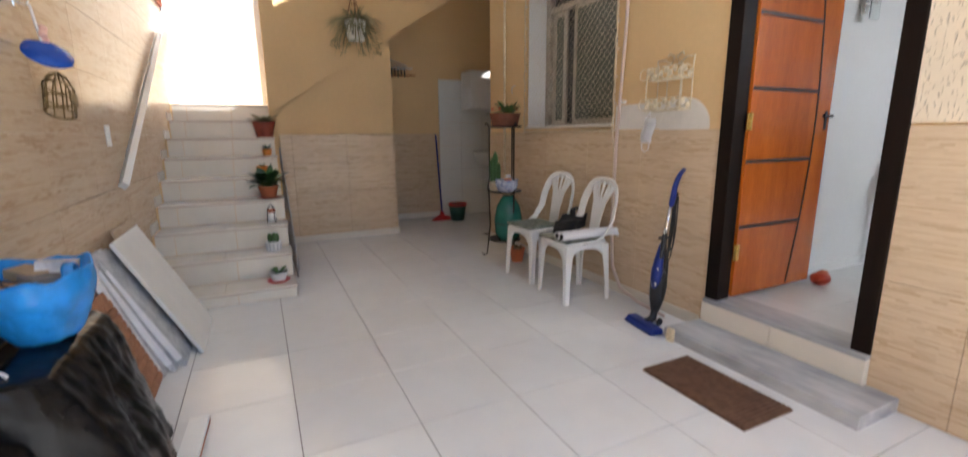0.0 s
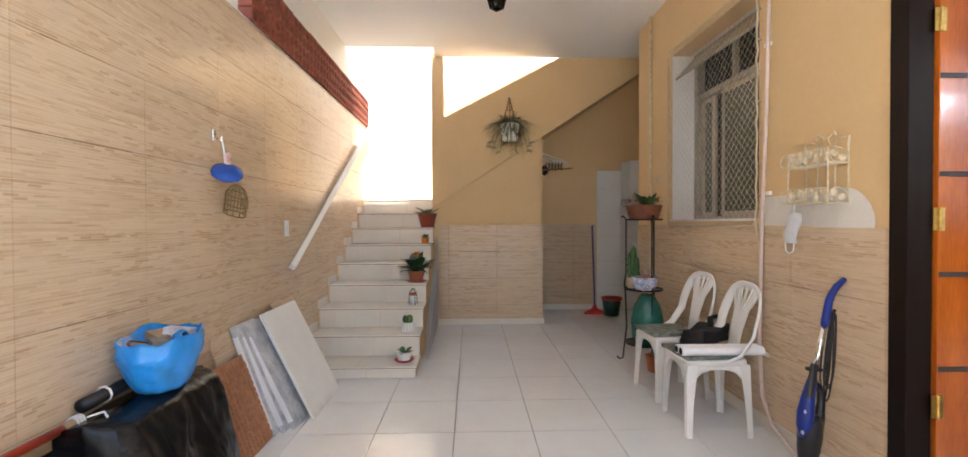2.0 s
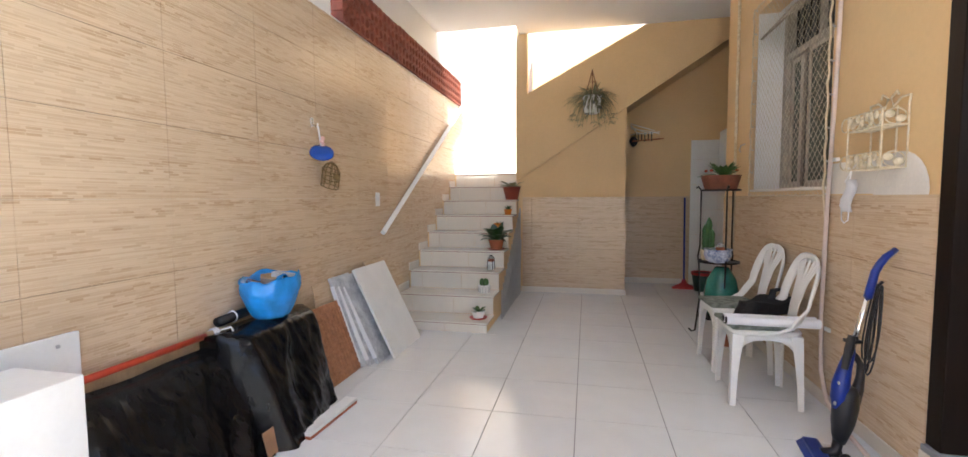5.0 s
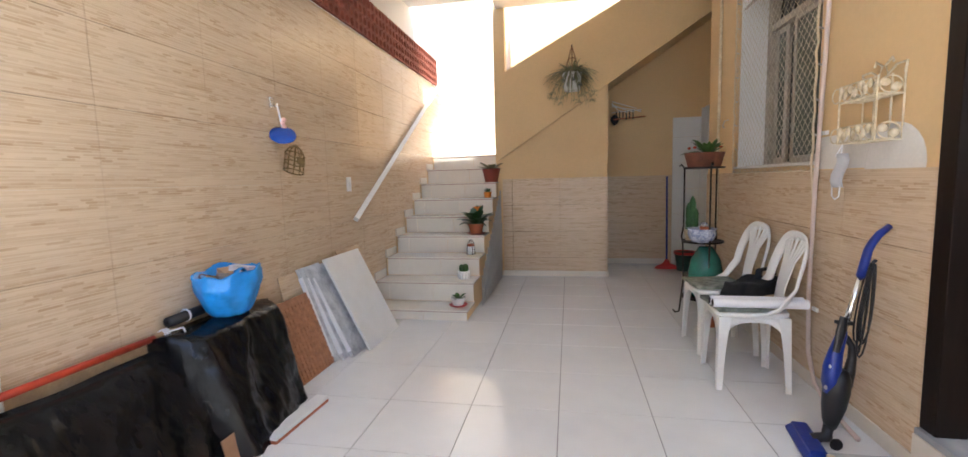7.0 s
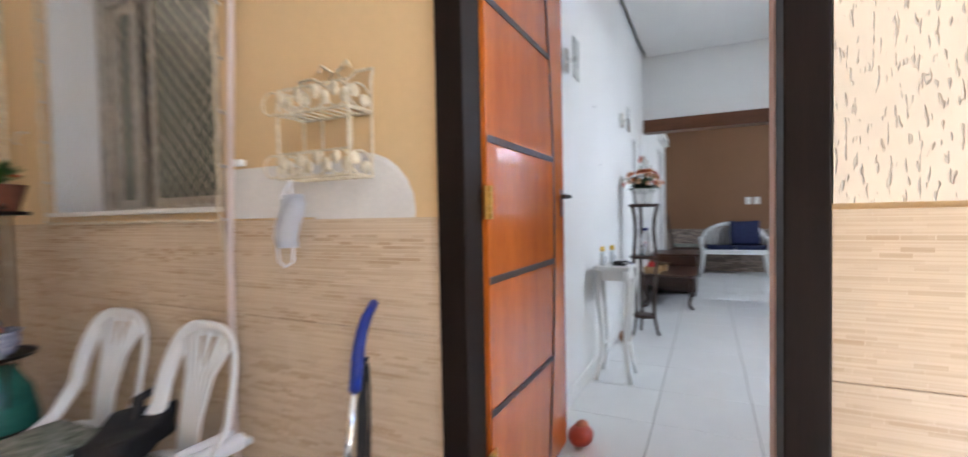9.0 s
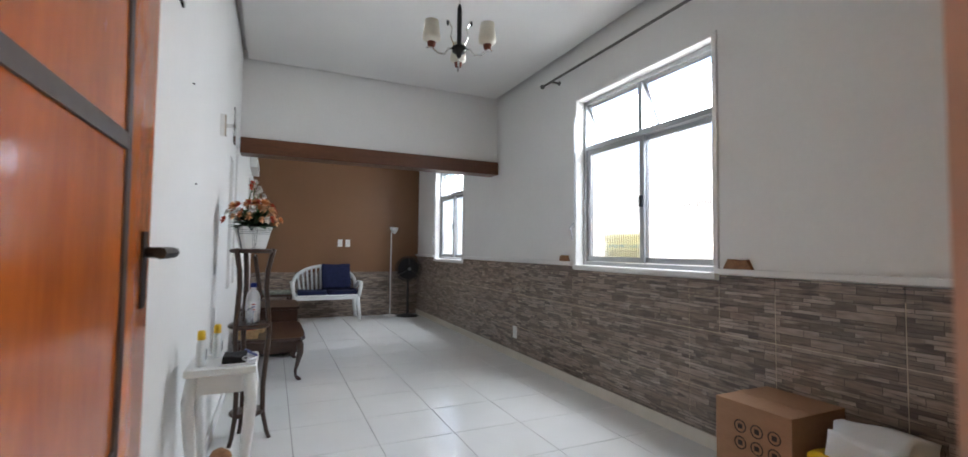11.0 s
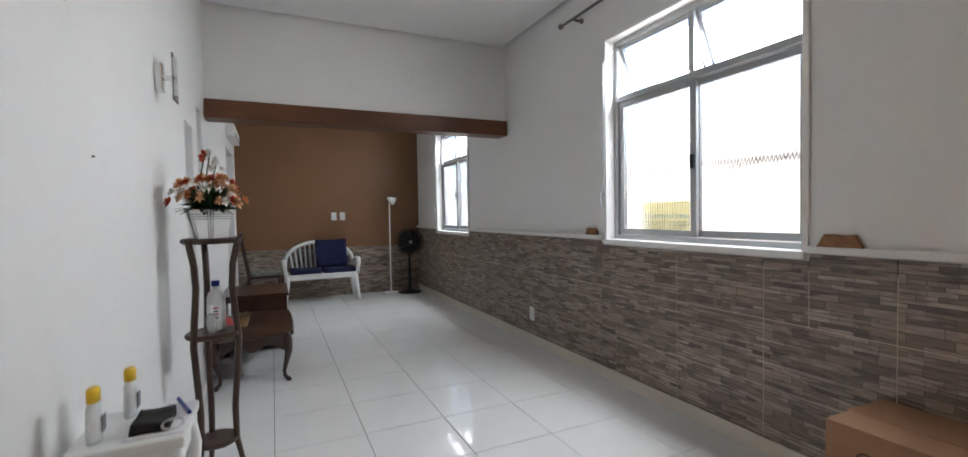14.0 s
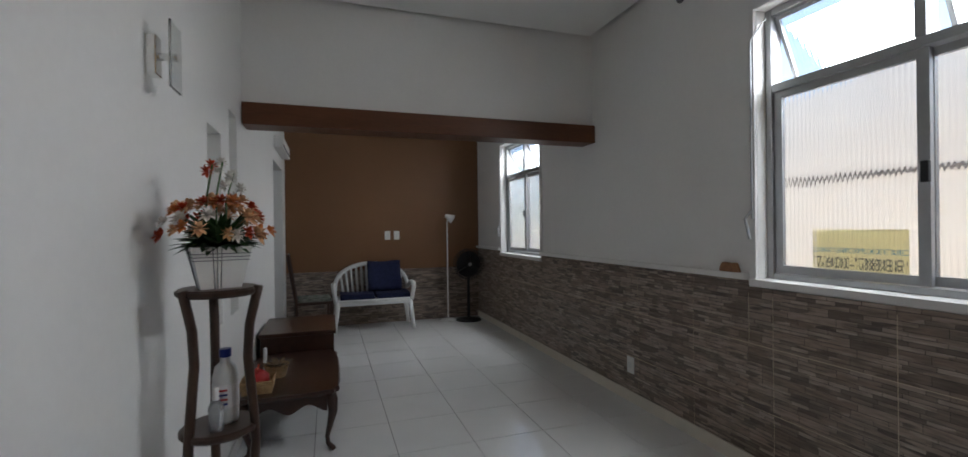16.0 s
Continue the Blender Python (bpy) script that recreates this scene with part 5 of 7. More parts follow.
# upright vacuum cleaner leaning on the wall
vac = thing("vacuum_cleaner", "blue and black upright vacuum cleaner leaning on the wall", "vacuum cleaner", 2.735, 2.20, 0.0, rz=8)
bm = B()
box(bm, -0.045, 0.045, -0.125, 0.135, 0.0, 0.04, bevel=0.012)
for v in bm.verts:
    if v.co.z > 0.02:
        v.co.x = v.co.x * 0.72 + 0.01
part("floor_head", bm, BLUE, vac, m=pose(-0.085, 0.01, 0.0, 0, 0, -16))
part("joint", tube(B(), [(-0.06, 0.01, 0.03), (-0.01, 0.0, 0.045), (0.0, 0, 0.10)], [0.022, 0.022, 0.02], 12), BLACK, vac, smooth=True)
for q in (-0.03, 0.03):
    part("wheel", lathe(B(), [(0, -0.008), (0.022, -0.008), (0.026, 0), (0.022, 0.008), (0, 0.008)], 18), BLACK, vac, m=pose(0.012, q, 0.026, 90))
bm = B()
tube(bm, [(0.004, 0, 0.085), (0.006, 0, 0.12), (0.014, 0, 0.18), (0.022, 0, 0.25), (0.028, 0, 0.31), (0.03, 0, 0.34)], [0.022, 0.032, 0.044, 0.049, 0.044, 0.03], 20)
part("dust_cup", bm, BLACK, vac, "smoky black dust cup", smooth=True)
bm = B()
tube(bm, [(-0.008, 0, 0.24), (-0.004, 0, 0.29), (0.0, 0, 0.35), (0.012, 0, 0.42), (0.03, 0, 0.485), (0.036, 0, 0.51)], [0.022, 0.034, 0.034, 0.026, 0.02, 0.015], 16)
part("motor_housing", bm, BLUE, vac, smooth=True)
part("grip_loop", tube(B(), [(0.03, 0, 0.49), (0.052, 0, 0.475), (0.074, 0, 0.44), (0.078, 0, 0.39), (0.07, 0, 0.33), (0.045, 0, 0.28)], [0.014, 0.013, 0.013, 0.016, 0.022, 0.036], 12), BLACK, vac, smooth=True)
part("nozzle", tube(B(), [(0.024, -0.018, 0.57), (0.012, -0.022, 0.51), (-0.006, -0.026, 0.425)], [0.011, 0.014, 0.010], 10, flat=1.4), BLACK, vac)
part("clip", box(B(), 0.005, 0.062, -0.026, 0.012, 0.535, 0.55, bevel=0.004), BLACK, vac)
for z in (0.27, 0.36):
    part("button", blob(B(), (-0.034 if z < 0.3 else -0.022, -0.018, z), 0.010, 8, (0.5, 0.8, 1.0)), STEEL, vac)
part("tube", tube(B(), [(0.034, 0, 0.49), (0.097, 0, 0.75)], 0.0115, 14), CHROME, vac, smooth=True)
part("handle", tube(B(), [(0.092, 0, 0.73), (0.105, 0, 0.79), (0.116, 0, 0.84), (0.13, 0, 0.87), (0.155, 0, 0.905), (0.195, 0, 0.938)], [0.0165, 0.0165, 0.016, 0.0155, 0.0145, 0.012], 14), BLUE, vac, smooth=True)
part("cord_hook", tube(B(), [(0.112, 0, 0.79), (0.135, 0, 0.785), (0.148, 0, 0.80)], 0.009, 8, flat=0.6), BLACK, vac)
rnd = random.Random(5)
for k in range(7):
    o, w = rnd.uniform(-0.008, 0.008), rnd.uniform(0.012, 0.03)
    bot = rnd.uniform(0.38, 0.47)
    run = []
    for j in range(17):
        a = j * 2 * math.pi / 16
        lift = (1 - math.cos(a)) / 2
        run.append((0.135 - 0.032 * lift + w * math.sin(a) * (0.35 + 0.65 * lift) + o, 0.004 * k - 0.012, 0.785 + (bot - 0.785) * lift))
    part("power_cord", tube(B(), run, 0.0036, 6), BLACK, vac, smooth=True)

# iron plant stand by the window
ps = thing("plant_stand", "tall black iron plant stand with scrolled legs", "plant stand", 2.72, 4.08, 0.0)
for a in (0.6, 2.7, 4.8):
    c, s = math.cos(a), math.sin(a)
    part("leg", tube(B(), [(0.22 * c, 0.22 * s, 0.03), (0.20 * c, 0.20 * s, 0.007), (0.17 * c, 0.17 * s, 0.02), (0.14 * c, 0.14 * s, 0.3), (0.15 * c, 0.15 * s, 0.6), (0.16 * c, 0.16 * s, 0.66), (0.145 * c, 0.145 * s, 0.75), (0.145 * c, 0.145 * s, 1.22), (0.17 * c, 0.17 * s, 1.25), (0.185 * c, 0.185 * s, 1.235)], 0.007, 7), IRON, ps, smooth=True)
for z, r in ((0.16, 0.15), (0.62, 0.155), (1.21, 0.15)):
    part("shelf", lathe(B(), [(0, z), (r, z), (r + 0.004, z + 0.014), (r - 0.004, z + 0.014), (r - 0.006, z + 0.006), (0, z + 0.006)], 24), IRON, ps)
tr = thing("trough_planter", "brown wicker trough with small flowering plants on the stand", "planter", 2.72, 4.08, 1.217)
part("trough", lathe(B(), [(0, 0), (0.12, 0), (0.15, 0.11), (0.155, 0.12), (0.143, 0.12), (0.135, 0.1), (0, 0.1)], 24, squash=0.7), TROUGH, tr)
bm = B()
leaves(bm, (0.02, -0.02, 0.1), 34, 0.13, 0.16, 0.045, 0.03, seed=41)
leaves(bm, (-0.09, 0, 0.1), 14, 0.10, 0.07, 0.03, 0.03, seed=42)
part("foliage", bm, LEAF, tr)
for k in range(5):
    a = k * 1.3
    part("flower", blob(B(), (0.12 * math.cos(a), 0.09 * math.sin(a), 0.16), 0.014, 7, (1, 1, 0.7), 0.3), FLOWER_RED, tr, "red flower")
ch = thing("china_bowl", "blue and white patterned china bowl on the stand", "bowl", 2.69, 3.99, 0.627)
part("bowl", lathe(B(), [(0, 0), (0.06, 0), (0.09, 0.03), (0.105, 0.07), (0.10, 0.10), (0.112, 0.115), (0.1, 0.113), (0.0, 0.09)], 26), BLUE_WHITE, ch, smooth=True)
cj = thing("glass_jar", "small clear jar with brown lid in the china bowl", "jar", 2.71, 4.0, 0.72)
part("jar_body", lathe(B(), [(0, 0), (0.03, 0), (0.032, 0.05), (0.02, 0.07), (0, 0.07)], 14), CLEAR, cj, smooth=True)
part("band", lathe(B(), [(0.0335, 0.012), (0.0335, 0.035)], 14), TERRA, cj)
cp = thing("cactus_pot", "cream pot with a tall dark green cactus", "potted plant", 2.66, 4.16, 0.627)
part("pot", lathe(B(), pot_profile(0.05, 0.065, 0.09), 20), CREAM_METAL, cp)
bm = B()
for dx, dy, h, r in ((0, 0, 0.30, 0.026), (0.02, -0.03, 0.2, 0.02), (-0.03, 0.01, 0.24, 0.02)):
    n = 14
    prof = [(r * (1 + 0.12 * math.sin(k * 2.2)) * (1 - max(0, k / 12 - 0.8) * 3), 0.07 + h * k / 12) for k in range(12)] + [(0, 0.07 + h)]
    lathe(bm, prof, n, (dx, dy, 0))
part("stems", bm, CACTUS, cp, smooth=True)
tv = thing("teal_demijohn", "large teal green wrapped bottle on the low shelf", "vase", 2.74, 4.05, 0.167)
part("vessel", lathe(B(), [(0, 0), (0.09, 0), (0.125, 0.06), (0.132, 0.2), (0.11, 0.32), (0.07, 0.39), (0.05, 0.42), (0, 0.42)], 24), TEAL, tv, smooth=True)
part("cord", tube(B(), [(0.134 * math.cos(a * 0.33), 0.134 * math.sin(a * 0.33), 0.16) for a in range(20)], 0.004, 5), IRON, tv)
t = potted("potted_plant", "small terracotta pot standing under the iron stand", 2.72, 3.84, 0.0, 0.05, 0.07, 0.13, TERRA, lambda bm, h: leaves(bm, (0, 0, h), 8, 0.06, 0.05, 0.03, seed=50), LEAF_RED)

# netting, hose and pipe on the house wall
net = thing("window_net", "diamond safety netting roped over the yard window", "net", RX - 0.028, 0, 0)
bm = B()
y0, y1, z0, z1 = YWIN[0] - 0.02, YWIN[1] + 0.02, YWIN[2] - 0.03, YWIN[3] + 0.03
step = 0.058
k = -int((z1 - z0) / step) - 1
while y0 + k * step < y1:
    for s in (1, -1):
        a0 = y0 + k * step
        pa, pb = (a0, z0), (a0 + (z1 - z0), z1)
        lo_, hi_ = max(pa[0], y0), min(pb[0], y1)
        if hi_ > lo_:
            q0, q1 = z0 + lo_ - a0, z0 + hi_ - a0
            if s < 0:
                q0, q1 = z1 - (q0 - z0), z1 - (q1 - z0)
            tube(bm, [(0, lo_, q0), (0, hi_, q1)], 0.0012, 3, cap=False)
    k += 1
part("mesh", bm, NET, net)["kind"] = "stuff"
bm = B()
edge = [(y0, z0), (y1, z0), (y1, z1), (y0, z1), (y0, z0)]
for (a, b), (c, d) in zip(edge, edge[1:]):
    tube(bm, [(0.004 * math.sin(j * 2.1), a + (c - a) * j / 24 + 0.004 * math.sin(j * 3.3), b + (d - b) * j / 24 + 0.004 * math.cos(j * 2.7)) for j in range(25)], 0.006, 6)
part("rope", bm, ROPE, net)
for k in range(9):
    for y in (y0, y1):
        part("hook", tube(B(), [(0.026, y, z0 + (z1 - z0) * k / 8), (0, y, z0 + (z1 - z0) * k / 8 + 0.01)], 0.005, 5), STEEL, net)
part("rope_tail", tube(B(), [(0.0, y0, z0), (0.01, y0 - 0.02, z0 - 0.2), (0.012, y0 - 0.015, z0 - 0.32)], 0.006, 6), ROPE, net)
hose = thing("drain_hose", "pinkish translucent hose running down the house wall", "hose", 0, 0, 0)
part("hose_run", tube(B(), [(RX - 0.03, 2.765, 3.1), (RX - 0.03, 2.765, 2.6), (RX - 0.03, 2.79, 1.8), (RX - 0.03, 2.83, 1.1), (RX - 0.035, 2.835, 0.5), (RX - 0.04, 2.80, 0.2), (RX - 0.05, 2.70, 0.06), (RX - 0.07, 2.5, 0.02), (RX - 0.09, 2.25, 0.013)], 0.011, 8), PVC, hose, smooth=True)
tray = thing("drip_tray", "cream metal drip tray fixed above the yard window", "tray", RX, 2.68, 2.47)
part("tray", box(B(), -0.36, -0.002, -0.05, 0.06, 0.0, 0.07, bevel=0.008), CREAM_METAL, tray)
part("lip", box(B(), -0.37, -0.002, -0.062, -0.05, 0.045, 0.075, bevel=0.003), CREAM_METAL, tray)
for z in (0.42, 1.35, 2.2):
    part("clip", box(B(), RX - 0.02, RX - 0.002, 2.78, 2.83, z, z + 0.02), WHITE_PLASTIC, hose)
pip = thing("conduit_pipe", "thin cream conduit running up the house wall", "pipe", 0, 0, 0)
part("pipe_run", tube(B(), [(RX - 0.022, 4.5, 0.75), (RX - 0.022, 4.5, 3.12)], 0.012, 8), CREAM_METAL, pip, smooth=True)
ho = thing("wall_hook", "small metal hook beside the yard window", "hook", RX, 4.32, 1.58)
part("prong", tube(B(), [(0, 0, 0.03), (-0.03, 0, 0.02), (-0.045, 0, -0.02), (-0.03, 0, -0.035)], 0.005, 6), STEEL, ho)

# cream wire shelf
sh = thing("wire_wall_shelf", "cream painted wire shelf with leaf ornaments on the wall", "wall shelf", RX - 0.006, 2.375, 1.285)
for z in (0.0, 0.18):
    part("tier_frame", tube(B(), [(0, -0.13, z), (-0.095, -0.13, z), (-0.095, 0.13, z), (0, 0.13, z), (0, -0.13, z)], 0.0045, 6), CREAM_METAL, sh)
    for k in range(8):
        y = -0.12 + 0.034 * k
        part("tier_wire", tube(B(), [(0, y, z), (-0.095, y, z)], 0.0028, 5), CREAM_METAL, sh)
    part("front_rail", tube(B(), [(-0.095, -0.13, z + 0.07), (-0.095, 0.13, z + 0.07)], 0.0035, 5), CREAM_METAL, sh)
    for k in range(4):
        cy = -0.0955 + 0.083 * k
        part("scroll", tube(B(), [(-0.095, cy + 0.036 * math.cos(a * 0.524), z + 0.036 + 0.033 * math.sin(a * 0.524)) for a in range(13)], 0.003, 5), CREAM_METAL, sh)
    for y in (-0.13, 0.13):
        part("scroll", tube(B(), [(-0.048 + 0.04 * math.cos(a * 0.524), y, z + 0.036 + 0.033 * math.sin(a * 0.524)) for a in range(13)], 0.003, 5), CREAM_METAL, sh)
    for k in range(8):
        cy = -0.12 + 0.034 * k
        bm = B()
        blob(bm, (-0.0955, cy, z + 0.03 + 0.02 * (k % 2)), 0.02, 8, (0.35, 0.8, 1.0))
        part("metal_leaf", bm, CREAM_METAL, sh, smooth=True)
    for y in (-0.132, 0.132):
        for k in range(2):
            part("metal_leaf", blob(B(), (-0.07 + 0.04 * k, y, z + 0.045 - 0.02 * k), 0.022, 8, (1.0, 0.3, 0.8)), CREAM_METAL, sh, smooth=True)
for x, y in ((0, -0.13), (0, 0.13), (-0.095, -0.13), (-0.095, 0.13), (0, -0.055), (0, 0.055)):
    part("upright", tube(B(), [(x, y, 0), (x, y, 0.27 if x == 0 else 0.25)], 0.004, 6), CREAM_METAL, sh)
bm = B()
for s in (-1, 1):
    tube(bm, [(-0.002, s * 0.13, 0.26), (-0.002, s * 0.14, 0.30), (-0.002, s * 0.08, 0.30), (-0.002, s * 0.03, 0.27), (-0.002, s * 0.01, 0.31), (-0.002, s * 0.05, 0.335), (-0.002, s * 0.06, 0.315)], 0.005, 6)
part("crest", bm, CREAM_METAL, sh)
mk = thing("face_mask", "white cloth face mask hanging from the wire shelf", "mask", RX - 0.105, 2.475, 1.12)
bm = B()
g = []
for i in range(6):
    row = []
    for j in range(6):
        u, v = i / 5 - 0.5, j / 5
        row.append(bm.verts.new((-0.02 * math.cos(u * 3) - 0.01 * math.sin(v * 6), u * (0.105 - 0.03 * abs(v - 0.5)) - 0.02 * v, -0.03 + 0.15 * v)))
    g.append(row)
for i in range(5):
    for j in range(5):
        bm.faces.new((g[i][j], g[i + 1][j], g[i + 1][j + 1], g[i][j + 1]))
bmesh.ops.solidify(bm, geom=bm.faces[:], thickness=0.003)
part("cloth", bm, WHITE_CLOTH, mk, smooth=True)
part("ear_loop", tube(B(), [(-0.01, -0.035, -0.02), (-0.01, -0.03, -0.07), (-0.01, 0.0, -0.085), (-0.01, 0.025, -0.07), (-0.01, 0.03, -0.02)], 0.003, 5), WHITE_CLOTH, mk)
part("ear_loop", tube(B(), [(-0.01, -0.03, 0.11), (0.0, -0.02, 0.16), (-0.01, 0.01, 0.11)], 0.003, 5), WHITE_CLOTH, mk)

# door mat and door stop
dm = thing("door_mat", "brown ribbed coir door mat on the yard floor", "door mat", 2.42, 1.545, 0.0, rz=0)
part("backing", box(B(), -0.155, 0.155, -0.27, 0.27, 0.0, 0.008, bevel=0.002), MAT_BROWN, dm)
for k in range(26):
    part("rib", box(B(), -0.15, 0.15, -0.262 + 0.0205 * k, -0.262 + 0.0205 * k + 0.013, 0.008, 0.014), MAT_BROWN, dm)
ds = thing("floor_block", "small cream block on the floor by the step", "block", 2.645, 1.99, 0.0)
part("body", box(B(), -0.012, 0.012, -0.02, 0.02, 0.0, 0.075, bevel=0.003), CREAM_METAL, ds)

# laundry corner
lc = thing("wall_cupboard", "white wall cupboard in the laundry corner", "cupboard", 3.62, 6.32, 1.50)
part("body", box(B(), -0.3, 0.3, -0.15, 0.164, 0, 0.5, bevel=0.004), WHITE_PLASTIC, lc)
part("door", box(B(), -0.295, -0.005, -0.168, -0.152, 0.005, 0.495, bevel=0.003), WHITE_PLASTIC, lc)
part("door", box(B(), 0.005, 0.295, -0.168, -0.152, 0.005, 0.495, bevel=0.003), WHITE_PLASTIC, lc)
tk = thing("laundry_sink", "white laundry sink fixed to the tiled wall", "sink", 3.65, 6.26, 0.72)
bm = B()
lathe(bm, [(0.10, 0.0), (0.20, 0.05), (0.24, 0.18), (0.25, 0.2), (0.225, 0.2), (0.2, 0.08), (0.0, 0.05)], 24, squash=0.88)
part("basin", bm, WHITE_PLASTIC, tk, smooth=True)
part("waste_pipe", tube(B(), [(0, 0, 0.02), (0, 0, -0.2), (0, 0.22, -0.25)], 0.022, 8), WHITE_PLASTIC, tk)
bk = thing("bucket", "dark green bucket with a red rim on the floor", "bucket", 3.05, 6.05, 0.0)
part("pail", lathe(B(), [(0, 0), (0.09, 0), (0.12, 0.22), (0.112, 0.22), (0.083, 0.01), (0, 0.01)], 22), GREEN_PLASTIC, bk, smooth=True)
part("rim", lathe(B(), [(0.118, 0.2), (0.13, 0.205), (0.128, 0.235), (0.112, 0.23), (0.112, 0.2)], 22), RED_PLASTIC, bk)
br = thing("broom", "red broom with a long dark blue handle against the wall", "broom", 2.86, 6.15, 0.0)
part("head", lathe(B(), [(0, 0), (0.15, 0.0), (0.13, 0.03), (0.04, 0.07), (0.02, 0.12), (0, 0.12)], 18, squash=0.35), RED_PLASTIC, br)
part("handle", tube(B(), [(0, 0, 0.1), (0.05, 0.31, 1.15)], 0.012, 8), BLUE, br)
dr = thing("clothes_hanger_rack", "white folding airer with dark pegs under the stair", "airer", 2.2, BY - 0.014, 2.0)
bm = B()
for k in range(3):
    tube(bm, [(0.02, 0, 0.12 - 0.02 * k), (0.08 + 0.1 * k, -0.18, 0.0), (0.2 + 0.08 * k, -0.14, -0.02)], 0.006, 6)
tube(bm, [(0.02, 0, 0.0), (0.36, -0.18, 0.0)], 0.006, 6)
tube(bm, [(0.02, -0.01, 0.14), (0.3, -0.16, 0.02)], 0.006, 6)
part("frame", bm, WHITE_PLASTIC, dr)
for k in range(6):
    part("peg", box(B(), 0.06 + 0.04 * k, 0.072 + 0.04 * k, -0.10 - 0.01 * k, -0.08 - 0.01 * k, -0.09 - 0.02 * (k % 2), 0.0), GREEN_PLASTIC if k % 2 else BLACK, dr)
part("gloves", blob(B(), (0.05, -0.06, -0.1), 0.05, 10, (1, 0.7, 1.3), 0.3), BLACK_CLOTH, dr, smooth=True)
part("rod", tube(B(), [(0.03, -0.1, -0.1), (0.42, -0.12, -0.08)], 0.009, 6), TERRA, dr)
ot = thing("tap", "small chrome tap on the white tiles", "tap", 3.75, BY - 0.012, 1.06)
part("spout", tube(B(), [(0, 0, 0), (0, -0.08, 0), (0, -0.1, -0.03)], 0.01, 8), CHROME, ot)


# ---- the room's things ----
# white stool with curved legs
st = thing("side_table", "white painted side table with curved legs by the wall", "table", 4.79, 1.91, ZI)
part("tabletop", box(B(), -0.115, 0.115, -0.105, 0.105, 0.66, 0.685, bevel=0.006), WHITE_PLASTIC, st)
bm = B()
for s in (-1, 1):
    box(bm, -0.085, 0.085, s * 0.083 - 0.007, s * 0.083 + 0.007, 0.60, 0.66)
    box(bm, s * 0.092 - 0.007, s * 0.092 + 0.007, -0.076, 0.076, 0.60, 0.66)
part("apron", bm, WHITE_PLASTIC, st)
for px in (-1, 1):
    for py in (-1, 1):
        q = [(0.085, 0.66), (0.098, 0.58), (0.092, 0.48), (0.078, 0.34), (0.075, 0.2), (0.09, 0.08), (0.11, 0.0)]
        part("leg", tube(B(), [(px * r, py * r * 0.92, z) for r, z in q], [0.02, 0.02, 0.018, 0.015, 0.013, 0.012, 0.014], 8), WHITE_PLASTIC, st, smooth=True)
part("stretcher", tube(B(), [(-0.075, 0.07, 0.2), (0.075, 0.07, 0.2)], 0.008, 6), WHITE_PLASTIC, st)
part("stretcher", tube(B(), [(-0.075, -0.07, 0.2), (0.075, -0.07, 0.2)], 0.008, 6), WHITE_PLASTIC, st)
for k, (dx, dy) in enumerate(((-0.05, 0.065), (0.075, 0.03))):
    b = thing("lotion_bottle", "milky plastic bottle with a yellow cap on the side table", "bottle", 4.79 + dx, 1.91 + dy, ZI + 0.685, group="yellow-capped bottles")
    part("bottle_body", lathe(B(), [(0, 0), (0.024, 0), (0.026, 0.012), (0.023, 0.07), (0.017, 0.085), (0, 0.085)], 18, squash=0.6), PALE_BOTTLE, b, smooth=True)
    part("cap", lathe(B(), [(0.0, 0.086), (0.019, 0.086), (0.018, 0.11), (0.014, 0.115), (0, 0.115)], 16, squash=0.65), YELLOW, b, smooth=True)
    part("label", box(B(), -0.012, 0.012, -0.0165, -0.0155, 0.02, 0.055), SIGN_GREY, b)
wl = thing("wallet_pile", "black pouch and spectacles lying on papers", "pouch", 4.77, 1.87, ZI + 0.685)
part("paper", box(B(), -0.07, 0.12, -0.06, 0.05, 0, 0.004), PAPER, wl)
part("pouch", crumple(-0.055, 0.04, -0.03, 0.04, 0.004, 0.024, 5, 0.008, 0.1, 12), BLACK_CLOTH, wl, smooth=True)
part("pen", tube(B(), [(0.02, -0.06, 0.01), (0.13, -0.02, 0.01)], 0.005, 6), BLUE, wl)
part("glasses", tube(B(), [(-0.06 + 0.03 * math.cos(a * 0.5), -0.04 + 0.02 * math.sin(a * 0.5), 0.02) for a in range(14)], 0.003, 5), STEEL, wl)

# three-tier wooden plant stand with flowers
ws = thing("tiered_plant_stand", "dark wooden three-tier plant stand with curved legs", "plant stand", 5.90, 1.875, ZI)
for z, r in ((0.14, 0.09), (0.625, 0.11), (1.045, 0.115)):
    part("tier", lathe(B(), [(0, z), (r - 0.008, z), (r, z + 0.008), (r, z + 0.018), (r - 0.008, z + 0.024), (0, z + 0.024)], 28), STAND_WOOD, ws, smooth=False)
for a in (-1.75, 0.34, 2.44):
    c, s = math.cos(a), math.sin(a)
    q = [(0.116, 1.07), (0.106, 1.03), (0.088, 0.95), (0.082, 0.85), (0.098, 0.68), (0.104, 0.6), (0.092, 0.45), (0.08, 0.3), (0.082, 0.15), (0.105, 0.04), (0.12, 0.0)]
    part("leg", tube(B(), [(r * c, r * s, z) for r, z in q], [0.014] * 8 + [0.013, 0.011, 0.012], 8, flat=1.3), STAND_WOOD, ws, smooth=True)
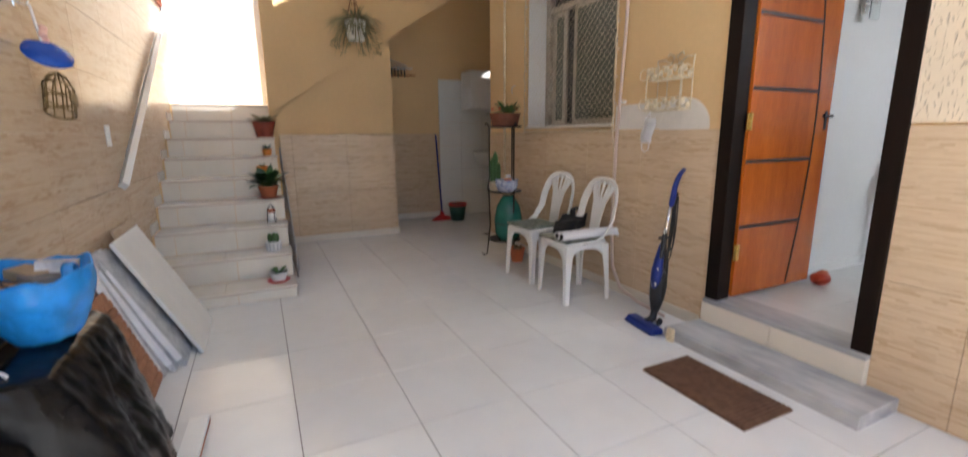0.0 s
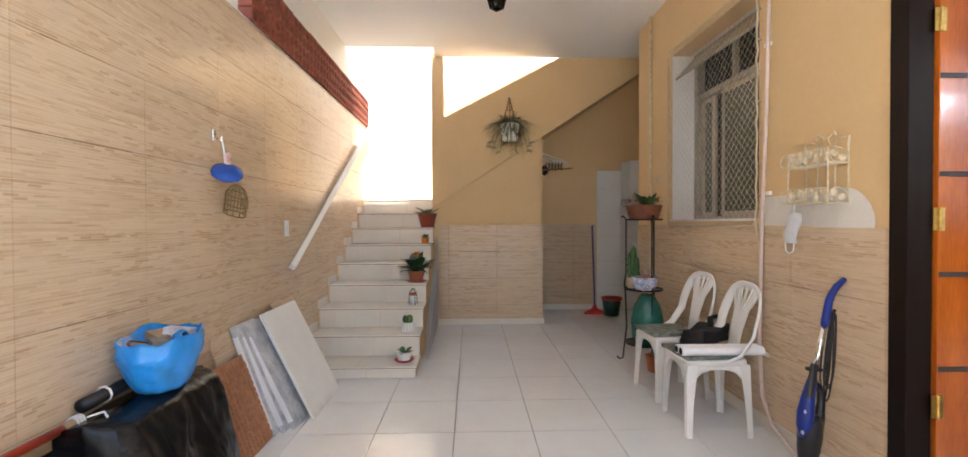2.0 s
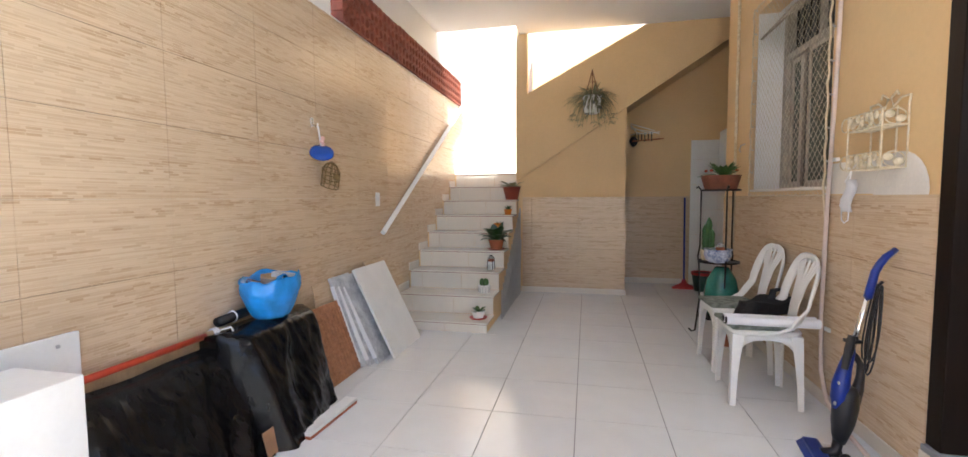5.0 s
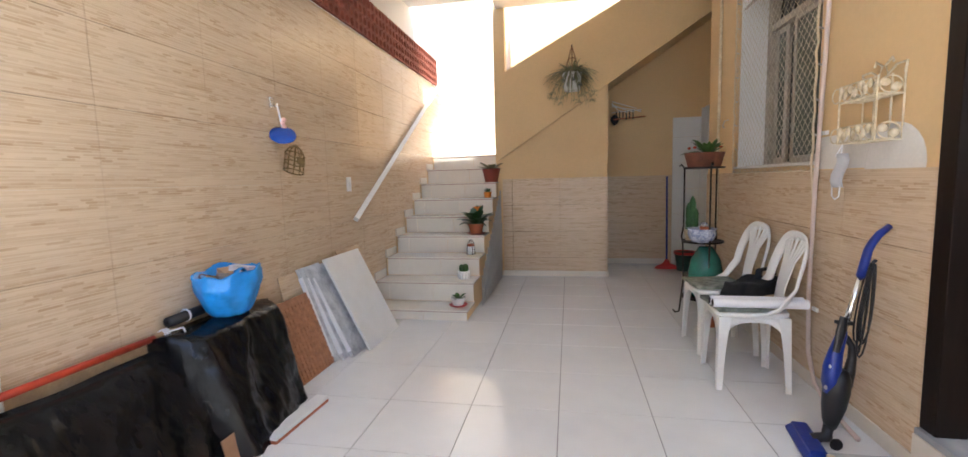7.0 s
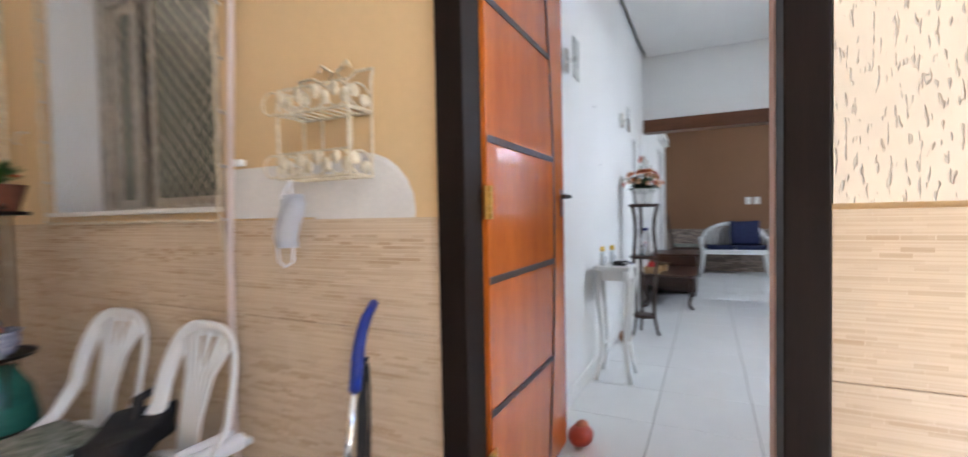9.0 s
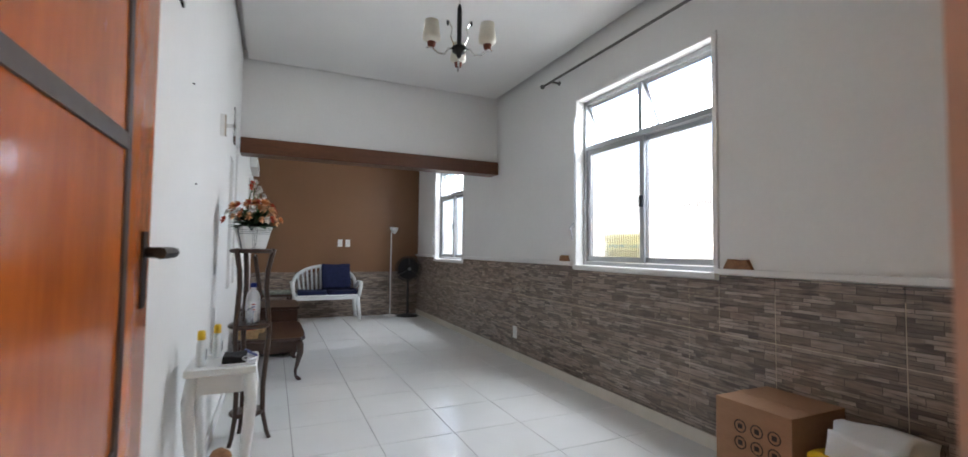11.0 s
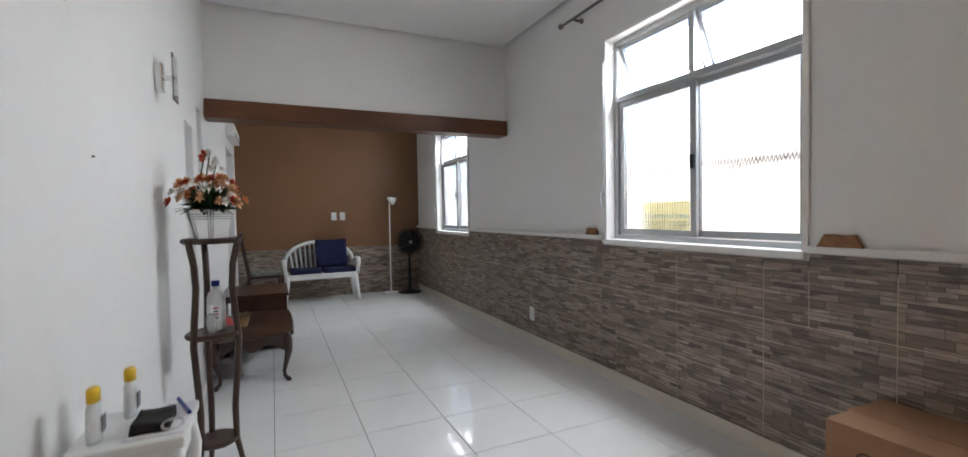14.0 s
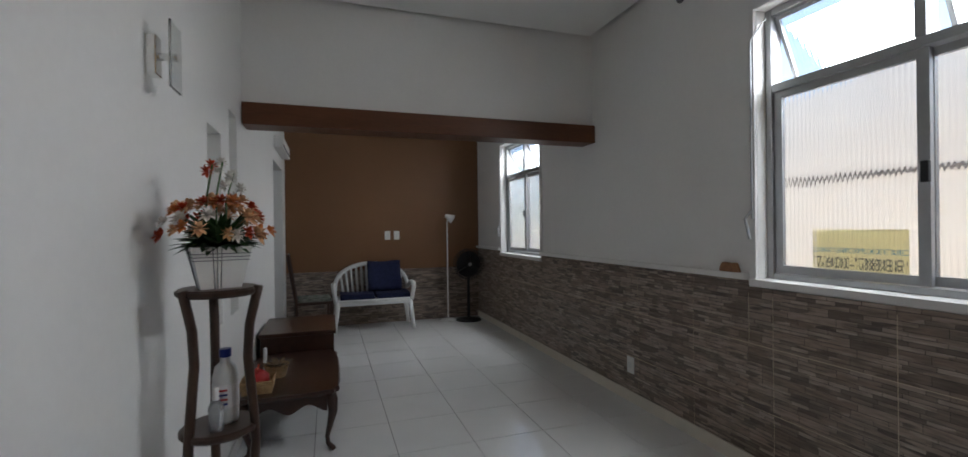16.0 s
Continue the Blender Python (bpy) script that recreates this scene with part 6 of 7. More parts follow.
fp = thing("flower_pot", "white square pot with an arrangement of orange artificial flowers", "flower arrangement", 5.90, 1.875, ZI + 1.0695, rz=20)
bm = B()
pr = []
for z, w in ((0, 0.054), (0.125, 0.080), (0.125, 0.072), (0.105, 0.067)):
    pr.append([bm.verts.new((a * w, b * w, z)) for a, b in ((-1, -1), (1, -1), (1, 1), (-1, 1))])
for a, b in zip(pr, pr[1:]):
    for k in range(4):
        bm.faces.new((a[k], a[(k + 1) % 4], b[(k + 1) % 4], b[k]))
bm.faces.new(pr[0][::-1])
bm.faces.new(pr[-1])
pot = part("pot", bm, WHITE_PLASTIC, fp)
bm = B()
for j in (0.085, 0.095, 0.105):
    w = 0.054 + 0.026 * j / 0.125 + 0.0008
    tube(bm, [(-w, -w, j), (w, -w, j), (w, w, j), (-w, w, j), (-w, -w, j)], 0.0013, 4)
for s in range(4):
    m = pose(0, 0, 0, 0, 0, 90 * s)
    for o in (-0.022, -0.012, -0.002):
        tube(bm, [m @ Vector((o * 0.8, -0.0548, 0.0)), m @ Vector((o * 1.2, -0.0808, 0.125))], 0.0013, 4)
part("line_pattern", bm, SIGN_GREY, pot)
bm = B()
leaves(bm, (0, 0, 0.12), 150, 0.13, 0.07, 0.028, 0.04, seed=61)
leaves(bm, (0, 0, 0.13), 120, 0.11, 0.12, 0.024, 0.02, seed=62)
part("foliage", bm, LEAF_DARK, fp)


def bloom(bm, at, r, out, rnd):
    out = Vector(out).normalized()
    u = out.cross(Vector((0.3, 0.2, 1))).normalized()
    v = out.cross(u)
    for ring, (n, f) in enumerate(((9, 1.0), (6, 0.6))):
        for k in range(n):
            a = k * 2 * math.pi / n + ring
            dirn = u * math.cos(a) + v * math.sin(a)
            base = Vector(at) + out * 0.004 * ring
            leaf(bm, base, base + dirn * r * f + out * r * (0.25 + 0.3 * ring), r * 0.55, 0, 3)


rnd = random.Random(77)
for k in range(44):
    a = k * 2.4
    h = rnd.uniform(0.0, 1.0)
    rr = 0.142 * math.sqrt(1 - 0.75 * h * h) * rnd.uniform(0.75, 1.05)
    at = (rr * math.cos(a), rr * math.sin(a), 0.155 + 0.11 * h)
    bm = B()
    bloom(bm, at, rnd.uniform(0.024, 0.038), (math.cos(a), math.sin(a), 0.3 + h), rnd)
    part("flower", bm, (FLOWER_ORANGE, FLOWER_PEACH, FLOWER_RED, FLOWER_PEACH, FLOWER_WHITE)[k % 5], fp)
orch = [((0.0, 0.03), 0.25, FLOWER_RED, (-0.05, 0.02)), ((0.02, 0.0), 0.27, FLOWER_WHITE, (0.03, -0.02)), ((0.04, -0.03), 0.24, FLOWER_WHITE, (0.08, -0.06))]
for (x, y), h, mt, (tx, ty) in orch:
    part("stem", tube(B(), [(x, y, 0.12), (x, y, 0.12 + h * 0.6), (tx, ty, 0.12 + h)], 0.003, 5), LEAF, fp)
    for k in range(4 if mt is FLOWER_WHITE else 2):
        bm = B()
        bloom(bm, (tx + 0.025 * math.cos(k * 2), ty + 0.02 * math.sin(k * 2), 0.12 + h - 0.025 * k), 0.022, (-0.8, -0.3, 0.2), rnd)
        part("flower", bm, mt, fp)
bt = thing("alcohol_bottle", "milky plastic bottle with a dark blue cap on the stand", "bottle", 5.915, 1.862, ZI + 0.6495)
part("bottle_body", lathe(B(), [(0, 0), (0.034, 0), (0.037, 0.01), (0.037, 0.14), (0.03, 0.17), (0.014, 0.185), (0.014, 0.2), (0, 0.2)], 20), PALE_BOTTLE, bt, smooth=True)
part("cap", lathe(B(), [(0, 0.2), (0.017, 0.2), (0.017, 0.225), (0, 0.225)], 14), BLUE, bt)
part("label", lathe(B(), [(0.0378, 0.05), (0.0378, 0.12)], 20), PAPER, bt)
for k in range(4):
    part("print_bar", box(B(), -0.04, -0.0385, -0.012, 0.012, 0.06 + 0.014 * k, 0.066 + 0.014 * k), RED_PLASTIC if k % 2 else BLUE, bt)
bt = thing("spray_bottle", "small clear spray bottle on the wooden stand", "bottle", 5.845, 1.875, ZI + 0.6495)
part("bottle_body", lathe(B(), [(0, 0), (0.02, 0), (0.021, 0.07), (0.01, 0.09), (0, 0.09)], 14), CLEAR, bt, smooth=True)
part("nozzle", lathe(B(), [(0, 0.09), (0.009, 0.09), (0.009, 0.125), (0, 0.13)], 10), WHITE_PLASTIC, bt)
rg = thing("plush_bundle", "small brown furry bundle on the floor under the stand", "bundle", 5.55, 1.97, ZI)
part("body", blob(B(), (0, 0, 0.05), 0.05, 12, (1, 1, 1), 0.3), WICKER, rg, smooth=True)

# dark carved coffee table
ct = thing("coffee_table", "dark red wooden coffee table with carved cabriole legs", "coffee table", 7.45, 1.77, ZI)
bm = B()
prof = []
for k in range(64):
    a = k * 2 * math.pi / 64
    c, s = math.cos(a), math.sin(a)
    x = 0.47 * math.copysign(abs(c) ** 0.25, c)
    y = 0.27 * math.copysign(abs(s) ** 0.25, s)
    w = 1 + 0.018 * math.cos(a * 12)
    prof.append((x * w, y * w))
lo = [bm.verts.new((x, y, 0.325)) for x, y in prof]
md = [bm.verts.new((x * 1.015, y * 1.015, 0.338)) for x, y in prof]
hi = [bm.verts.new((x * 0.99, y * 0.99, 0.352)) for x, y in prof]
for a, b in ((lo, md), (md, hi)):
    for k in range(64):
        bm.faces.new((a[k], a[(k + 1) % 64], b[(k + 1) % 64], b[k]))
bm.faces.new(lo[::-1])
bm.faces.new(hi)
part("tabletop", bm, TABLE_WOOD, ct)


def scallop(length, along_x, off):
    bm = B()
    n = 24
    rows = []
    for k in range(n + 1):
        u = (k / n - 0.5) * length
        z = 0.325 - 0.075 - 0.022 * math.cos(k / n * 4 * math.pi)
        pts = []
        for d in (-0.009, 0.009):
            for q in (0.324, z):
                pts.append(bm.verts.new((u, off + d, q) if along_x else (off + d, u, q)))
        rows.append(pts)
    for a, b in zip(rows, rows[1:]):
        for i, j in ((0, 1), (1, 3), (3, 2), (2, 0)):
            bm.faces.new((a[i], a[j], b[j], b[i]))
    bm.faces.new((rows[0][0], rows[0][1], rows[0][3], rows[0][2]))
    bm.faces.new((rows[-1][0], rows[-1][2], rows[-1][3], rows[-1][1]))
    return bm


for s in (-1, 1):
    part("apron", scallop(0.80, True, s * 0.225), TABLE_WOOD, ct)
    part("apron", scallop(0.40, False, s * 0.415), TABLE_WOOD, ct)
for px in (-1, 1):
    for py in (-1, 1):
        q = [(0.0, 0.325, 0.03), (0.012, 0.28, 0.032), (0.016, 0.22, 0.026), (0.0, 0.14, 0.018), (-0.016, 0.07, 0.013), (-0.012, 0.03, 0.013), (0.01, 0.012, 0.017), (0.02, 0.0, 0.014)]
        part("leg", tube(B(), [(px * (0.40 + o), py * (0.215 + o), z) for o, z, r in q], [r for o, z, r in q], 9), TABLE_WOOD, ct, smooth=True)
bs = thing("wicker_basket", "square pale wicker basket with red pouch on the table", "basket", 7.12, 1.93, ZI + 0.3525)
bm = B()
for k in range(6):
    z = 0.006 + 0.012 * k
    w = 0.07 + 0.002 * k
    tube(bm, [(-w, -w, z), (w, -w, z), (w, w, z), (-w, w, z), (-w, -w, z)], 0.0065, 6)
part("weave", bm, BASKET, bs)
part("base", box(B(), -0.068, 0.068, -0.068, 0.068, 0.0, 0.008), BASKET, bs)
pu = thing("red_pouch", "red cloth pouch lying in the wicker basket", "pouch", 7.12, 1.93, ZI + 0.361)
part("cloth", blob(B(), (0, 0, 0.055), 0.058, 14, (1, 1, 0.95), 0.25), RED_PLASTIC, pu, smooth=True)
part("ties", tube(B(), [(-0.03, 0, 0.1), (-0.05, 0.0, 0.13), (-0.02, 0, 0.12), (0.02, 0, 0.13)], 0.006, 5), RED, pu)
bs = thing("round_basket", "round brown basket of dried flowers on the table", "basket", 7.36, 1.86, ZI + 0.3525)
part("weave", lathe(B(), [(0, 0), (0.05, 0), (0.07, 0.07), (0.074, 0.075), (0.066, 0.075), (0, 0.06)], 20), BASKET, bs)
bm = B()
leaves(bm, (0, 0, 0.06), 50, 0.10, 0.06, 0.02, 0.02, seed=81)
part("dried_flowers", bm, LEAF_RED, bs)
cd = thing("white_candle", "tall white candle standing on the coffee table", "candle", 7.42, 1.93, ZI + 0.3525)
part("wax", lathe(B(), [(0, 0), (0.012, 0), (0.011, 0.16), (0.004, 0.168), (0, 0.168)], 12), PALE_BOTTLE, cd, smooth=True)
bx = thing("low_chest", "low dark wooden chest behind the coffee table", "chest", 8.28, 1.77, ZI)
part("body", box(B(), -0.32, 0.32, -0.25, 0.26, 0.03, 0.46, bevel=0.006), TABLE_WOOD, bx)
part("lid", box(B(), -0.335, 0.335, -0.265, 0.27, 0.461, 0.49, bevel=0.006), TABLE_WOOD, bx)
for px in (-0.28, 0.28):
    for py in (-0.21, 0.21):
        part("foot", box(B(), px - 0.03, px + 0.03, py - 0.03, py + 0.03, 0.0, 0.03), TABLE_WOOD, bx)

# dark dining chair at the end
dc = thing("dining_chair", "dark wooden dining chair with a patterned seat", "chair", 9.85, 1.72, ZI, rz=4)
part("seat", box(B(), -0.20, 0.20, -0.20, 0.20, 0.42, 0.455, bevel=0.01), STAND_WOOD, dc)
part("seat_pad", crumple(-0.18, 0.18, -0.18, 0.18, 0.456, 0.485, 5, 0.004, 0, 8), CUSHION, dc, smooth=True)
for px in (-0.18, 0.18):
    part("front_leg", box(B(), px - 0.018, px + 0.018, -0.195, -0.16, 0, 0.42), STAND_WOOD, dc)
    part("back_leg", tube(B(), [(px, 0.18, 0.0), (px, 0.18, 0.45), (px, 0.26, 0.96)], 0.02, 6), STAND_WOOD, dc)
for z, y in ((0.58, 0.2), (0.74, 0.225), (0.92, 0.252)):
    part("back_rail", box(B(), -0.17, 0.17, y - 0.009, y + 0.009, z, z + 0.06), STAND_WOOD, dc)

# white plastic bench with navy cushions
be = thing("plastic_bench", "white plastic two-seat bench with arched slatted back", "bench", 10.27, 1.02, ZI)
part("seat", box(B(), -0.22, 0.20, -0.45, 0.45, 0.36, 0.39, bevel=0.012), WHITE_PLASTIC, be, smooth=True)
part("apron", box(B(), -0.222, -0.205, -0.42, 0.42, 0.32, 0.362), WHITE_PLASTIC, be)
for px, lean in ((-0.20, -0.03), (0.17, 0.03)):
    for s in (-1, 1):
        part("leg", tube(B(), [(px, s * 0.43, 0.38), (px + lean * 0.5, s * 0.45, 0.2), (px + lean, s * 0.475, 0.0)], [0.032, 0.028, 0.022], 8, flat=0.7), WHITE_PLASTIC, be, smooth=True)


def bench_arch(a, w, top):
    return Vector((0.18 + 0.08 * max(0, math.sin(a)), w * math.cos(a), 0.48 + (top - 0.48) * max(0, math.sin(a)) ** 0.8))


part("back_frame", tube(B(), [bench_arch(math.pi * k / 20, 0.46, 0.80) for k in range(21)], 0.026, 8, flat=0.6), WHITE_PLASTIC, be, smooth=True)
for k in range(13):
    y = -0.39 + 0.065 * k
    a = math.acos(max(-1, min(1, y / 0.46)))
    part("back_slat", tube(B(), [(0.18, y * 0.9, 0.385), bench_arch(a, 0.46, 0.79)], 0.014, 6, flat=0.4), WHITE_PLASTIC, be)
for s in (-1, 1):
    part("armrest", tube(B(), [(0.18, s * 0.46, 0.47), (0.0, s * 0.48, 0.57), (-0.18, s * 0.48, 0.57), (-0.235, s * 0.475, 0.52), (-0.21, s * 0.455, 0.36)], [0.028, 0.03, 0.03, 0.028, 0.024], 8, flat=0.7), WHITE_PLASTIC, be, smooth=True)
for y, w in ((1.22, 0.4), (0.79, 0.42)):
    tagged(part("bench_cushion", crumple(-0.19, 0.16, -w / 2, w / 2, 0, 0.06, 7, 0.010, 0, 7, y), NAVY, smooth=True, m=pose(10.26, y, ZI + 0.391)), "flat navy blue seat cushion on the bench", "cushion", "bench cushions")
tagged(part("pillow", crumple(-0.05, 0.05, -0.21, 0.21, 0, 0.38, 8, 0.014, 0.1, 6, 4), NAVY, smooth=True, m=pose(10.33, 0.87, ZI + 0.455, 0, 14, 0)), "square navy blue pillow leaning on the bench back", "pillow")

# floor lamp and fan
fl = thing("floor_lamp", "slim white floor lamp with a small adjustable shade", "floor lamp", 10.38, 0.02, ZI)
part("base_plate", lathe(B(), [(0, 0), (0.10, 0), (0.10, 0.012), (0.02, 0.025), (0, 0.025)], 24), WHITE_PLASTIC, fl)
part("pole", tube(B(), [(0, 0, 0.02), (0, 0, 1.33), (-0.01, -0.015, 1.38)], 0.009, 8), WHITE_PLASTIC, fl)
part("shade", lathe(B(), [(0.022, 0.0), (0.03, 0.03), (0.062, 0.11), (0.058, 0.11), (0.026, 0.03), (0, 0.01)], 18), WHITE_PLASTIC, fl, smooth=True, m=pose(0.0, 0.02, 1.42, 120, 20, -20))
fa = thing("pedestal_fan", "black pedestal fan standing by the stone-tiled wall", "fan", 10.27, -0.24, ZI)
part("base_plate", lathe(B(), [(0, 0), (0.17, 0), (0.17, 0.015), (0.05, 0.04), (0, 0.045)], 28), BLACK, fa)
part("column", tube(B(), [(0, 0, 0.03), (0, 0, 0.4), (0, 0, 0.62)], [0.022, 0.02, 0.014], 10), BLACK, fa)
part("motor", blob(B(), (0.05, 0, 0.76), 0.075, 12, (1.2, 0.9, 0.9)), BLACK, fa, smooth=True)
part("rear_cowl", lathe(B(), [(0.05, 0), (0.15, 0.0), (0.17, 0.02), (0.05, 0.03)], 24), BLACK, fa, m=pose(0.0, 0, 0.76, 0, -90))
part("neck", tube(B(), [(0, 0, 0.6), (0.02, 0, 0.7)], 0.02, 8), BLACK, fa)
for x in (-0.09, -0.02):
    for r in (0.06, 0.12, 0.17, 0.205):
        part("guard_ring", tube(B(), [(x + 0.03 * (r / 0.205) ** 2, r * math.cos(a * 0.2618), 0.76 + r * math.sin(a * 0.2618)) for a in range(25)], 0.003, 5), BLACK, fa)
bm = B()
for k in range(36):
    a = k * math.pi / 18
    tube(bm, [(-0.09, 0.03 * math.cos(a), 0.76 + 0.03 * math.sin(a)), (-0.055, 0.205 * math.cos(a), 0.76 + 0.205 * math.sin(a)), (0.01, 0.205 * math.cos(a), 0.76 + 0.205 * math.sin(a)), (-0.0, 0.05 * math.cos(a), 0.76 + 0.05 * math.sin(a))], 0.004, 4)
part("guard_wires", bm, BLACK, fa)
for k in range(3):
    bm = B()
    leaf(bm, (-0.04, 0, 0.0), (-0.04, 0.0, 0.19), 0.17, 0, 4)
    bmesh.ops.solidify(bm, geom=bm.faces[:], thickness=0.003)
    part("blade", bm, BLACK, fa, m=pose(0, 0, 0.76, 120 * k))
part("badge", lathe(B(), [(0, 0), (0.025, 0), (0.02, 0.006), (0, 0.006)], 14), STEEL, fa, m=pose(-0.09, 0, 0.76, 0, -90))

# chandelier
cl = thing("chandelier", "chrome three-arm chandelier with ivory glass shades", "chandelier", 5.45, 0.80, 2.38)
part("canopy", lathe(B(), [(0, 0.5445), (0.06, 0.5445), (0.055, 0.52), (0.025, 0.46), (0.012, 0.44), (0, 0.44)], 20), CHROME, cl, smooth=True)
part("chain", tube(B(), [(0, 0, 0.44), (0.004, 0, 0.4), (-0.004, 0, 0.36), (0, 0, 0.32)], 0.005, 6), CHROME, cl)
part("column", lathe(B(), [(0, 0.0), (0.012, 0.01), (0.02, 0.03), (0.04, 0.04), (0.042, 0.07), (0.014, 0.08), (0.014, 0.3), (0.006, 0.33), (0, 0.33)], 16), IRON, cl, smooth=True)
for k, a in enumerate((1.75, 1.75 + 2.094, 1.75 + 4.189)):
    c, s = math.cos(a), math.sin(a)
    part("arm", tube(B(), [(0.03 * c, 0.03 * s, 0.055), (0.07 * c, 0.07 * s, 0.045), (0.1 * c, 0.1 * s, 0.005), (0.14 * c, 0.14 * s, 0.0), (0.19 * c, 0.19 * s, 0.025), (0.215 * c, 0.215 * s, 0.01)], 0.006, 8), CHROME, cl, smooth=True)
    part("scroll", tube(B(), [(0.035 * c, 0.035 * s, 0.07), (0.06 * c, 0.06 * s, 0.12), (0.05 * c, 0.05 * s, 0.17), (0.075 * c, 0.075 * s, 0.21)], 0.0035, 6), CHROME, cl)
    part("leaf_tip", blob(B(), (0.08 * c, 0.08 * s, 0.195), 0.011, 7, (0.7, 0.7, 1.6)), BLACK, cl)
    part("lampholder", lathe(B(), [(0, 0.02), (0.02, 0.025), (0.026, 0.05), (0, 0.055)], 14, (0.185 * c, 0.185 * s, 0)), COPPER, cl, smooth=True)
    part("shade", lathe(B(), [(0.022, 0.05), (0.05, 0.065), (0.052, 0.085), (0.04, 0.175), (0.037, 0.175), (0.048, 0.085), (0.02, 0.055)], 20, (0.185 * c, 0.185 * s, 0)), SHADE_GLASS, cl, smooth=True)

# wall lights
for x in (4.22, 5.92):
    sc = thing("wall_light", "flat clear glass wall light with chrome clips", "wall light", x, NL, 1.94, group="wall lights")
    part("bracket", box(B(), -0.025, 0.025, -0.03, 0.0, -0.06, 0.06, bevel=0.004), CHROME, sc)
    part("glass_plate", box(B(), -0.05, 0.055, -0.075, -0.068, -0.10, 0.10, bevel=0.002), GLASS, sc)
    part("clip", tube(B(), [(0, -0.03, 0), (0, -0.08, 0)], 0.012, 8), CHROME, sc)
# curtain rod
cr = thing("curtain_rod", "thin metal curtain rod with ball ends above the window", "curtain rod", 0, NB, 2.73)
part("rod", tube(B(), [(4.52, 0.075, 0), (6.44, 0.075, 0)], 0.010, 8), DULL_METAL, cr)
for x in (4.50, 6.46):
    part("finial", blob(B(), (x, 0.075, 0), 0.022, 10), DULL_METAL, cr, smooth=True)
for x in (4.66, 6.30):
    part("bracket", tube(B(), [(x, 0.0, -0.01), (x, 0.05, -0.01), (x, 0.075, -0.004)], 0.010, 8), DULL_METAL, cr)
    part("flange", lathe(B(), [(0, 0), (0.02, 0), (0.018, 0.006), (0, 0.006)], 14), DULL_METAL, cr, m=pose(x, 0.0, -0.01, -90))
# sockets and switches
so = thing("socket", "white wall socket on the stone-tiled dado", "socket", 7.05, NB + 0.01, 0.43)
part("plate", box(B(), -0.036, 0.036, 0, 0.009, -0.058, 0.058, bevel=0.003), WHITE_PLASTIC, so)
part("insert", box(B(), -0.018, 0.018, 0.009, 0.012, -0.02, 0.02), PALE_BOTTLE, so)
for y in (0.80, 0.68):
    so = thing("light_switch", "white switch plate on the brown wall", "switch", FX, y, 1.33, group="switches on the brown wall")
    part("plate", box(B(), -0.009, 0, -0.036, 0.036, -0.058, 0.058, bevel=0.003), WHITE_PLASTIC, so)
    part("rocker", box(B(), -0.013, -0.009, -0.012, 0.012, -0.02, 0.02), PALE_BOTTLE, so)
ac = thing("door_air_unit", "slim white box unit mounted above the inner door", "wall unit", 9.72, NL, 2.3)
part("body", box(B(), -0.42, 0.42, -0.09, -0.001, -0.06, 0.07, bevel=0.012), WHITE_PLASTIC, ac)
part("slot", box(B(), -0.38, 0.38, -0.0915, -0.089, -0.045, -0.015), SIGN_GREY, ac)
c2 = thing("ceiling_light", "small chrome light with glass petals in the far room", "ceiling light", 9.1, 0.8, 2.925)
part("base", lathe(B(), [(0, 0), (0.08, 0), (0.07, -0.03), (0.03, -0.2), (0, -0.2)], 18), CHROME, c2, smooth=True)
for k in range(3):
    a = k * 2.094 + 0.4
    part("petal", lathe(B(), [(0.015, -0.19), (0.06, -0.26), (0.08, -0.27), (0.056, -0.25)], 12, (0.12 * math.cos(a), 0.12 * math.sin(a), 0)), SHADE_GLASS, c2, smooth=True)
    part("arm", tube(B(), [(0, 0, -0.18), (0.12 * math.cos(a), 0.12 * math.sin(a), -0.2)], 0.008, 6), CHROME, c2)
for x, z, y in ((4.55, 2.02, NL), (4.95, 1.86, NL), (5.1, 1.5, NL)):
    n = thing("wall_nail", "small dark nail sticking out of the white wall", "nail", x, y, z, group="nails")
    part("shank", tube(B(), [(0, 0.002, 0), (0, -0.006, 0)], 0.003, 6), IRON, n)

# sign behind the glass, written to be read from outside
sg = thing("sale_sign", "yellow board with a telephone number behind the window glass", "sign", 5.67, NB - 0.150, 1.155)
part("board", box(B(), -0.19, 0.19, -0.004, 0.0, 0.0, 0.23), SIGN, sg)


def words(body, size, x, z, mat, parent, label=""):
    cu = bpy.data.curves.new("writing", 'FONT')
    cu.body, cu.size, cu.extrude = body, size, 0.0005
    cu.align_x = 'CENTER'
    tmp = bpy.data.objects.new("writing", cu)
    scene.collection.objects.link(tmp)
    me = bpy.data.meshes.new_from_object(tmp.evaluated_get(bpy.context.evaluated_depsgraph_get()))
    bpy.data.objects.remove(tmp)
    me.materials.clear()
    me.materials.append(mat)
    ob = new("writing", me)
    ob.parent = parent
    ob.matrix_basis = pose(x, 0.0022, z, 90, 0, 0)
    return ob


words("DIRETO C/PROPRIETÁRIO", 0.033, 0, 0.125, SIGN_BLUE, sg)
words("98887-0067", 0.075, 0, 0.055, SIGN_GREY, sg)

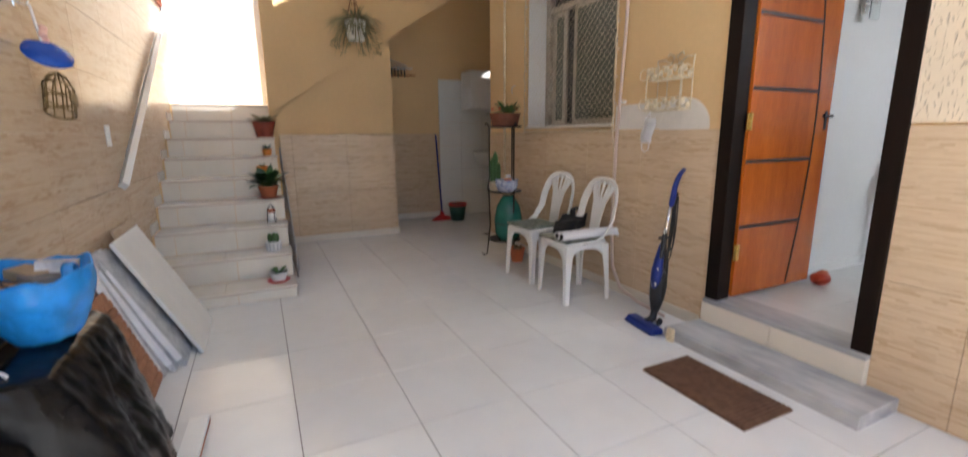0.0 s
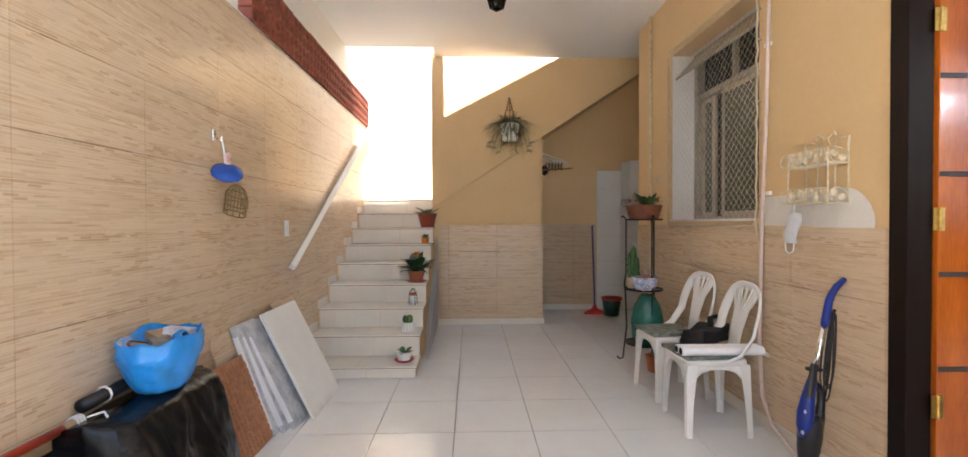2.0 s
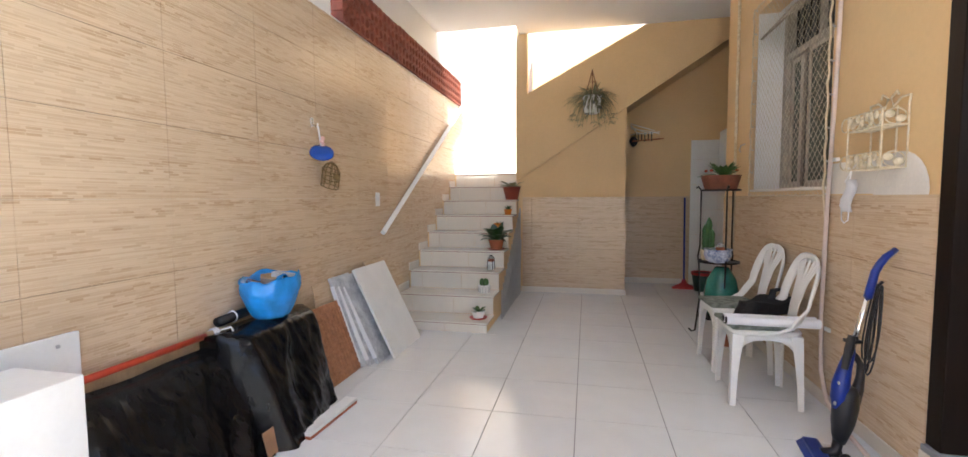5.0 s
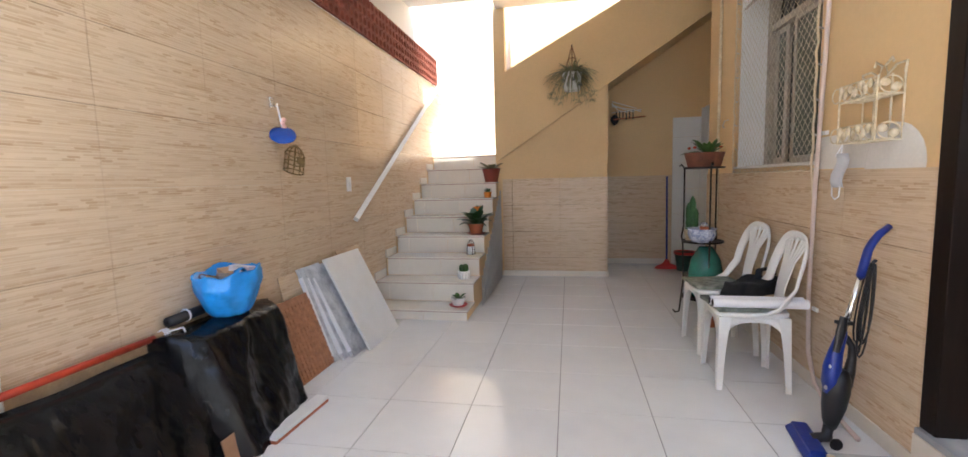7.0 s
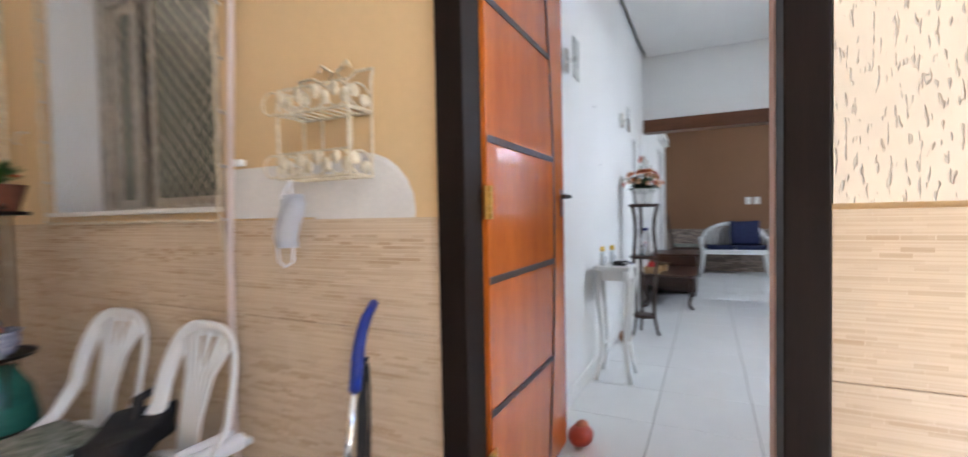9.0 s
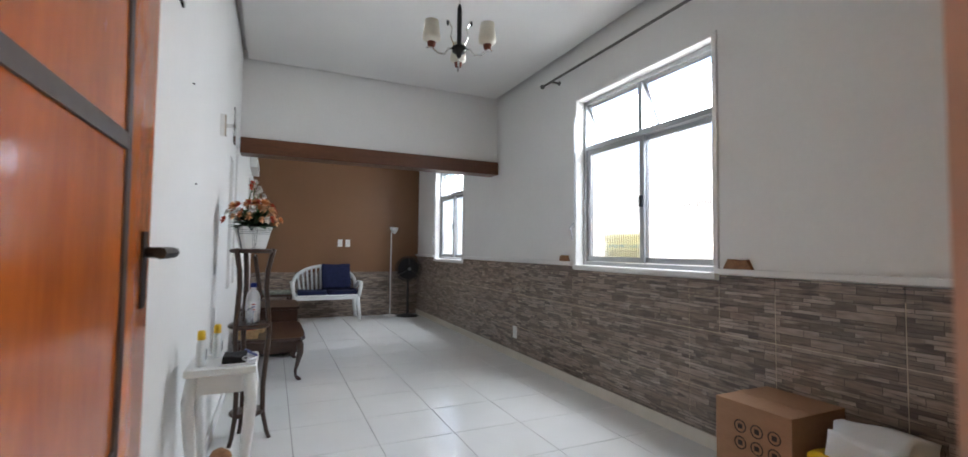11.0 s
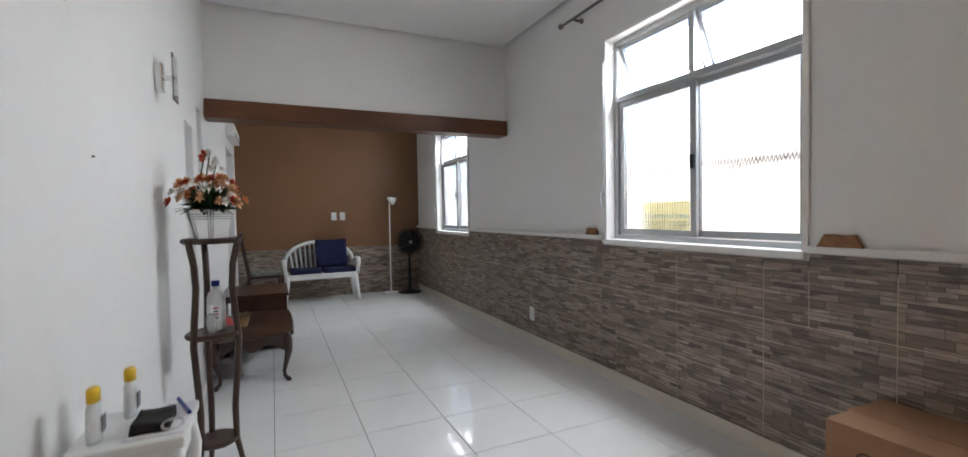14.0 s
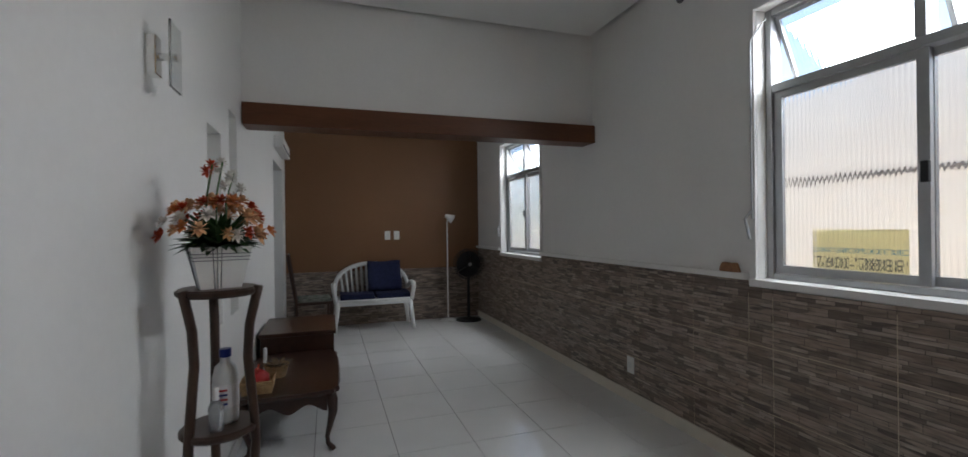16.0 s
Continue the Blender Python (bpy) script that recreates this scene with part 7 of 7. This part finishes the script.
# broken bits on the ledge
for x in (4.60, 6.17):
    n = tagged(part("plaster_lump", crumple(-0.06 if x < 5 else -0.03, 0.05, -0.013, 0.013, 0, 0.05, 4, 0.008, 0.5, 15, x), WICKER, m=pose(x, NB + 0.019, 1.165)), "crumbled brown plaster lump on the white ledge", "rubble")
# cardboard box, bin bag
cb = thing("cardboard_box", "closed brown cardboard box on the room floor", "cardboard box", 4.28, -0.27, ZI)
part("carton", box(B(), -0.17, 0.17, -0.19, 0.17, 0, 0.43, bevel=0.004), CARD, cb)
part("tape", box(B(), -0.172, 0.172, -0.03, 0.03, 0.43, 0.4312), CARD, cb)
for k in range(6):
    i, j = k % 2, k // 2
    bm = B()
    tube(bm, [(-0.1 + 0.075 * j + 0.026 * math.cos(a * 0.524), 0.1712, 0.33 - 0.07 * i + 0.026 * math.sin(a * 0.524)) for a in range(13)], 0.0025, 4)
    box(bm, -0.11 + 0.075 * j, -0.09 + 0.075 * j, 0.1702, 0.172, 0.32 - 0.07 * i, 0.34 - 0.07 * i)
    part("printed_mark", bm, CARD_INK, cb)
bb = thing("waste_bag", "dark bin with a white and yellow bag pulled over it", "waste bin", 3.90, -0.27, ZI)
part("bin", lathe(B(), [(0, 0), (0.13, 0), (0.16, 0.30), (0, 0.30)], 20), BLACK, bb)
part("bag", crumple(-0.13, 0.13, -0.13, 0.13, 0.30, 0.42, 8, 0.035, 0, 7, 3), WHITE_CLOTH, bb, smooth=True)
part("yellow_band", crumple(-0.15, 0.15, -0.15, 0.15, 0.27, 0.32, 6, 0.02, 0, 9, 5), YELLOW, bb, smooth=True)
# red frog-shaped door stop
rs = thing("door_stop", "orange-red round door stop against the open door", "door stop", 3.87, 1.90, ZI)
part("body", blob(B(), (0, 0, 0.045), 0.06, 14, (1.2, 0.9, 0.72)), RED, rs, smooth=True)
part("top", blob(B(), (0.02, 0, 0.08), 0.03, 10, (1.4, 0.9, 0.6)), TERRA, rs, smooth=True)
# bag with slippers near the doorway
gb = thing("grey_bag", "grey cloth bag lying on the room floor", "bag", 4.38, 0.22, ZI)
part("cloth", crumple(-0.12, 0.16, -0.18, 0.12, 0.0, 0.09, 12, 0.03, 0.1, 9, 8), NEWS, gb, smooth=True)


def slipper(label, x, y, z, rz, top):
    s = thing("slipper", label, "slipper", x, y, z, rz, group="slippers on the bag")
    bm = B()
    prof = [(0.045 * (0.8 + 0.3 * math.cos(a * 0.3927)) * math.sin(a * 0.3927), 0.125 * math.cos(a * 0.3927)) for a in range(16)]
    lo = [bm.verts.new((q, r, 0)) for q, r in prof]
    hi = [bm.verts.new((q * 1.05, r * 1.03, 0.022)) for q, r in prof]
    for k in range(16):
        bm.faces.new((lo[k], lo[(k + 1) % 16], hi[(k + 1) % 16], hi[k]))
    bm.faces.new(lo[::-1])
    bm.faces.new(hi)
    part("sole", bm, RED_PLASTIC, s)
    bm = B()
    tube(bm, [(0.05 * math.cos(a * 0.35), 0.04, 0.018 + 0.045 * math.sin(a * 0.35)) for a in range(10)], 0.03, 6, flat=0.2)
    part("strap", bm, top, s, smooth=True)
    return s


slipper("red-soled slipper with a pale strap on the bag", 4.34, 0.30, ZI + 0.11, 70, PALE_BOTTLE)
slipper("red-soled slipper with a dark blue strap on the bag", 4.41, 0.19, ZI + 0.115, 60, NAVY)


# ---- tiles of walls and floors ----
TZ = spans(0.0, 2.445, 0.225, 0.315)
wall_tiles(wall_west, "wall_tile", BEIGE_TILE, "y", LX - 0.008, 1, spans(-0.6, 6.75, 1.05, 0.5625), TZ)
far_tiles = box(B(), LX - 0.008, LX, -3.3, -0.6, 0, 2.445)
part("wall_tile_sheet", far_tiles, BEIGE_TILE, wall_west)
DADO = spans(0.0, 1.17, 0.225, 0.315)
wall_tiles(wall_east, "wall_tile", BEIGE_TILE, "y", RX, -1, spans(-0.6, 4.86, 2.05, 0.5625), DADO, [(DOOR[0], DOOR[1], -1, 3)], thick=0.009)
wall_tiles(wall_pier, "wall_tile", BEIGE_TILE, "x", PY + 0.045, -1, spans(0.875, 2.10, 0.99, 0.5625), DADO, thick=0.046)
wall_tiles(wall_under, "wall_tile", BEIGE_TILE, "x", BY, -1, spans(0.9, 2.98, 2.10, 0.5625), DADO, thick=0.009)
wall_tiles(wall_under, "white_wall_tile", BRIGHT_TILE, "x", BY, -1, spans(2.98, 4.2, 2.98, 0.33), spans(0, 1.9, 0, 0.33), thick=0.012)
wall_tiles(wall_win, "stone_tile", MOSAIC, "x", NB, 1, spans(RI, FX, 4.41, 0.512), spans(0.17, 1.135, 0.17, 0.32), [(WIN_A[0] - 0.03, WIN_A[1] + 0.05, 1.10, 2), (WIN_B[0] - 0.02, WIN_B[1] + 0.03, 1.07, 2)], thick=0.01, gap=0.004)
wall_tiles(wall_far, "stone_tile", MOSAIC, "y", FX, -1, spans(NB + 0.012, NL, NB + 0.012, 0.512), spans(0.17, 0.875, 0.17, 0.36), thick=0.01)
for a, b in ((1.2, 1.62), (1.62, 2.03)):
    piece("riser_tile", step_riser, STEP_WHITE, (0.008, b - a - 0.004, 0.112), (RX - 0.034, (a + b) / 2, 0.118))
YX = [s for s in spans(RX, 4.2, 1.152, 0.45)]
YY = [s for s in spans(-0.7, 6.5, 2.36, 0.462)]
floor_tiles(floor, "floor_tile", FLOOR, spans(LX, RX, 1.152, 0.45), YY, 0.0)
bm = B()
for a, b in YX:
    for c, e in [s for s in YY if s[0] > 4.8]:
        box(bm, a + 0.002, b - 0.002, c + 0.002, e - 0.002, -0.008, 0)
for a, b in spans(LX, RX, 1.152, 0.45):
    for c, e in spans(-3.3, -0.7, 2.36, 0.462):
        box(bm, a + 0.002, b - 0.002, c + 0.002, e - 0.002, -0.008, 0)
part("floor_tiles_far", bm, FLOOR, floor)["kind"] = "stuff"
floor_tiles(floor_in, "floor_tile", FLOOR_IN, spans(RI, FX, 6.85, 0.44), spans(NB, NL, 0.76, 0.44), ZI)
